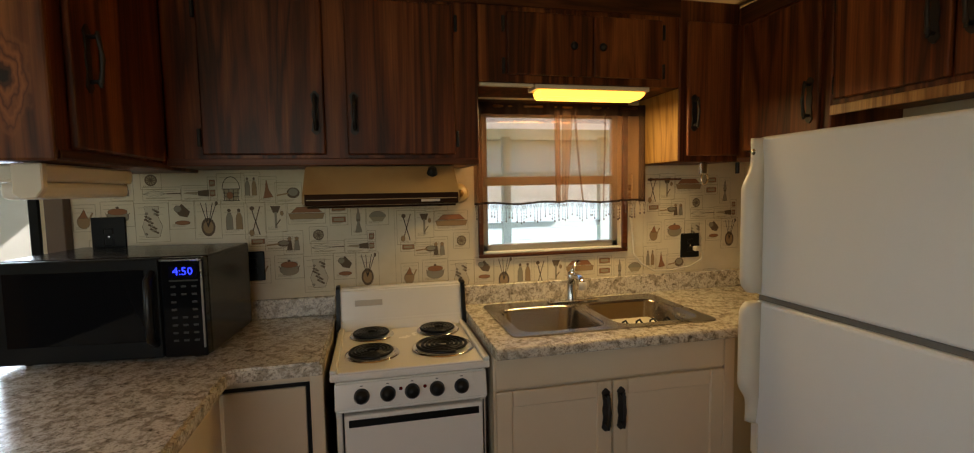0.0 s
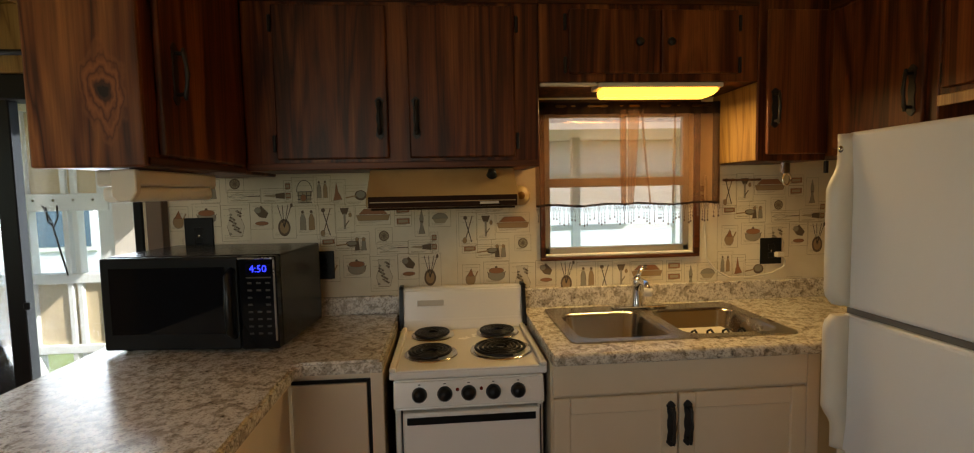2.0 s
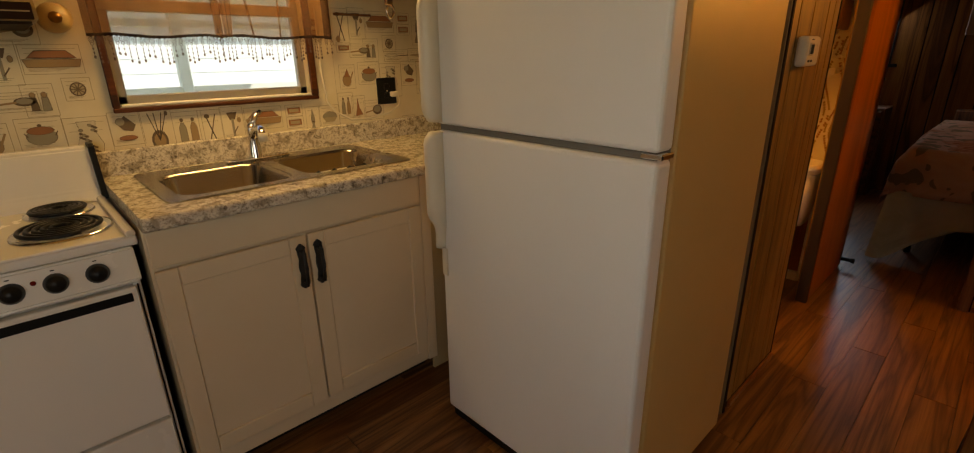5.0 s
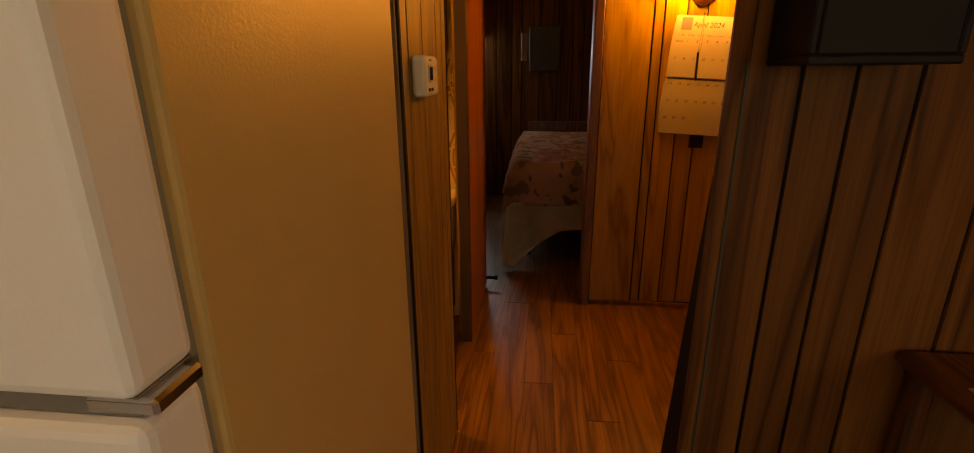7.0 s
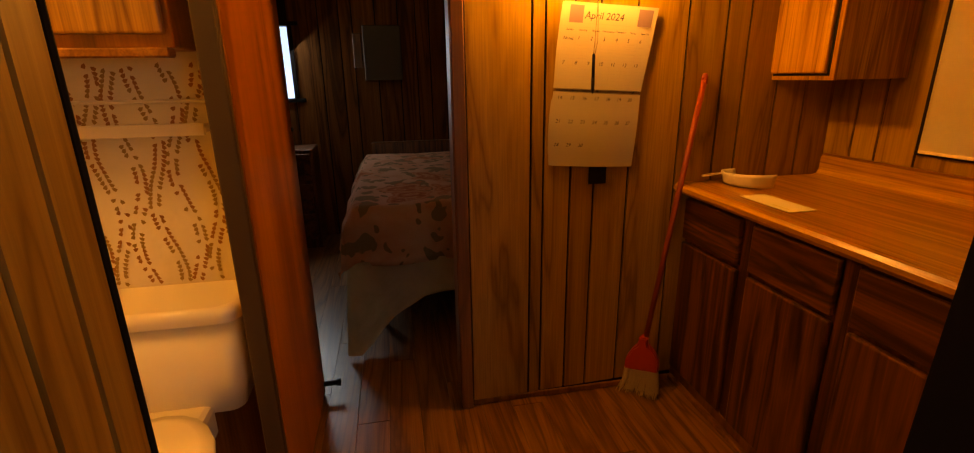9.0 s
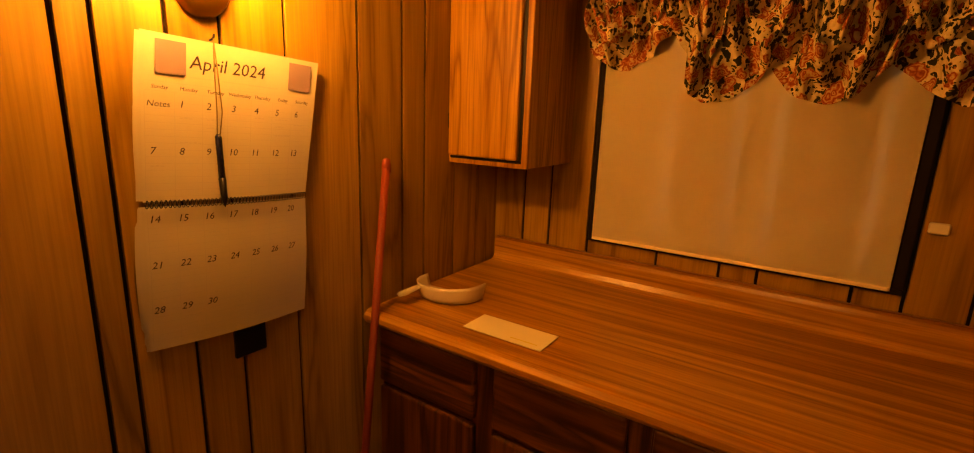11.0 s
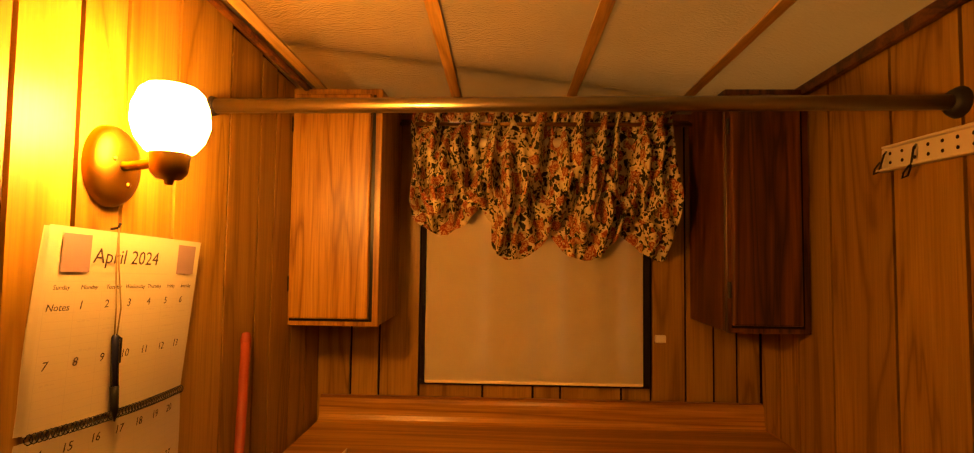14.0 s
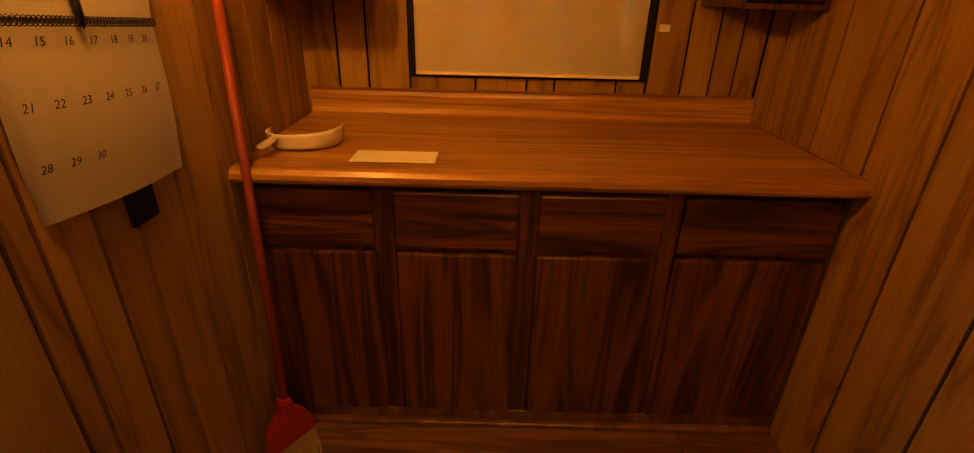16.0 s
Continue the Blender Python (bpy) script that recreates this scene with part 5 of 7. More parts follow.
tagged(part("trim", bm, DARKTRIM), "dark leaning jamb board at the partition's end", "trim", "", "structure")
tagged(box("trim", (2.196, 2.2115, -2.244, -2.208, 0.0, 2.105), DARKPANEL, None, 0.003), "brown edge board of the partition", "trim", "", "structure")
tagged(box("trim", (2.191, 2.1955, -2.2415, -2.2365, 0.0, 1.32), paint("grey_green_strip", rgb("3c3c2e"), 0.6), None, 0.001), "thin metal corner strip", "trim", "", "structure")
tagged(box("ceiling_trim", (2.302, 2.322, -3.68, -2.37, CEIL_Z(-3.05) - 0.040, CEIL_Z(-3.05) - 0.005), HUTCH_H, None, 0.003,
           m=Matrix.Translation((0, -3.05, CEIL_Z(-3.05))) @ Matrix.Rotation(math.atan(0.045), 4, "X") @ Matrix.Translation((0, 3.05, -CEIL_Z(-3.05)))),
       "dark wooden cornice strip", "trim", "", "structure")
tagged(box("baseboard", (3.885, 3.8955, -3.05, -2.17, 0.0, 0.028), TRIM, None, 0.004), "narrow wooden baseboard", "baseboard", "", "structure")
tagged(box("baseboard", (2.245, 2.722, -1.596, -1.5845, 0.0, 0.03), BUTCHER_Y, None, 0.004), "narrow wooden baseboard", "baseboard", "", "structure")
tagged(box("ceiling_trim", (3.880, 3.8955, -3.68, -2.17, CEIL_Z(-3.0) - 0.026, CEIL_Z(-3.0) - 0.006), HUTCH_H, None, 0.003,
           m=Matrix.Translation((0, -3.0, CEIL_Z(-3.0))) @ Matrix.Rotation(math.atan(0.045), 4, "X") @ Matrix.Translation((0, 3.0, -CEIL_Z(-3.0)))),
       "dark wooden cornice strip", "trim", "", "structure")
tagged(box("ceiling_trim", (2.31, 3.88, -3.708, -3.685, CEIL_Z(-3.72) - 0.03, CEIL_Z(-3.72) - 0.004), TRIM, None, 0.003), "dark wooden cornice strip", "trim", "", "structure")

# Darker than the kitchen wallpaper: the dimness beside the fridge is painted in.
edge = tagged(box("wall_edge", (2.186, 2.1955, -1.588, -1.502, 0.0, TOPF(-1.58)), paint("shaded_wallpaper", rgb("7d6d50"), 0.8, (0.6, 0.55, 0.5, 1), 0.9, 45, 0.3), None, 0.001), "narrow wallpapered wall edge beside the fridge", "wall", "", "structure")
bm = bmesh.new()
rn = random.Random(3)
for k in range(90):
    z0 = 0.02 * k + rn.uniform(0, 0.012)
    y0 = rn.uniform(-1.585, -1.53)
    w0, h0 = rn.uniform(0.006, 0.02), rn.uniform(0.002, 0.007)
    cz, cy, tw = z0 + h0, y0 + w0, rn.uniform(-0.5, 0.5)
    f = bm.faces.new([bm.verts.new((2.1855, cy + w0 * math.cos(a) * 0.6, cz + h0 * math.sin(a) + tw * w0 * math.cos(a))) for a in [2 * math.pi * q / 8 for q in range(8)]])
tagged(part("edge_print", bm, paint("edge_print_brown", rgb("33291f"), 0.8), edge, "brown printed marks"), kind="stuff")

# bedroom doorway casing
bm = bmesh.new()
add_box(bm, 3.878, 3.99, -2.165, -2.118, 0, TOPF(-2.15), 0.006)
add_box(bm, 3.866, 3.878, -2.166, -2.120, 0, TOPF(-2.15) - 0.002, 0.004)
tagged(part("door_casing", bm, TRIM), "wooden door casing at the bedroom opening", "trim", "", "structure")
# bathroom door jambs and open door
bm = bmesh.new()
add_box(bm, 3.395, 3.419, -1.548, -1.495, 0.0, 1.98, 0.004)
part_j = tagged(part("door_jamb", bm, paint("brown_jamb", rgb("3d2c1b"), 0.5)), "dark hinge-side jamb of the bathroom door", "trim", "", "structure")
bm = bmesh.new()
add_box(bm, 2.726, 2.734, -1.585, -1.495, 0.0, 1.98, 0.003)
tagged(part("door_jamb", bm, DARKTRIM), "dark jamb of the bathroom door", "trim", "", "structure")
bdoor = thing("door_2", (3.77, -1.53, 0.02), "varnished orange-brown wooden door standing open", "door", "", "structure")
DM = Matrix.Translation((3.425, -1.548, 0)) @ Matrix.Rotation(radians(0.0), 4, "Z")
box("leaf", (0.0, 0.68, 0.0, 0.034, 0.015, 1.955), DOORWOOD, bdoor, 0.003, m=DM)
box("latch", (0.6805, 0.684, 0.007, 0.027, 1.12, 1.175), BLACK, bdoor, 0.001, "dark latch plate", m=DM)
box("latch_bolt", (0.655, 0.682, -0.004, 0.0005, 1.135, 1.15), BLACK, bdoor, 0.001, m=DM)
lathe("door_stop", [(0.012, 0.0), (0.012, 0.05), (0.016, 0.055), (0.016, 0.07), (0.0, 0.072)], BLACK, bdoor,
      DM @ Matrix.Translation((0.66, -0.001, 0.06)) @ Matrix.Rotation(radians(90), 4, "X"), 10, "rubber door stop")

# ---------------------------------------------------------------- thermostat
th = thing("thermostat", (2.39, -1.585, 1.30), "white rectangular wall thermostat with grey screen", "thermostat")
TX0, TX1, TZ0, TZ1 = 2.302, 2.434, 1.254, 1.344
box("case", (TX0, TX1, -1.618, -1.5848, TZ0, TZ1), IVORY, th, 0.011, seg=4)
box("screen_frame", (2.323, 2.361, -1.6205, -1.6165, 1.286, 1.324), paint("grey_bezel", rgb("b5ae9c"), 0.5), th, 0.002)
box("screen", (2.328, 2.356, -1.6222, -1.6203, 1.291, 1.319), plain("lcd_grey", (0.05, 0.055, 0.045, 1), 0.15), th, 0.001)
for dz in (1.316, 1.291):
    lathe("button", [(0.0, 0.003), (0.006, 0.002), (0.0075, -0.002)], IVORY, th, Matrix.Translation((2.402, -1.6165, dz)) @ Matrix.Rotation(radians(90), 4, "X"), 10)
for dx in (2.324, 2.352):
    box("switch", (dx, dx + 0.014, -1.6205, -1.6160, 1.267, 1.274), BLACK, th, 0.001)
box("brand_bar", (2.334, 2.356, -1.6195, -1.6165, 1.332, 1.335), BTN, th)

# ---------------------------------------------------------------- calendar


def cal_x(y, z):
    """How far out the bowed pages lie at a height."""
    n = (y + 2.87) / 0.36
    t = min(1.0, max(0.0, (1.555 - z) / 0.293))
    out = 0.002 + 0.016 * math.sin(math.pi * min(1, max(0, n))) * t
    if z < 1.262:
        out += 0.006 * math.sin(math.pi * (1.262 - z) / 0.272)
    return 3.890 - out


def cal_p(y, z):
    """A point of the page: bowing draws its far edge in."""
    n = (y + 2.87) / 0.36
    t = min(1.0, max(0.0, (1.555 - z) / 0.293))
    return Vector((cal_x(y, z), y + (0.008 + 0.024 * (1 - n)) * t, z))


cal = thing("calendar", (3.885, -2.69, 0.99), "April 2024 spiral wall calendar with a hanging pen", "calendar")
CY0, CY1 = -2.872, -2.520


def cal_page(z0, z1, off, name, y_shift=0.0):
    bm = bmesh.new()

    def at(u, v):
        p = cal_p(CY1 + (CY0 - CY1) * u, z0 + (z1 - z0) * v)
        spread = y_shift * (1 - u) * (0.25 + math.sin(math.pi * min(0.85, 0.15 + 0.8 * (1 - v))))
        return (p.x + off, p.y + spread, p.z)
    add_sheet(bm, at, 10, 16)
    return part(name, bm, SHEET, cal, smooth=True)


top_page = cal_page(1.266, 1.555, 0.0, "top_page")
low_page = cal_page(0.990, 1.258, 0.0, "month_page")
for k in range(1, 5):
    cal_page(1.268, 1.553, 0.0016 * k, "page_behind", 0.0042 * k)
    cal_page(0.992 - 0.001 * k, 1.257, 0.0018 * k, "page_behind", 0.0032 * k)
bm = bmesh.new()
for k in range(46):
    y = CY1 - 0.006 - (CY1 - CY0 - 0.012) * k / 45
    c = cal_p(y, 1.262)
    y = c.y
    pts = [(c.x + 0.006 * math.cos(a) - 0.004, y + 0.002 * a / 6, c.z + 0.007 * math.sin(a)) for a in [2 * math.pi * j / 8 for j in range(9)]]
    add_tube(bm, pts, 0.0009, 4, False)
tagged(part("spiral", bm, IRON, cal, "black spiral binding"), kind="stuff")

INK = plain("calendar_ink", rgb("3c2a2e"), 0.8)
PINK = paint("calendar_pink", rgb("8c767c"), 0.8)
PENCIL = plain("pencil_grey", rgb("bcb29f"), 0.8)


def cal_m(y, z, lift=0.0012):
    """Pose on the page at y, z, with text reading along -y and up."""
    e = 0.004
    p = cal_p(y, z)
    du = (cal_p(y - e, z) - cal_p(y + e, z)).normalized()
    dv = (cal_p(y, z + e) - cal_p(y, z - e)).normalized()
    n = du.cross(dv).normalized()
    if n.x > 0:
        n = -n
    dv = n.cross(du).normalized()
    m = Matrix((du, dv, n)).transposed().to_4x4()
    m.translation = p + n * lift
    return m


def cal_bar(bm, y0, z0, y1, z1, lift=0.001):
    vs = []
    for y, z in ((y0, z0), (y1, z0), (y1, z1), (y0, z1)):
        m = cal_m(y, z, lift)
        vs.append(bm.verts.new(m.translation))
    bm.faces.new(vs)


def cal_text(body, size, y, z, name="date"):
    slant = Matrix(((1, 0.22, 0, 0), (0, 1, 0, 0), (0, 0, 1, 0), (0, 0, 0, 1)))
    return text_mesh(name, body, size, cal_m(y, z, 0.0014) @ slant, INK, top_page if z > 1.262 else low_page)


cal_text("April 2024", 0.034, -2.672, 1.513, "month_name")
DAYS = ("Sunday", "Monday", "Tuesday", "Wednesday", "Thursday", "Friday", "Saturday")
colw = (CY1 - CY0 - 0.016) / 7
col_y = [CY1 - 0.005 - colw * (k + 0.5) for k in range(7)]
for k, dname in enumerate(DAYS):
    cal_text(dname, 0.0095, col_y[k], 1.465, "weekday")
rows_z = (1.438, 1.355, 1.235, 1.152, 1.068)
for n in range(1, 31):
    c, r = n % 7, n // 7
    cal_text(str(n), 0.0180, col_y[c] + colw * 0.25, rows_z[r], "date")
cal_text("Notes", 0.0145, col_y[0] + 0.002, 1.436, "notes")
bm = bmesh.new()
for k in range(8):
    y = CY1 - 0.005 - colw * k
    for z0, z1 in ((1.275, 1.33), (1.33, 1.39), (1.39, 1.458), (1.005, 1.06), (1.06, 1.13), (1.13, 1.19), (1.19, 1.248)):
        cal_bar(bm, y + 0.0005, z0, y - 0.0005, z1)
for z in [1.458, 1.474] + [1.275 + 0.0118 * i for i in range(15)] + [1.008 + 0.0118 * i for i in range(20)]:
    for k in range(7):
        cal_bar(bm, CY1 - 0.005 - colw * k, z - 0.00035, CY1 - 0.005 - colw * (k + 1), z + 0.00035)
tagged(part("ruling", bm, PENCIL, top_page, "fine grey ruling"), kind="stuff")
bm = bmesh.new()
cal_bar(bm, CY1 - 0.022, 1.488, CY1 - 0.072, 1.545, 0.0022)
part("mini_month", bm, PINK, top_page, "pink square with a small month")
bm = bmesh.new()
cal_bar(bm, CY0 + 0.073, 1.488, CY0 + 0.018, 1.545, 0.0022)
part("mini_month", bm, PINK, top_page, "pink square with a small month")
bm = bmesh.new()
for k in range(44):
    y = -2.60 - 0.004 * k
    cal_bar(bm, y, 1.486, y - 0.0028, 1.4885)
for (c, z, n) in ((2, 1.415, 3), (2, 1.40, 4), (1, 1.415, 3), (4, 1.425, 3), (5, 1.425, 4), (5, 1.41, 3), (5, 1.392, 5), (6, 1.416, 3), (0, 1.33, 3), (1, 1.372, 5), (2, 1.205, 3), (1, 1.048, 4), (3, 1.046, 3), (2, 1.085, 3)):
    for j in range(n):
        y = col_y[c] + 0.016 - 0.008 * j
        cal_bar(bm, y, z - 0.0018, y - 0.006, z + 0.0012 * (j % 2))
tagged(part("handwriting", bm, PENCIL, top_page, "faint pencil notes"), kind="stuff")
clip = thing("wall_strip", (3.89, -2.66, 0.93), "small black plate hanging below the calendar", "plate")
box("plate", (3.886, 3.8955, -2.705, -2.635, 0.918, 0.988), BLACK, clip, 0.002)
nail = thing("hanging_pen", (3.87, -2.64, 1.40), "blue-black ballpoint pen hanging on a string", "pen")
PY = -2.625
tube("nail", [(3.896, PY - 0.014, 1.560), (3.884, PY - 0.014, 1.562), (3.880, PY - 0.014, 1.570)], 0.0022, IRON, nail, 6)
px = cal_x(PY, 1.38) - 0.010
CORD = paint("twine", rgb("8d7a58"), 0.9)
tube("string", [(3.882, PY - 0.013, 1.562), (cal_x(PY, 1.5) - 0.004, PY - 0.010, 1.50), (px + 0.003, PY - 0.004, 1.43), (px, PY + 0.001, 1.385)], 0.0011, CORD, nail, 5)
tube("string", [(3.882, PY - 0.013, 1.562), (cal_x(PY, 1.5) - 0.004, PY - 0.016, 1.50), (px + 0.003, PY - 0.014, 1.43), (px, PY - 0.004, 1.385)], 0.0011, CORD, nail, 5)
tube("barrel", [(px, PY, 1.390), (px - 0.001, PY, 1.385), (px - 0.003, PY, 1.308)], [0.003, 0.0058, 0.0058], plain("blue_barrel", rgb("1b2140"), 0.25), nail, 10)
tube("pocket_clip", [(px - 0.004, PY, 1.388), (px - 0.011, PY, 1.384), (px - 0.010, PY, 1.345)], 0.0016, BLACK, nail, 6)
tube("grip", [(px - 0.003, PY, 1.308), (px - 0.005, PY, 1.268), (px - 0.006, PY, 1.252)], [0.0066, 0.0058, 0.001], BLACK, nail, 10)
cal.matrix_world = Matrix.Translation((0, -2.64, 1.56)) @ Matrix.Rotation(radians(3.4), 4, "X") @ Matrix.Translation((0, 2.64, -1.56)) @ cal.matrix_basis

# ---------------------------------------------------------------- sconce
sco = thing("wall_sconce", (3.895, -2.63, 1.66), "brass wall sconce with glowing milk-glass globe", "lamp")
SCM = Matrix.Translation((3.896, -2.628, 1.663)) @ Matrix.Rotation(radians(-90), 4, "Y") @ Matrix.Diagonal((1.03, 0.84, 1.0, 1.0))
lathe("back_plate", [(0.066, 0.0), (0.065, 0.008), (0.058, 0.018), (0.035, 0.025), (0.0, 0.027)], BRASS, sco, SCM, 28)
tube("arm", [(3.874, -2.628, 1.663), (3.835, -2.618, 1.664), (3.79, -2.607, 1.668)], 0.0085, BRASS, sco, 10)
gx, gy, gz = 3.772, -2.596, 1.728
lathe("socket_cup", [(0.0, -0.100), (0.006, -0.099), (0.007, -0.092), (0.018, -0.090), (0.026, -0.080), (0.028, -0.060), (0.029, -0.050)], BRASS, sco, Matrix.Translation((gx, gy, gz)), 20)
GLOBE = glowing("milk_glass_lit", (1.0, 0.41, 0.072, 1), 122.0)
lathe("globe", [(0.025, -0.052), (0.035, -0.046), (0.048, -0.028), (0.055, -0.004), (0.0535, 0.022), (0.045, 0.046), (0.036, 0.055), (0.0, 0.056)], GLOBE, sco,
      Matrix.Translation((gx, gy, gz)), 28, "lit milk-glass globe")
for dy, dz in ((-0.012, -0.03), (0.02, 0.01)):
    lathe("screw", [(0.0, 0.006), (0.005, 0.004), (0.006, 0.0)], BRASS, sco, Matrix.Translation((3.874, -2.628 + dy, 1.663 + dz)) @ Matrix.Rotation(radians(-90), 4, "Y"), 8)

# ---------------------------------------------------------------- closet rod, hook rail
rod = thing("closet_rod", (3.1, -2.9, 1.85), "steel closet rod across the alcove", "rod")
tube("bar", [(3.895, -2.905, 1.845), (2.30, -2.893, 1.853)], 0.0165, RODMETAL, rod, 14)
for x, d in ((2.300, 1),):
    lathe("flange", [(0.0, 0.02), (0.022, 0.02), (0.028, 0.012), (0.034, 0.0)], IRON, rod,
          Matrix.Translation((x, -2.893, 1.853)) @ Matrix.Rotation(radians(90), 4, "Y"), 16, "dark mounting flange")
lathe("flange", [(0.0, 0.010), (0.019, 0.009), (0.022, 0.0)], IRON, rod,
      Matrix.Translation((3.895, -2.905, 1.845)) @ Matrix.Rotation(radians(-90), 4, "Y"), 16, "dark mounting flange")
hk = thing("hook_rail", (2.31, -2.9, 1.75), "ivory perforated hook rail with wire hooks", "hook rail")
bm = bmesh.new()
add_box(bm, 2.300, 2.306, -3.10, -2.55, 1.742, 1.795, 0.002)
add_box(bm, 2.300, 2.322, -3.08, -2.55, 1.792, 1.798, 0.002)
add_box(bm, 2.300, 2.322, -3.10, -2.55, 1.738, 1.744, 0.002)
part("rail", bm, IVORY, hk)
for j, z in enumerate((1.758, 1.780)):
    for k in range(14):
        lathe("hole", [(0.0, 0.0015), (0.0045, 0.0012)], BLACK, hk, Matrix.Translation((2.306, -3.07 + 0.036 * k, z)) @ Matrix.Rotation(radians(90), 4, "Y"), 8)
for y, drop in ((-3.083, 0.0), (-2.995, 0.022), (-2.72, 0.0)):
    tube("wire_hook", [(2.306, y, 1.787), (2.318, y + 0.008, 1.778), (2.322, y + 0.002, 1.752 - drop), (2.318, y - 0.010, 1.738 - drop),
                       (2.330, y - 0.012, 1.733 - drop), (2.334, y - 0.002, 1.744 - drop), (2.326, y + 0.006, 1.760 - drop)], 0.0024, DARKSTEEL, hk, 6)

# ---------------------------------------------------------------- sideboard
sb = thing("sideboard", (3.1, -3.35, 0), "long dark walnut sideboard with four drawers and doors", "cabinet")
SBX0, SBX1 = 2.302, 3.922
box("body", (SBX0, SBX1, -3.70, -3.088, 0.055, 0.858), HUTCH, sb)
box("plinth", (SBX0, SBX1, -3.70, -3.080, 0.0, 0.054), TRIM, sb, 0.003)
for x0, x1 in ((3.572, 3.912), (3.178, 3.516), (2.784, 3.122), (2.312, 2.73)):
    box("drawer_front", (x0, x1, -3.087, -3.066, 0.664, 0.832), HUTCH_H, sb, 0.007, seg=2)
    box("door", (x0, x1, -3.087, -3.066, 0.062, 0.648), HUTCH, sb, 0.007, seg=2)
for x in (3.544, 3.150, 2.757):
    box("stile", (x - 0.022, x + 0.022, -3.087, -3.082, 0.056, 0.857), HUTCH, sb)
stop = thing("butcher_block_counter", (3.1, -3.3, 0.86), "butcher-block laminate countertop with a rolled front edge", "countertop")
bm = bmesh.new()
add_prism(bm, [(-3.70, 0.859), (-3.035, 0.859), (-3.020, 0.864), (-3.012, 0.876), (-3.013, 0.889), (-3.022, 0.900), (-3.04, 0.903), (-3.07, 0.900), (-3.66, 0.900), (-3.678, 0.905), (-3.687, 0.92), (-3.688, 0.965), (-3.692, 0.978), (-3.70, 0.984), (-3.709, 0.984), (-3.709, 0.859)],
          SBX0 - 0.001, SBX1 + 0.001, axis="X")
for f in bm.faces:
    f.smooth = False
part("slab", bm, BUTCHER, stop)
box("end_strip", (SBX0 - 0.0005, SBX0 + 0.002, -3.70, -3.04, 0.902, 0.906), BUTCHER_Y, stop)
box("backsplash_cap", (SBX0, SBX1, -3.709, -3.696, 0.9845, 0.988), BUTCHER_Y, stop, 0.001)
tagged(box("baseboard", (2.305, 3.905, -3.079, -3.055, 0.0, 0.02), TRIM, None, 0.004), "wooden strip along the sideboard foot", "baseboard", "", "structure")


def scoop():
    o = thing("dustpan_scoop", (3.79, -3.2, 0.9), "ivory plastic scoop lying on the counter", "scoop")
    A, B = Vector((3.905, -3.270)), Vector((3.690, -3.285))
    mid, ax = (A + B) / 2, (B - A) / 2
    out = Vector((0.0, 1.0))

    def rim(t):
        p = mid - ax * math.cos(math.pi * t) + out * 0.115 * math.sin(math.pi * t) ** 0.8
        return p

    def wall(u, v):
        p = rim(u)
        h = 0.040 + 0.012 * u
        q = mid + (p - mid) * (0.90 + 0.10 * v)
        return (q.x, q.y, 0.9055 + h * v)
    bm = bmesh.new()
    add_sheet(bm, wall, 28, 4)
    add_sheet(bm, lambda u, v: (mid.x + (rim(u).x - mid.x) * 0.90 * v, mid.y + (rim(u).y - mid.y) * 0.90 * v, 0.9055), 28, 4)
    bmesh.ops.remove_doubles(bm, verts=bm.verts, dist=0.0004)
    bmesh.ops.recalc_face_normals(bm, faces=bm.faces)
    bmesh.ops.solidify(bm, geom=bm.faces[:], thickness=0.003)
    part("pan", bm, IVORY, o)
    h0 = rim(0.33)
    bm = bmesh.new()
    d = Vector((0.15, 1.0)).normalized()
    side = Vector((-d.y, d.x))

    def grip(u, v):
        w = 0.012 + 0.010 * u - 0.020 * max(0.0, u - 0.85) * 3
        p = h0 - d * 0.012 + d * 0.085 * u + side * w * (2 * v - 1)
        return (p.x, p.y, 0.940 - 0.012 * u + 0.004 * (2 * v - 1) ** 2)
    add_sheet(bm, grip, 12, 6)
    bmesh.ops.solidify(bm, geom=bm.faces[:], thickness=0.007)
    part("handle", bm, IVORY, o)
    return o


scoop()
env = thing("envelope", (3.52, -3.145, 0.903), "cream paper envelope lying on the counter", "envelope")
box("sheet", (3.405, 3.632, -3.195, -3.095, 0.9025, 0.9042), paint("envelope_paper", rgb("e0d8bb"), 0.8), env)
box("print_line", (3.425, 3.50, -3.118, -3.114, 0.9043, 0.9046), paint("yellow_bar", rgb("d2c25a"), 0.8), env)

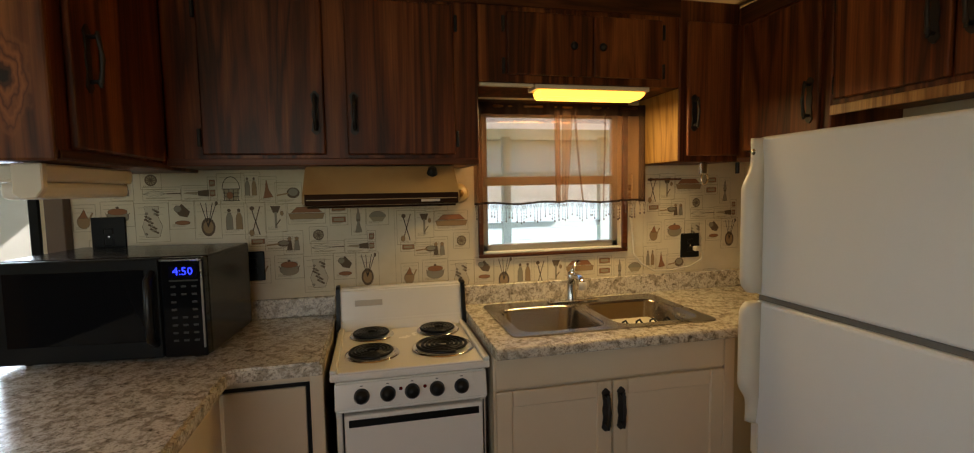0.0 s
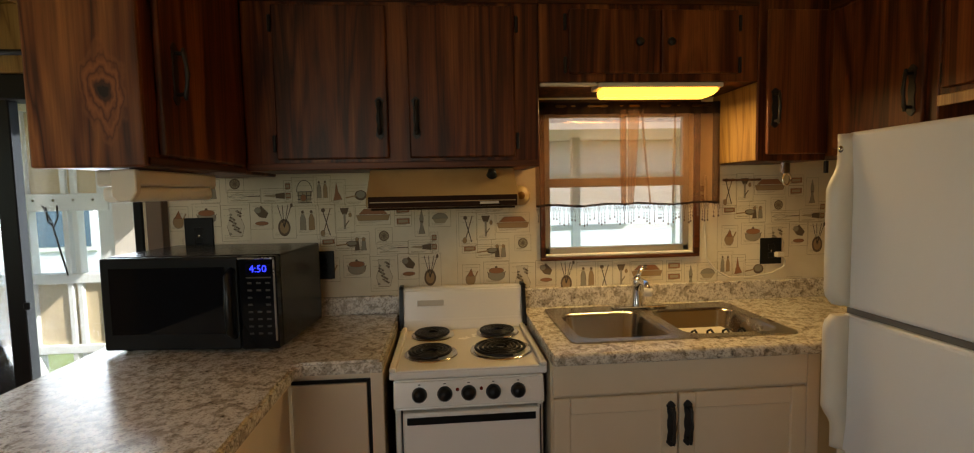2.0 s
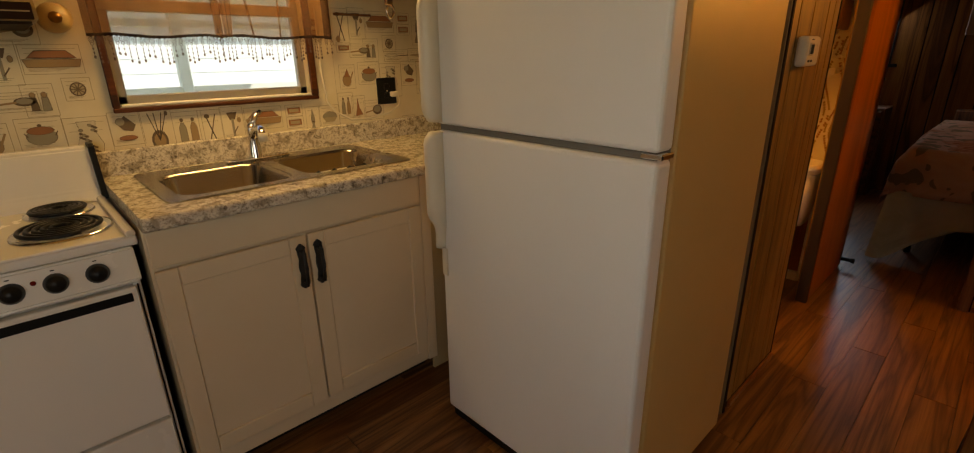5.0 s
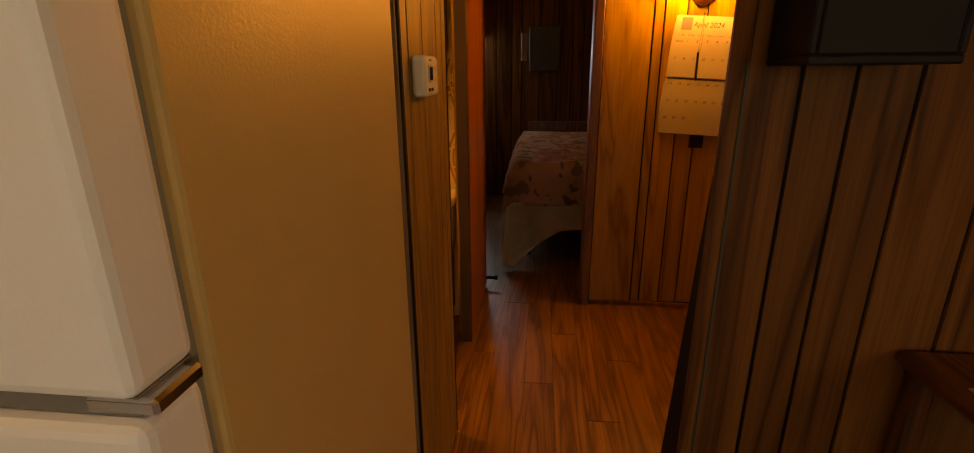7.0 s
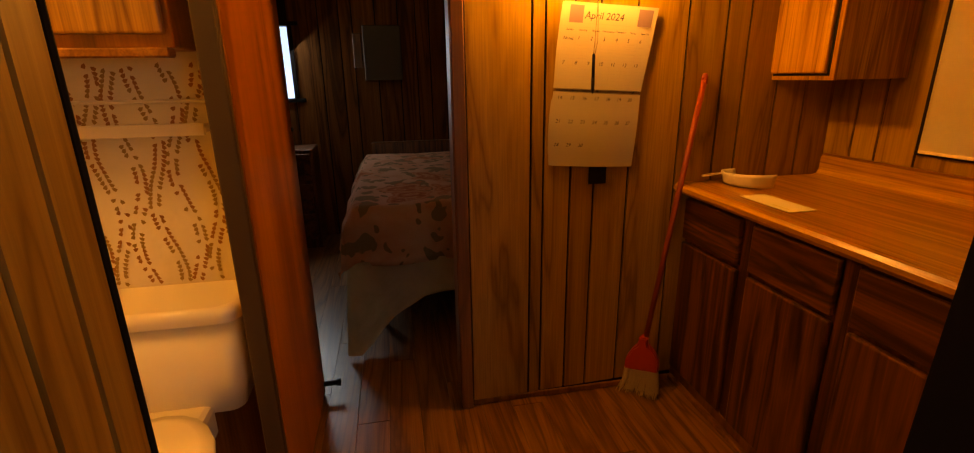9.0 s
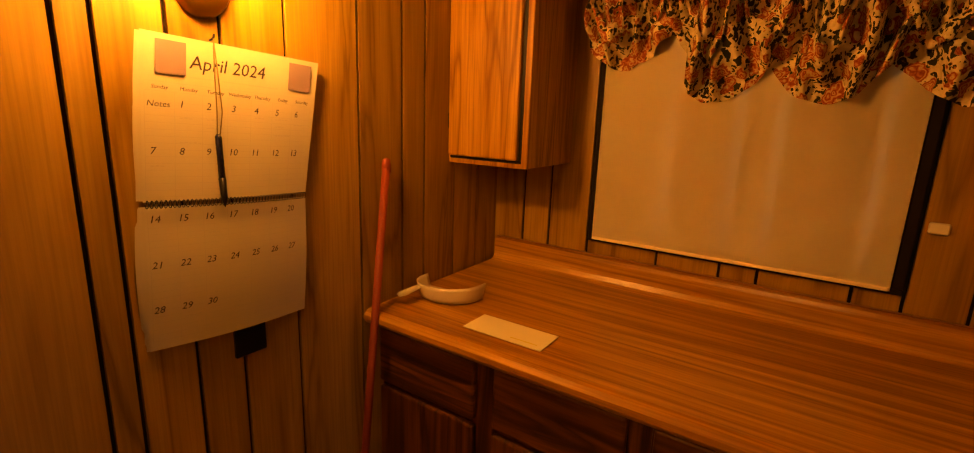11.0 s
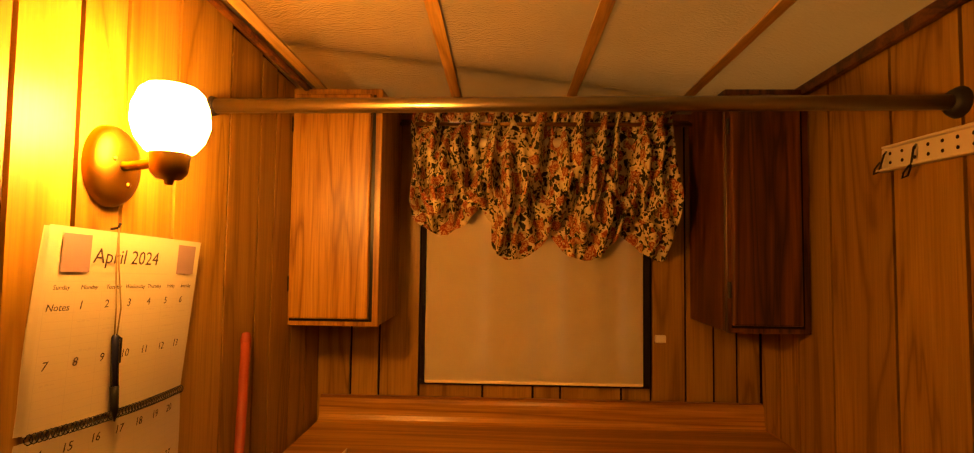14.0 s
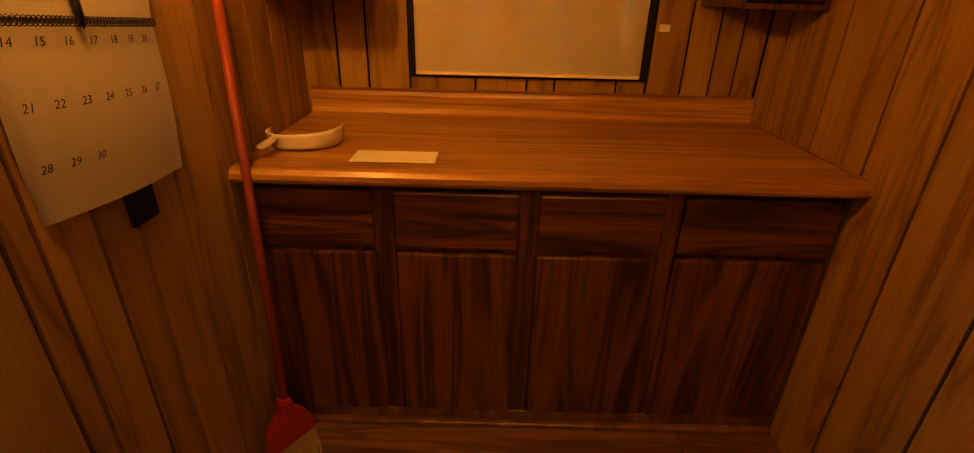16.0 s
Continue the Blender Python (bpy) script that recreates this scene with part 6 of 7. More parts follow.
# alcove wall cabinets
for cx0_, cx1_, lab, face in ((3.640, 3.935, "golden walnut wall cabinet with one door", 1), (2.303, 2.556, "wall cabinet beside the window, its shadow put in as dark walnut", -1)):
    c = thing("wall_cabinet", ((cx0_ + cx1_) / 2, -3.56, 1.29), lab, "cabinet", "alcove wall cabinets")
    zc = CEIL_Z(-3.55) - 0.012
    # Darker walnut puts the right cabinet's shadow into its colour.
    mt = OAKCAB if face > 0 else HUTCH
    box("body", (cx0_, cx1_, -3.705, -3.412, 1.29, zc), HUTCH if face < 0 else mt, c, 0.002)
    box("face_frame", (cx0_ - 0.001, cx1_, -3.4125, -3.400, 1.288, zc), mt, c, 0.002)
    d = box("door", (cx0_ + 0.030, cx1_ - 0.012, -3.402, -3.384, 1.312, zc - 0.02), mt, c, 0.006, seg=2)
    # Black strips stand in for the shade between door and frame.
    box("gap_shadow", (cx0_ + 0.019, cx0_ + 0.029, -3.4015, -3.3985, 1.303, zc - 0.02), BLACK, c)
    box("gap_shadow", (cx0_ + 0.029, cx1_ - 0.012, -3.4015, -3.3985, 1.303, 1.311), BLACK, c)
    for hz in (1.42, 1.93):
        box("hinge", (cx1_ - 0.010, cx1_ - 0.003, -3.405, -3.390, hz - 0.025, hz + 0.025), IRON, c, 0.002)

# window with blind
w2 = thing("window_2", (3.13, -3.77, 1.1), "window behind the roller blind", "window", "", "structure")
bm = bmesh.new()
for b in ((2.704, 3.553, -3.7105, -3.695, 1.034, 1.05), (2.69, 3.565, -3.7105, -3.695, 1.97, 1.995), (2.704, 2.730, -3.7105, -3.6955, 1.05, 1.97), (3.536, 3.553, -3.7105, -3.6955, 1.05, 1.97)):
    add_box(bm, *b, bev=0.003)
part("window_casing", bm, DARKTRIM, w2)
p2 = box("pane", (2.79, 3.47, -3.775, -3.77, 1.11, 1.87), CLEAR, w2)
bl = thing("roller_blind", (3.13, -3.69, 1.04), "cream roller blind pulled down over the window", "blind")
bm = bmesh.new()
add_sheet(bm, lambda u, v: (2.732 + 0.802 * u, -3.690 + 0.0035 * math.sin(u * 38) * (1 - v), 1.043 + 0.88 * v), 60, 4)
bmesh.ops.solidify(bm, geom=bm.faces[:], thickness=0.001)
part("cloth", bm, BLINDCLOTH, bl)
tube("roller", [(2.72, -3.68, 1.935), (3.545, -3.68, 1.935)], 0.018, IVORY, bl, 12)
box("hem_bar", (2.735, 3.531, -3.693, -3.683, 1.043, 1.055), BLINDCLOTH, bl, 0.002)
hookp = thing("wall_hook", (2.665, -3.705, 1.215), "small ivory plastic wall hook", "hook")
box("plate", (2.645, 2.685, -3.711, -3.700, 1.20, 1.228), IVORY, hookp, 0.003)

# valance
val = thing("valance", (3.1, -3.64, 1.5), "gathered black-and-rose floral balloon valance", "valance")
FLORAL = floral("rose_print_cotton", rgb("d9cba6"), rgb("ad6a56"), rgb("7a3630"), rgb("282a1a"), 0.052, rgb("bdae85"), 0.40)
VX0, VX1 = 2.635, 3.585


def val_f(u, v):
    x = VX1 + (VX0 - VX1) * u
    swag = (u * 3.55 + 0.1) % 1.0
    drop = 0.58 - 0.10 * (1 - math.sin(math.pi * min(max(swag, 0), 1))) - (0.09 if u < 0.30 else 0.0)
    puff = math.sin(math.pi * swag) * math.sin(math.pi * min(v * 1.05, 1)) ** 1.5
    fold = 0.026 * math.sin(u * 118 + 3 * math.sin(v * 4) + 2 * math.sin(u * 9)) * (1.0 - 0.5 * v) + 0.026 * math.sin(u * 61 + v * 8 + 2 * math.sin(u * 17)) + 0.018 * noise.noise((u * 40, v * 9, 2.0))
    gath = 0.030 * math.sin(swag * 2 * math.pi * 3 + v * 9) * v * v
    z = 2.075 - (0.03 + drop * (v - 0.06)) if v > 0.06 else 2.075 - 0.5 * v + 0.018 * math.sin(u * 120)
    z += 0.012 * noise.noise((u * 22, v * 6, 0.0)) * v
    y = -3.650 + 0.03 * (1 - abs(v - 0.14) * 6 if abs(v - 0.14) < 0.16 else 0) * -1 + fold + gath + 0.075 * puff
    if v > 0.86:
        y -= 0.05 * (v - 0.86) / 0.14
    return (x + 0.012 * math.sin(v * 9 + u * 30) * v, max(y, -3.684), z)


bm = bmesh.new()
add_sheet(bm, val_f, 340, 46)
part("cloth", bm, FLORAL, val)
for k, (u0, u1) in enumerate(((0.02, 0.16), (0.17, 0.31), (0.31, 0.44), (0.45, 0.60), (0.60, 0.73), (0.74, 0.97))):
    def tuck(s, t, u0=u0, u1=u1):
        u = u0 + (u1 - u0) * s
        b = val_f(u, 0.50 + 0.30 * math.sin(math.pi * s))
        return (b[0], b[1] + 0.020 + 0.012 * math.sin(t * math.pi), b[2] + 0.022 - 0.044 * t + 0.004 * math.sin(s * 40))
    bm = bmesh.new()
    add_sheet(bm, tuck, 24, 4)
    part("tuck", bm, FLORAL, val)
tube("rod", [(3.635, -3.655, 2.0), (2.565, -3.655, 2.0)], 0.008, BRASS, val, 8)

# broom
br = thing("broom", (3.82, -2.89, 0), "red broom leaning in the corner", "broom")
tube("stick", [(3.818, -2.885, 0.235), (3.895, -3.085, 1.300)], 0.0115, REDSTICK, br, 10)
lathe("stick_cap", [(0.0, 0.02), (0.010, 0.016), (0.013, 0.0), (0.0125, -0.02)], REDSTICK, br, Matrix.Translation((3.895, -3.085, 1.300)), 10)
BM = Matrix.Translation((3.818, -2.882, 0.0)) @ Matrix.Rotation(radians(52), 4, "Z")
bm = bmesh.new()
add_prism(bm, [(-0.070, 0.125), (0.070, 0.115), (0.066, 0.165), (0.042, 0.215), (0.020, 0.235), (0.018, 0.275), (-0.018, 0.275), (-0.020, 0.235), (-0.046, 0.215), (-0.068, 0.175)], -0.020, 0.020)
bmesh.ops.bevel(bm, geom=list(bm.edges), offset=0.006, segments=2, affect="EDGES")
bmesh.ops.transform(bm, matrix=BM, verts=bm.verts)
part("head", bm, REDPLASTIC, br)
bm = bmesh.new()
for k in range(240):
    a, b = random.uniform(-0.066, 0.066), random.uniform(-0.015, 0.015)
    add_tube(bm, [(a, b, 0.125), (a * 1.12, b * 1.6, 0.06), (a * 1.25 + random.uniform(-.006, .006) + 0.01, b * 2.2, 0.002 + random.uniform(0, 0.012))], [0.0016, 0.0015, 0.0009], 3, False)
bmesh.ops.transform(bm, matrix=BM, verts=bm.verts)
tagged(part("bristles", bm, BRISTLE, br, "straw-coloured splayed bristles"), kind="stuff")

# ---------------------------------------------------------------- bathroom
bathlamp = thing("ceiling_light", (3.0, -0.7, 2.12), "round warm bathroom ceiling light", "light")
lathe("shade", [(0.0, -0.06), (0.07, -0.05), (0.10, -0.02), (0.11, 0.03)], glowing("warm_shade", (1.0, 0.46, 0.10, 1), 46.0), bathlamp, Matrix.Translation((3.0, -0.7, CEIL_Z(-0.7) - 0.035)), 24)
bm = bmesh.new()
for stem in range(12):
    y0 = -1.44 + 0.065 * stem
    ph = stem * 1.7
    for k in range(50):
        z = 0.74 + 0.0125 * k
        yy = y0 + 0.022 * math.sin(z * 16 + ph)
        for s in (-1, 1):
            a = 0.7 * s + 0.3 * math.sin(k)
            ly, lz = yy + s * 0.012, z + (0.006 if s > 0 else 0)
            if random.random() < 0.25:
                continue
            w, h = 0.0048, 0.0105
            pts = [(3.6775, ly + math.cos(a) * p * w * 2 - math.sin(a) * q * h, lz + math.sin(a) * p * w * 2 + math.cos(a) * q * h) for p, q in ((-.5, -.4), (.5, -.4), (.55, .3), (0, 1), (-.55, .3))]
            f = bm.faces.new([bm.verts.new(p) for p in pts])
            f.material_index = (stem + k // 9) % 2
tagged(part("leaf_print", bm, [paint("leaf_brown", rgb("9a6a3c"), 0.8), paint("leaf_olive", rgb("9a7e48"), 0.8)], wall_bath_back, "printed trailing leaves"), kind="stuff")
# Lower wall is one dark brown sheet below the leaf print.
tagged(box("wainscot", (3.6766, 3.6785, -1.418, -0.56, 0.06, 0.70), DARKPANEL), "dark lower wall behind the toilet", "wall", "", "structure")
tagged(box("baseboard", (3.670, 3.6785, -1.418, -0.56, 0.0, 0.058), IVORY, None, 0.002), "white bathroom baseboard", "baseboard", "", "structure")
tol = thing("toilet", (3.3, -1.24, 0), "white porcelain toilet with a square tank", "toilet")
TY0, TY1 = -1.452, -1.03
bm = bmesh.new()
add_loft(bm, [round_rect(3.50, 3.665, TY0 + 0.03, TY1 - 0.03, 0.04, 0.385), round_rect(3.485, 3.668, TY0 + 0.012, TY1 - 0.012, 0.045, 0.48), round_rect(3.475, 3.67, TY0, TY1, 0.045, 0.682)], True)
bm.faces.new(list(bm.verts)[:24])
bmesh.ops.recalc_face_normals(bm, faces=bm.faces)
part("tank", bm, PORCELAIN, tol)
bm = bmesh.new()
add_loft(bm, [round_rect(3.465, 3.675, TY0 - 0.006, TY1 + 0.006, 0.05, 0.684), round_rect(3.460, 3.676, TY0 - 0.010, TY1 + 0.010, 0.05, 0.702), round_rect(3.462, 3.676, TY0 - 0.008, TY1 + 0.008, 0.05, 0.722), round_rect(3.475, 3.67, TY0 + 0.01, TY1 - 0.01, 0.05, 0.731)], True)
part("lid", bm, PORCELAIN, tol)
bm = bmesh.new()
yc = (TY0 + TY1) / 2


def oval(cx, rx, ry, z, n=24):
    return [(cx + rx * math.cos(2 * math.pi * k / n), yc + ry * math.sin(2 * math.pi * k / n), z) for k in range(n)]


add_loft(bm, [oval(3.26, 0.17, 0.11, 0.0), oval(3.27, 0.16, 0.10, 0.12), oval(3.24, 0.20, 0.14, 0.28), oval(3.22, 0.235, 0.175, 0.38), oval(3.22, 0.235, 0.175, 0.40)], True)
part("bowl", bm, PORCELAIN, tol)
bm = bmesh.new()
add_loft(bm, [oval(3.215, 0.235, 0.178, 0.401), oval(3.215, 0.24, 0.182, 0.413), oval(3.215, 0.235, 0.178, 0.428), oval(3.215, 0.20, 0.15, 0.436)], True)
part("seat", bm, PORCELAIN, tol)
box("tank_bolster", (3.40, 3.52, yc - 0.10, yc + 0.10, 0.30, 0.413), PORCELAIN, tol, 0.02, seg=2)
bc = thing("bath_cabinet", (3.58, -1.1, 1.40), "orange-varnished bathroom cabinet above the toilet", "cabinet")
box("body", (3.50, 3.678, -1.418, -0.62, 1.395, 1.95), DOORWOOD, bc, 0.003)
for y0, y1 in ((-1.405, -1.03), (-1.02, -0.64)):
    box("door", (3.480, 3.4995, y0, y1, 1.425, 1.93), OAKCAB, bc, 0.006, seg=2)
box("ledge", (3.46, 3.50, -1.418, -0.62, 1.372, 1.394), BUTCHER_Y, bc, 0.004)
sh = thing("wall_shelf", (3.62, -1.1, 1.2), "narrow white wall shelf with towel ledge", "shelf")
box("board", (3.60, 3.678, -1.418, -0.55, 1.185, 1.205), IVORY, sh, 0.004)
box("lip", (3.595, 3.60, -1.418, -0.55, 1.178, 1.212), IVORY, sh, 0.002)
box("upper_ledge", (3.64, 3.678, -1.418, -0.55, 1.262, 1.272), IVORY, sh, 0.003)

# ---------------------------------------------------------------- bedroom
wall_bed_north = structure("wall_bedroom_north", (4.22, 7.1, -0.62, -0.55, -0.01, TOP), DARKPANEL, "dark panelled bedroom wall")
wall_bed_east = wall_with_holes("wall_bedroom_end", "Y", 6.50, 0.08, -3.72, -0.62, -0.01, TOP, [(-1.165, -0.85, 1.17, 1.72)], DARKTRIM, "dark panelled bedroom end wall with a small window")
panel_wall(wall_bed_east, "Y", 6.499, -1, (-1.17, -1.40, -1.56, -1.66, -1.84, -2.02, -2.16, -2.27, -2.40, -2.62, -2.80, -3.0, -3.2, -3.45, -3.70), 0.0, TOPF, DARKPANEL, 0.010, 0.005)
panel_wall(wall_bed_east, "Y", 6.499, -1, (-1.17, -1.04, -0.85, -0.625), 0.0, lambda y: 1.165, DARKPANEL, 0.010, 0.005)
w3 = thing("window_3", (6.54, -1.03, 1.17), "small bright bedroom window", "window", "", "structure")
bm = bmesh.new()
for b in ((6.478, 6.50, -1.25, -0.82, 1.14, 1.17), (6.478, 6.50, -1.25, -0.82, 1.72, 1.75), (6.478, 6.50, -1.20, -1.165, 1.17, 1.72), (6.478, 6.50, -0.85, -0.82, 1.17, 1.72)):
    add_box(bm, *b, bev=0.003)
part("window_frame", bm, DARKTRIM, w3)
p3 = box("pane", (6.53, 6.535, -1.165, -0.85, 1.17, 1.72), CLEAR, w3)
p3.visible_shadow = False
tagged(box("backdrop", (6.60, 6.61, -1.5, -0.6, 0.9, 2.0), glowing("pale_daylight_backdrop", (0.36, 0.62, 1.0, 1), 0.8)), "pale blue daylight outside the window", "backdrop", "", "structure")
dk = thing("bedroom_desk", (6.3, -1.05, 0), "dark wooden chest under the bedroom window", "chest")
box("body", (6.15, 6.48, -1.30, -0.66, 0.0, 0.80), HUTCH, dk, 0.006)
for z in (0.08, 0.32, 0.56):
    box("drawer_front", (6.13, 6.149, -1.28, -0.68, z, z + 0.21), HUTCH_H, dk, 0.005)
pb = thing("wall_panel_box", (6.47, -1.88, 1.32), "dark brown metal breaker panel on the wall", "panel box")
box("cover", (6.44, 6.488, -2.035, -1.735, 1.30, 1.72), paint("brown_metal", rgb("3c3026"), 0.5), pb, 0.004)
box("side_plate", (6.455, 6.488, -1.722, -1.655, 1.40, 1.66), TRIM, pb, 0.003, "tan wooden plate")
hb_ = thing("headboard", (6.46, -2.5, 0.5), "low dark wooden headboard", "headboard")
box("board", (6.42, 6.485, -3.25, -1.74, 0.30, 0.80), HUTCH, hb_, 0.01)

bed = thing("bed", (5.4, -2.5, 0), "bed with pink floral spread and pale sheet", "bed")
BX0, BX1, BY0, BY1 = 4.58, 6.40, -3.2, -1.70
SPREAD = floral("rose_print_spread", rgb("d3a88c"), rgb("c08058"), rgb("a4613c"), rgb("907a5a"), 0.34, rgb("cb9777"), 0.32)
box("frame", (BX0 + 0.05, BX1, BY0 + 0.05, BY1 - 0.05, 0.26, 0.34), DARKSTEEL, bed, 0.005)
for lx in (BX0 + 0.12, BX1 - 0.1):
    for ly in (BY0 + 0.1, BY1 - 0.1):
        lathe("leg", [(0.02, 0.0), (0.02, 0.27)], DARKSTEEL, bed, Matrix.Translation((lx, ly, 0)), 10, cap=True)
box("mattress", (BX0 + 0.03, BX1, BY0 + 0.03, BY1 - 0.03, 0.341, 0.66), SHEET, bed, 0.04, seg=3)


bm = bmesh.new()


def spread_f(u, v):
    # u from foot to head, v from the far side over the top to the near side
    s = -0.30 + 2.05 * u
    t = -0.36 + 2.10 * v
    L, Wd = BX1 - BX0, BY1 - BY0
    dx = max(0.0, -s)
    if t < 0:
        dy, yy = -t, BY0
    elif t > Wd:
        dy, yy = t - Wd, BY1
    else:
        dy, yy = 0.0, BY0 + t
    xx = BX0 + max(0.0, min(s, L))
    drop = max(dx, dy) + 0.35 * min(dx, dy)
    rnd = 0.035
    z = 0.72 - max(0.0, drop - rnd * 0.3) - 0.012 * math.cos(s * 3) + 0.010 * noise.noise((s * 5, t * 5, 0))
    fl = 0.05 * min(1, drop / 0.1) + 0.10 * drop
    wave = 0.025 * math.sin((t if dx > dy else s) * 16) * min(1, drop / 0.25)
    if dx > 0:
        xx -= fl * min(1, dx / 0.05) + (wave if dx > dy else 0)
    if t > Wd:
        yy += fl * min(1, dy / 0.05) + (wave if dy >= dx else 0)
    elif t < 0:
        yy -= fl * min(1, dy / 0.05)
    return (xx, yy, max(z, 0.30))


add_sheet(bm, spread_f, 60, 64)
bmesh.ops.solidify(bm, geom=bm.faces[:], thickness=0.006)
part("bedspread", bm, SPREAD, bed, "pink bedspread printed with roses", smooth=True)
bm = bmesh.new()


def sheet_f(u, v):
    yy = BY1 + 0.055 - (BY1 - BY0 + 0.06) * u
    hang = 0.02 if u < 0.07 else min(0.26, 0.02 + 0.9 * (u - 0.07) ** 0.75)
    z = 0.44 + (hang - 0.44) * v
    return (BX0 - 0.055 - 0.05 * v - 0.018 * math.sin(u * 34) * v + (-0.06 * v if u < 0.09 else 0) - (0.05 * v if u < 0.06 else 0), yy + (0.02 * v if u < 0.1 else 0), z)


add_sheet(bm, sheet_f, 50, 10)
bmesh.ops.solidify(bm, geom=bm.faces[:], thickness=0.004)
part("sheet", bm, fabric("pale_sheet", rgb("c4b69c"), rgb("b3a48a"), 4), bed, "pale wrinkled sheet hanging to the floor", smooth=True)
box("box_spring", (BX0 + 0.06, BX1, BY0 + 0.06, BY1 - 0.06, 0.342 - 0.10, 0.335), fabric("grey_green_ticking", rgb("7d7d6b"), rgb("6b6b5b"), 5), bed, 0.02)

# ---------------------------------------------------------------- living-room side of the partition
ws = thing("wall_shelf_box", (2.15, -2.4, 1.31), "dark wooden box shelf fixed on the partition", "shelf")
NEARBLACK = paint("near_black_wood", rgb("1c1613"), 0.6)
NEARBLACK.node_tree.nodes["Principled BSDF"].inputs["Specular IOR Level"].default_value = 0.15
box("bottom", (2.06, 2.210, -2.50, -2.275, 1.315, 1.3295), NEARBLACK, ws, 0.003)
for y0, y1 in ((-2.50, -2.488), (-2.287, -2.275)):
    box("side", (2.06, 2.210, y0, y1, 1.33, 1.75), NEARBLACK, ws, 0.003)
box("front", (2.06, 2.075, -2.487, -2.288, 1.33, 1.75), NEARBLACK, ws, 0.003)
tb = thing("side_table", (1.95, -2.85, 0), "brown wooden side table against the partition", "table")
box("tabletop", (1.74, 2.205, -3.30, -2.62, 0.72, 0.745), HUTCH_H, tb, 0.006)
for lx in (1.77, 2.17):
    for ly in (-3.26, -2.66):
        box("leg", (lx - 0.02, lx + 0.02, ly - 0.02, ly + 0.02, 0, 0.719), HUTCH, tb, 0.003)
pp = thing("paper_sheet", (1.95, -2.72, 0.747), "white sheet of paper on the side table", "paper")
box("sheet", (1.86, 2.07, -2.80, -2.66, 0.7465, 0.748), SHEET, pp)

# ---------------------------------------------------------------- wallpaper print
PRINT = [paint("print_brown", rgb("6b5a45"), 0.8), paint("print_tan", rgb("a08560"), 0.8), paint("print_grey", rgb("948c78"), 0.8),
         paint("print_rust", rgb("9a6a48"), 0.8), paint("print_line", rgb("a89a7c"), 0.8), paint("print_dark", rgb("463c30"), 0.8), paint("print_pale", rgb("cdc2a8"), 0.8)]
bm = bmesh.new()
LAYER = [0]


def pr_face(pts, mat):
    LAYER[0] += 1
    f = bm.faces.new([bm.verts.new((x, -0.0010 - 0.00006 * LAYER[0], z)) for x, z in pts])
    f.material_index = mat


def pr_poly(pts, mat):
    """A printed patch with a thin drawn outline."""
    pr_face(pts, mat)
    if mat in (1, 2, 3, 6):
        for (x0, z0), (x1, z1) in zip(pts, pts[1:] + pts[:1]):
            d = Vector((x1 - x0, z1 - z0))
            if d.length > 1e-5:
                d = d.normalized() * 0.0007
                LAYER[0] -= 1
                pr_face([(x0 - d.y, z0 + d.x), (x1 - d.y, z1 + d.x), (x1 + d.y, z1 - d.x), (x0 + d.y, z0 - d.x)], 0)
        LAYER[0] += 1


def pr_ell(cx, cz, rx, rz, mat, n=14, a0=0.0, a1=360.0):
    pr_poly([(cx + rx * math.cos(radians(a0 + (a1 - a0) * k / n)), cz + rz * math.sin(radians(a0 + (a1 - a0) * k / n))) for k in range(n + (0 if a1 - a0 >= 360 else 1))], mat)


def pr_line(x0, z0, x1, z1, w, mat):
    d = Vector((x1 - x0, z1 - z0)).normalized() * w * 0.5
    pr_face([(x0 - d.y, z0 + d.x), (x1 - d.y, z1 + d.x), (x1 + d.y, z1 - d.x), (x0 + d.y, z0 - d.x)], mat)


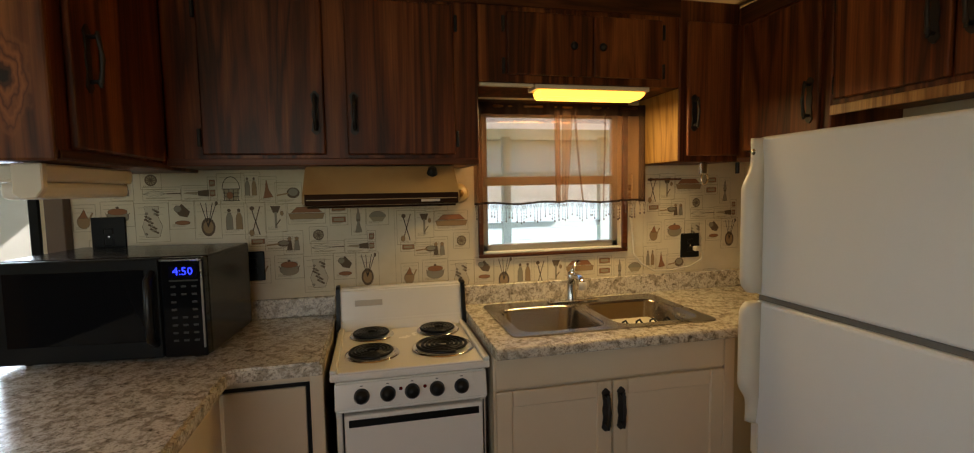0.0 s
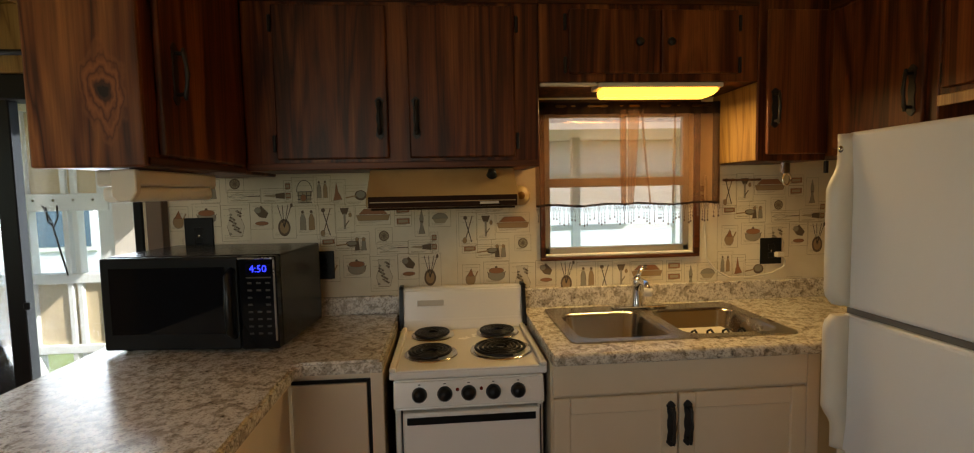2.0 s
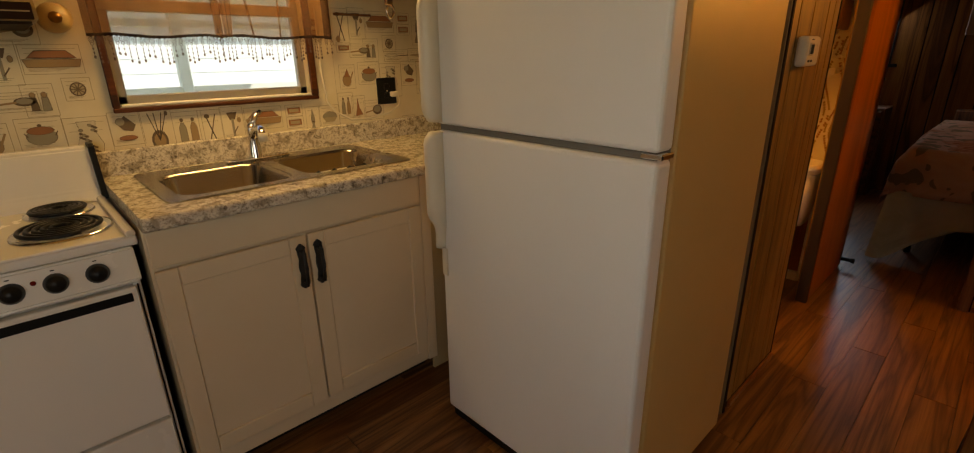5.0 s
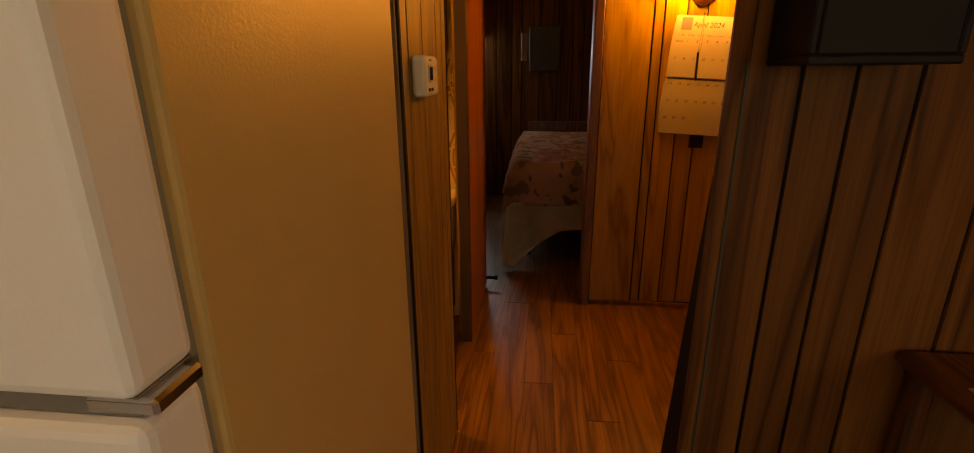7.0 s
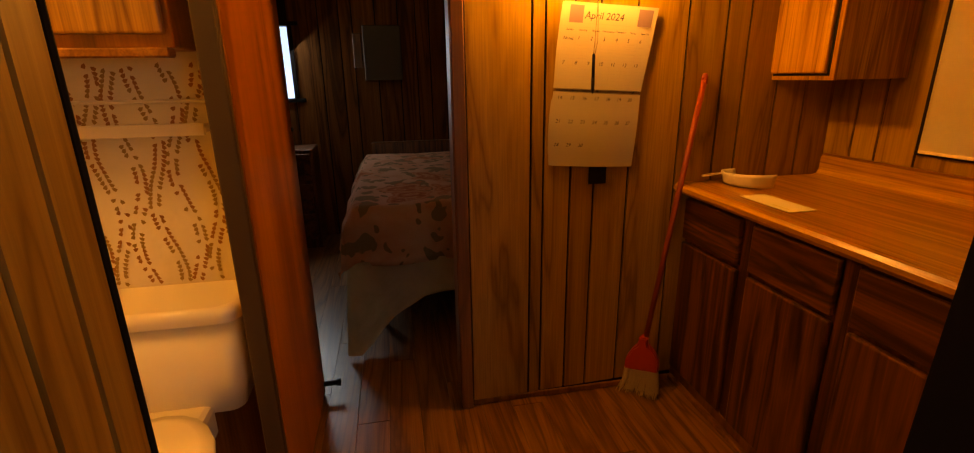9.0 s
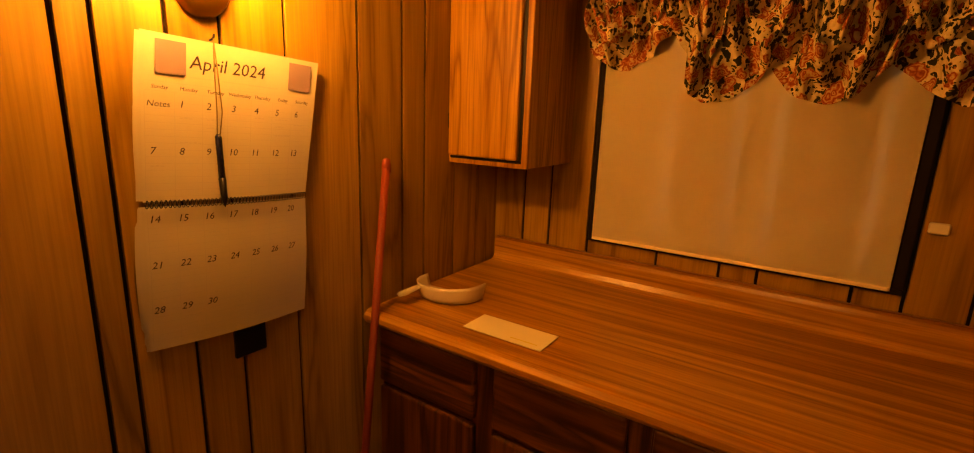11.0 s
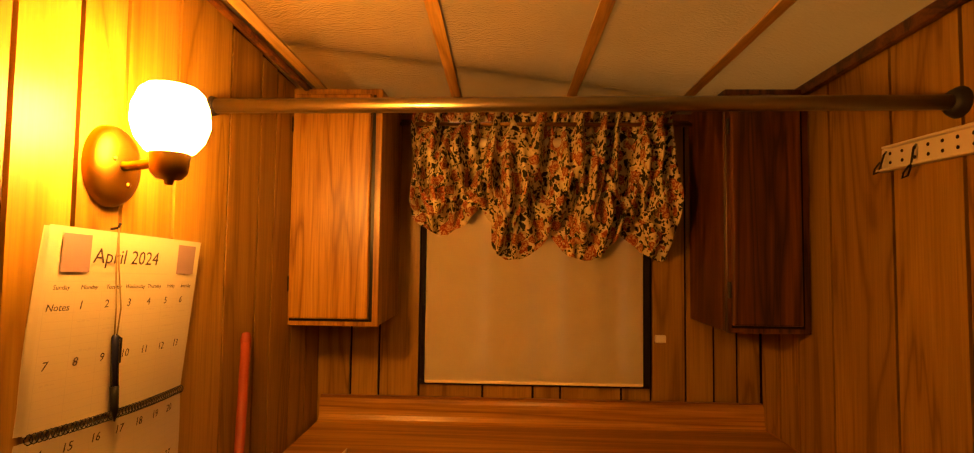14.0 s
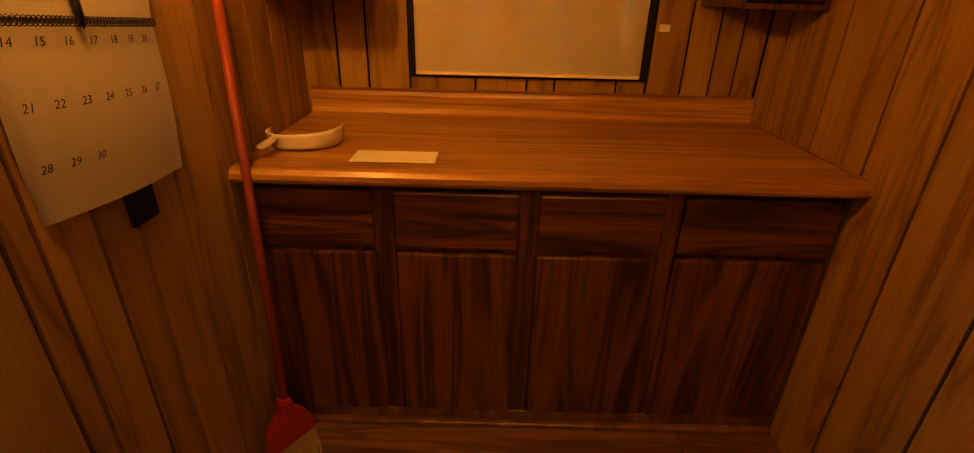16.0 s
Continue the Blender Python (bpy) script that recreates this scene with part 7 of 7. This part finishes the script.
def motif(kind, x, z, w, h):
    """One printed kitchen thing in the cell at x, z."""
    X = lambda t: x + w * t
    Z = lambda t: z + h * t
    if kind == "pot":
        pr_ell(X(.5), Z(.38), w * .34, h * .28, 2); pr_ell(X(.5), Z(.60), w * .30, h * .14, 3)
        pr_line(X(.14), Z(.55), X(.2), Z(.4), .003, 0); pr_line(X(.86), Z(.55), X(.8), Z(.4), .003, 0); pr_ell(X(.5), Z(.78), w * .05, h * .05, 0)
    elif kind == "teapot":
        pr_ell(X(.45), Z(.35), w * .3, h * .27, 1); pr_poly([(X(.25), Z(.5)), (X(.65), Z(.5)), (X(.5), Z(.85))], 3); pr_line(X(.7), Z(.4), X(.9), Z(.72), .006, 1)
    elif kind == "jug":
        pr_poly([(X(.3), Z(.12)), (X(.7), Z(.12)), (X(.8), Z(.4)), (X(.66), Z(.7)), (X(.72), Z(.92)), (X(.28), Z(.92)), (X(.34), Z(.7)), (X(.2), Z(.4))], 6)
        for k in range(22):
            pr_ell(X(.3 + .4 * ((k * .37) % 1)), Z(.2 + .65 * ((k * .61) % 1)), w * .05, h * .03, 0 if k % 3 else 2, 6)
    elif kind == "cup":
        pr_poly([(X(.2), Z(.68)), (X(.5), Z(.9)), (X(.82), Z(.6)), (X(.7), Z(.4)), (X(.4), Z(.45))], 0); pr_ell(X(.34), Z(.72), w * .15, h * .12, 2)
        pr_ell(X(.5), Z(.2), w * .3, h * .08, 3)
    elif kind == "utensils":
        pr_ell(X(.5), Z(.3), w * .27, h * .25, 0, 16); pr_ell(X(.5), Z(.3), w * .2, h * .18, 1, 12)
        for t in (.25, .45, .7, .85):
            pr_line(X(.5), Z(.3), X(t), Z(.95), .0028, 5)
        pr_ell(X(.85), Z(.93), w * .06, h * .06, 0, 8)
    elif kind == "bottles":
        for t, m_ in ((.3, 2), (.68, 1)):
            pr_poly([(X(t - .13), Z(.15)), (X(t + .13), Z(.15)), (X(t + .12), Z(.55)), (X(t + .05), Z(.7)), (X(t - .05), Z(.7)), (X(t - .12), Z(.55))], m_)
            pr_ell(X(t), Z(.78), w * .07, h * .06, 0, 8)
    elif kind == "spoons":
        pr_line(X(.3), Z(.1), X(.75), Z(.9), .004, 0); pr_line(X(.7), Z(.1), X(.35), Z(.8), .004, 5); pr_ell(X(.3), Z(.16), w * .12, h * .09, 1); pr_ell(X(.36), Z(.85), w * .12, h * .06, 0)
    elif kind == "grinder":
        pr_poly([(X(.25), Z(.85)), (X(.75), Z(.85)), (X(.62), Z(.62)), (X(.38), Z(.62))], 0); pr_line(X(.5), Z(.1), X(.5), Z(.65), .009, 2); pr_line(X(.5), Z(.2), X(.72), Z(.4), .004, 0); pr_ell(X(.8), Z(.6), w * .08, h * .08, 1)
    elif kind == "dish":
        pr_poly([(X(.08), Z(.2)), (X(.92), Z(.2)), (X(.97), Z(.5)), (X(.03), Z(.5))], 1); pr_poly([(X(.1), Z(.54)), (X(.9), Z(.54)), (X(.75), Z(.82)), (X(.25), Z(.82))], 3)
    elif kind == "shaker":
        for t, m_ in ((.3, 0), (.68, 2)):
            pr_poly([(X(t - .15), Z(.15)), (X(t + .15), Z(.15)), (X(t + .1), Z(.6)), (X(t - .1), Z(.6))], m_); pr_ell(X(t), Z(.68), w * .1, h * .09, 1)
    elif kind == "wheel":
        pr_ell(X(.5), Z(.5), w * .32, h * .36, 0, 18); pr_ell(X(.5), Z(.5), w * .26, h * .29, 4, 18)
        for k in range(5):
            a = math.pi * k / 5
            pr_line(X(.5) - w * .28 * math.cos(a), Z(.5) - h * .31 * math.sin(a), X(.5) + w * .28 * math.cos(a), Z(.5) + h * .31 * math.sin(a), .003, 0)
    elif kind == "basket":
        pr_poly([(X(.18), Z(.5)), (X(.82), Z(.5)), (X(.7), Z(.1)), (X(.3), Z(.1))], 4)
        for t in (.1, .23, .36, .5):
            pr_line(X(.2), Z(t), X(.8), Z(t), .0028, 5)
        for t in (.25, .42, .58, .75):
            pr_line(X(t), Z(.1), X(t), Z(.5), .0022, 5)
        for k in range(8):
            a0, a1 = radians(180 * k / 8), radians(180 * (k + 1) / 8)
            pr_line(X(.5) + w * .32 * math.cos(a0), Z(.5) + h * .42 * math.sin(a0), X(.5) + w * .32 * math.cos(a1), Z(.5) + h * .42 * math.sin(a1), .0026, 5)
        pr_ell(X(.45), Z(.28), w * .12, h * .12, 3)
    elif kind == "pan":
        pr_ell(X(.68), Z(.5), w * .25, h * .28, 0, 14); pr_ell(X(.68), Z(.54), w * .19, h * .2, 2, 14); pr_line(X(.05), Z(.38), X(.5), Z(.48), .006, 1)
    elif kind == "knife":
        pr_poly([(X(.05), Z(.5)), (X(.55), Z(.38)), (X(.6), Z(.62)), (X(.2), Z(.6))], 4); pr_poly([(X(.58), Z(.32)), (X(.97), Z(.25)), (X(.97), Z(.75)), (X(.58), Z(.66))], 0)
    elif kind == "funnel":
        pr_poly([(X(.2), Z(.15)), (X(.8), Z(.2)), (X(.55), Z(.5)), (X(.42), Z(.92)), (X(.34), Z(.5))], 3)
    elif kind == "box":
        pr_poly([(X(.1), Z(.2)), (X(.9), Z(.2)), (X(.9), Z(.8)), (X(.1), Z(.8))], 3); pr_poly([(X(.2), Z(.33)), (X(.8), Z(.33)), (X(.8), Z(.67)), (X(.2), Z(.67))], 4)
    elif kind == "mill":
        pr_poly([(X(.25), Z(.08)), (X(.75), Z(.08)), (X(.58), Z(.4)), (X(.66), Z(.6)), (X(.5), Z(.95)), (X(.34), Z(.6)), (X(.42), Z(.4))], 2); pr_line(X(.35), Z(.5), X(.65), Z(.5), .005, 0)
    elif kind == "whisk":
        for dz in (-.32, -.12, .12, .32):
            pr_line(X(.02), Z(.5), X(.3), Z(.5 + dz), .0013, 2); pr_line(X(.3), Z(.5 + dz), X(.62), Z(.5), .0013, 2)
        pr_line(X(.62), Z(.5), X(1), Z(.52), .004, 0)
    elif kind == "mould":
        pr_ell(X(.5), Z(.4), w * .38, h * .3, 2, 14, 0, 180); pr_poly([(X(.12), Z(.4)), (X(.88), Z(.4)), (X(.72), Z(.15)), (X(.28), Z(.15))], 4)


# one repeat of the pattern: kind, centre from the pot's centre, width, height
REPEAT = (("teapot", -.111, -.012, .064, .09), ("pot", 0, 0, .10, .085), ("jug", .116, -.036, .105, .14), ("cup", .222, -.008, .08, .10),
          ("utensils", .313, -.03, .085, .14), ("bottles", .41, -.03, .085, .115), ("spoons", .487, -.04, .068, .135), ("grinder", .565, -.025, .07, .115),
          ("dish", .685, -.015, .135, .075), ("box", .812, .004, .06, .035), ("box", .812, -.045, .06, .035), ("mill", .891, -.05, .048, .115),
          ("mould", .971, -.03, .08, .075), ("shaker", .02, .10, .065, .085), ("wheel", .12, .128, .06, .058), ("whisk", .155, .075, .12, .04),
          ("knife", .275, .075, .09, .05), ("box", .335, .115, .022, .035), ("box", .335, .075, .022, .035), ("basket", .403, .09, .09, .11),
          ("bottles", .477, .10, .06, .10), ("funnel", .54, .085, .055, .095), ("pan", .618, .07, .09, .075), ("box", -.115, .11, .055, .028),
          ("pan", -.035, .098, .095, .045))
for xa, xb, ax_, az_ in ((-0.795, 0.392, -0.648, 1.37), (0.396, 1.578, 0.564, 1.087), (1.582, 2.145, 1.75, 1.228)):
    for r in range(-4, 5):
        for rr in range(-3, 4):
            ox, oz = ax_ + 0.608 * r + 1.216 * rr, az_ - 0.235 * r
            for kind_, dx_, dz_, w, hh in REPEAT:
                x, z = ox + dx_ - w / 2, oz + dz_ - hh / 2
                if x < xa or x + w > xb or z < 0.96 or z + hh > 1.56:
                    continue
                if x + w > KW[0] - 0.02 and x < KW[1] + 0.03 and z + hh > KW[2] - 0.02:
                    continue
                g = 0.006
                LAYER[0] = 0
                for a, b, c, d in ((x - g, z - g, x + w + g, z - g), (x - g, z - g, x - g, z + hh + g), (x + w + g, z - g, x + w + g, z + hh + g), (x - g, z + hh + g, x + w + g, z + hh + g)):
                    pr_line(a, b, c, d, 0.0016, 4)
                for k in range(5):
                    q = z + hh * (0.04 + (0.045 * k if k < 3 else 0.19 * k + 0.12))
                    pr_line(x + w * .04, q, x + w * (.6 + .09 * k), q, 0.0012, 4)
                x, z, w, hh = x - 0.06 * w, z - 0.03 * hh, w * 1.12, hh * 1.06
                motif(kind_, x, z, w, hh)
    pr_line(xb + 0.001, 1.0, xb + 0.001, 1.53, 0.0012, 4)
tagged(part("wallpaper_print", bm, PRINT, wall_north, "printed cookware in brown, rust and grey"), kind="stuff")

# ---------------------------------------------------------------- floor planks
PLANK = {}
ROWS_Y = [-3.72 + 0.1265 * k for k in range(30)]
for r, y in enumerate(ROWS_Y):
    if y > -0.02:
        continue
    x = -3.6 - (r * 0.437) % 1.1
    while x < 7.0:
        a, b = max(x, -3.6), min(x + 1.216, 7.05)
        if b - a > 0.02:
            key = round(b - a, 3)
            if key not in PLANK:
                pb_ = bmesh.new()
                add_box(pb_, 0, key - 0.0012, 0, 0.1253, -0.011, 0.0, 0.0008)
                me = bpy.data.meshes.new("plank")
                pb_.to_mesh(me)
                pb_.free()
                me.materials.append(FLOORWOOD)
                PLANK[key] = me
            ob = new("plank", PLANK[key])
            ob.parent = floor
            ob.location = (a, y, 0.0)
        x += 1.217
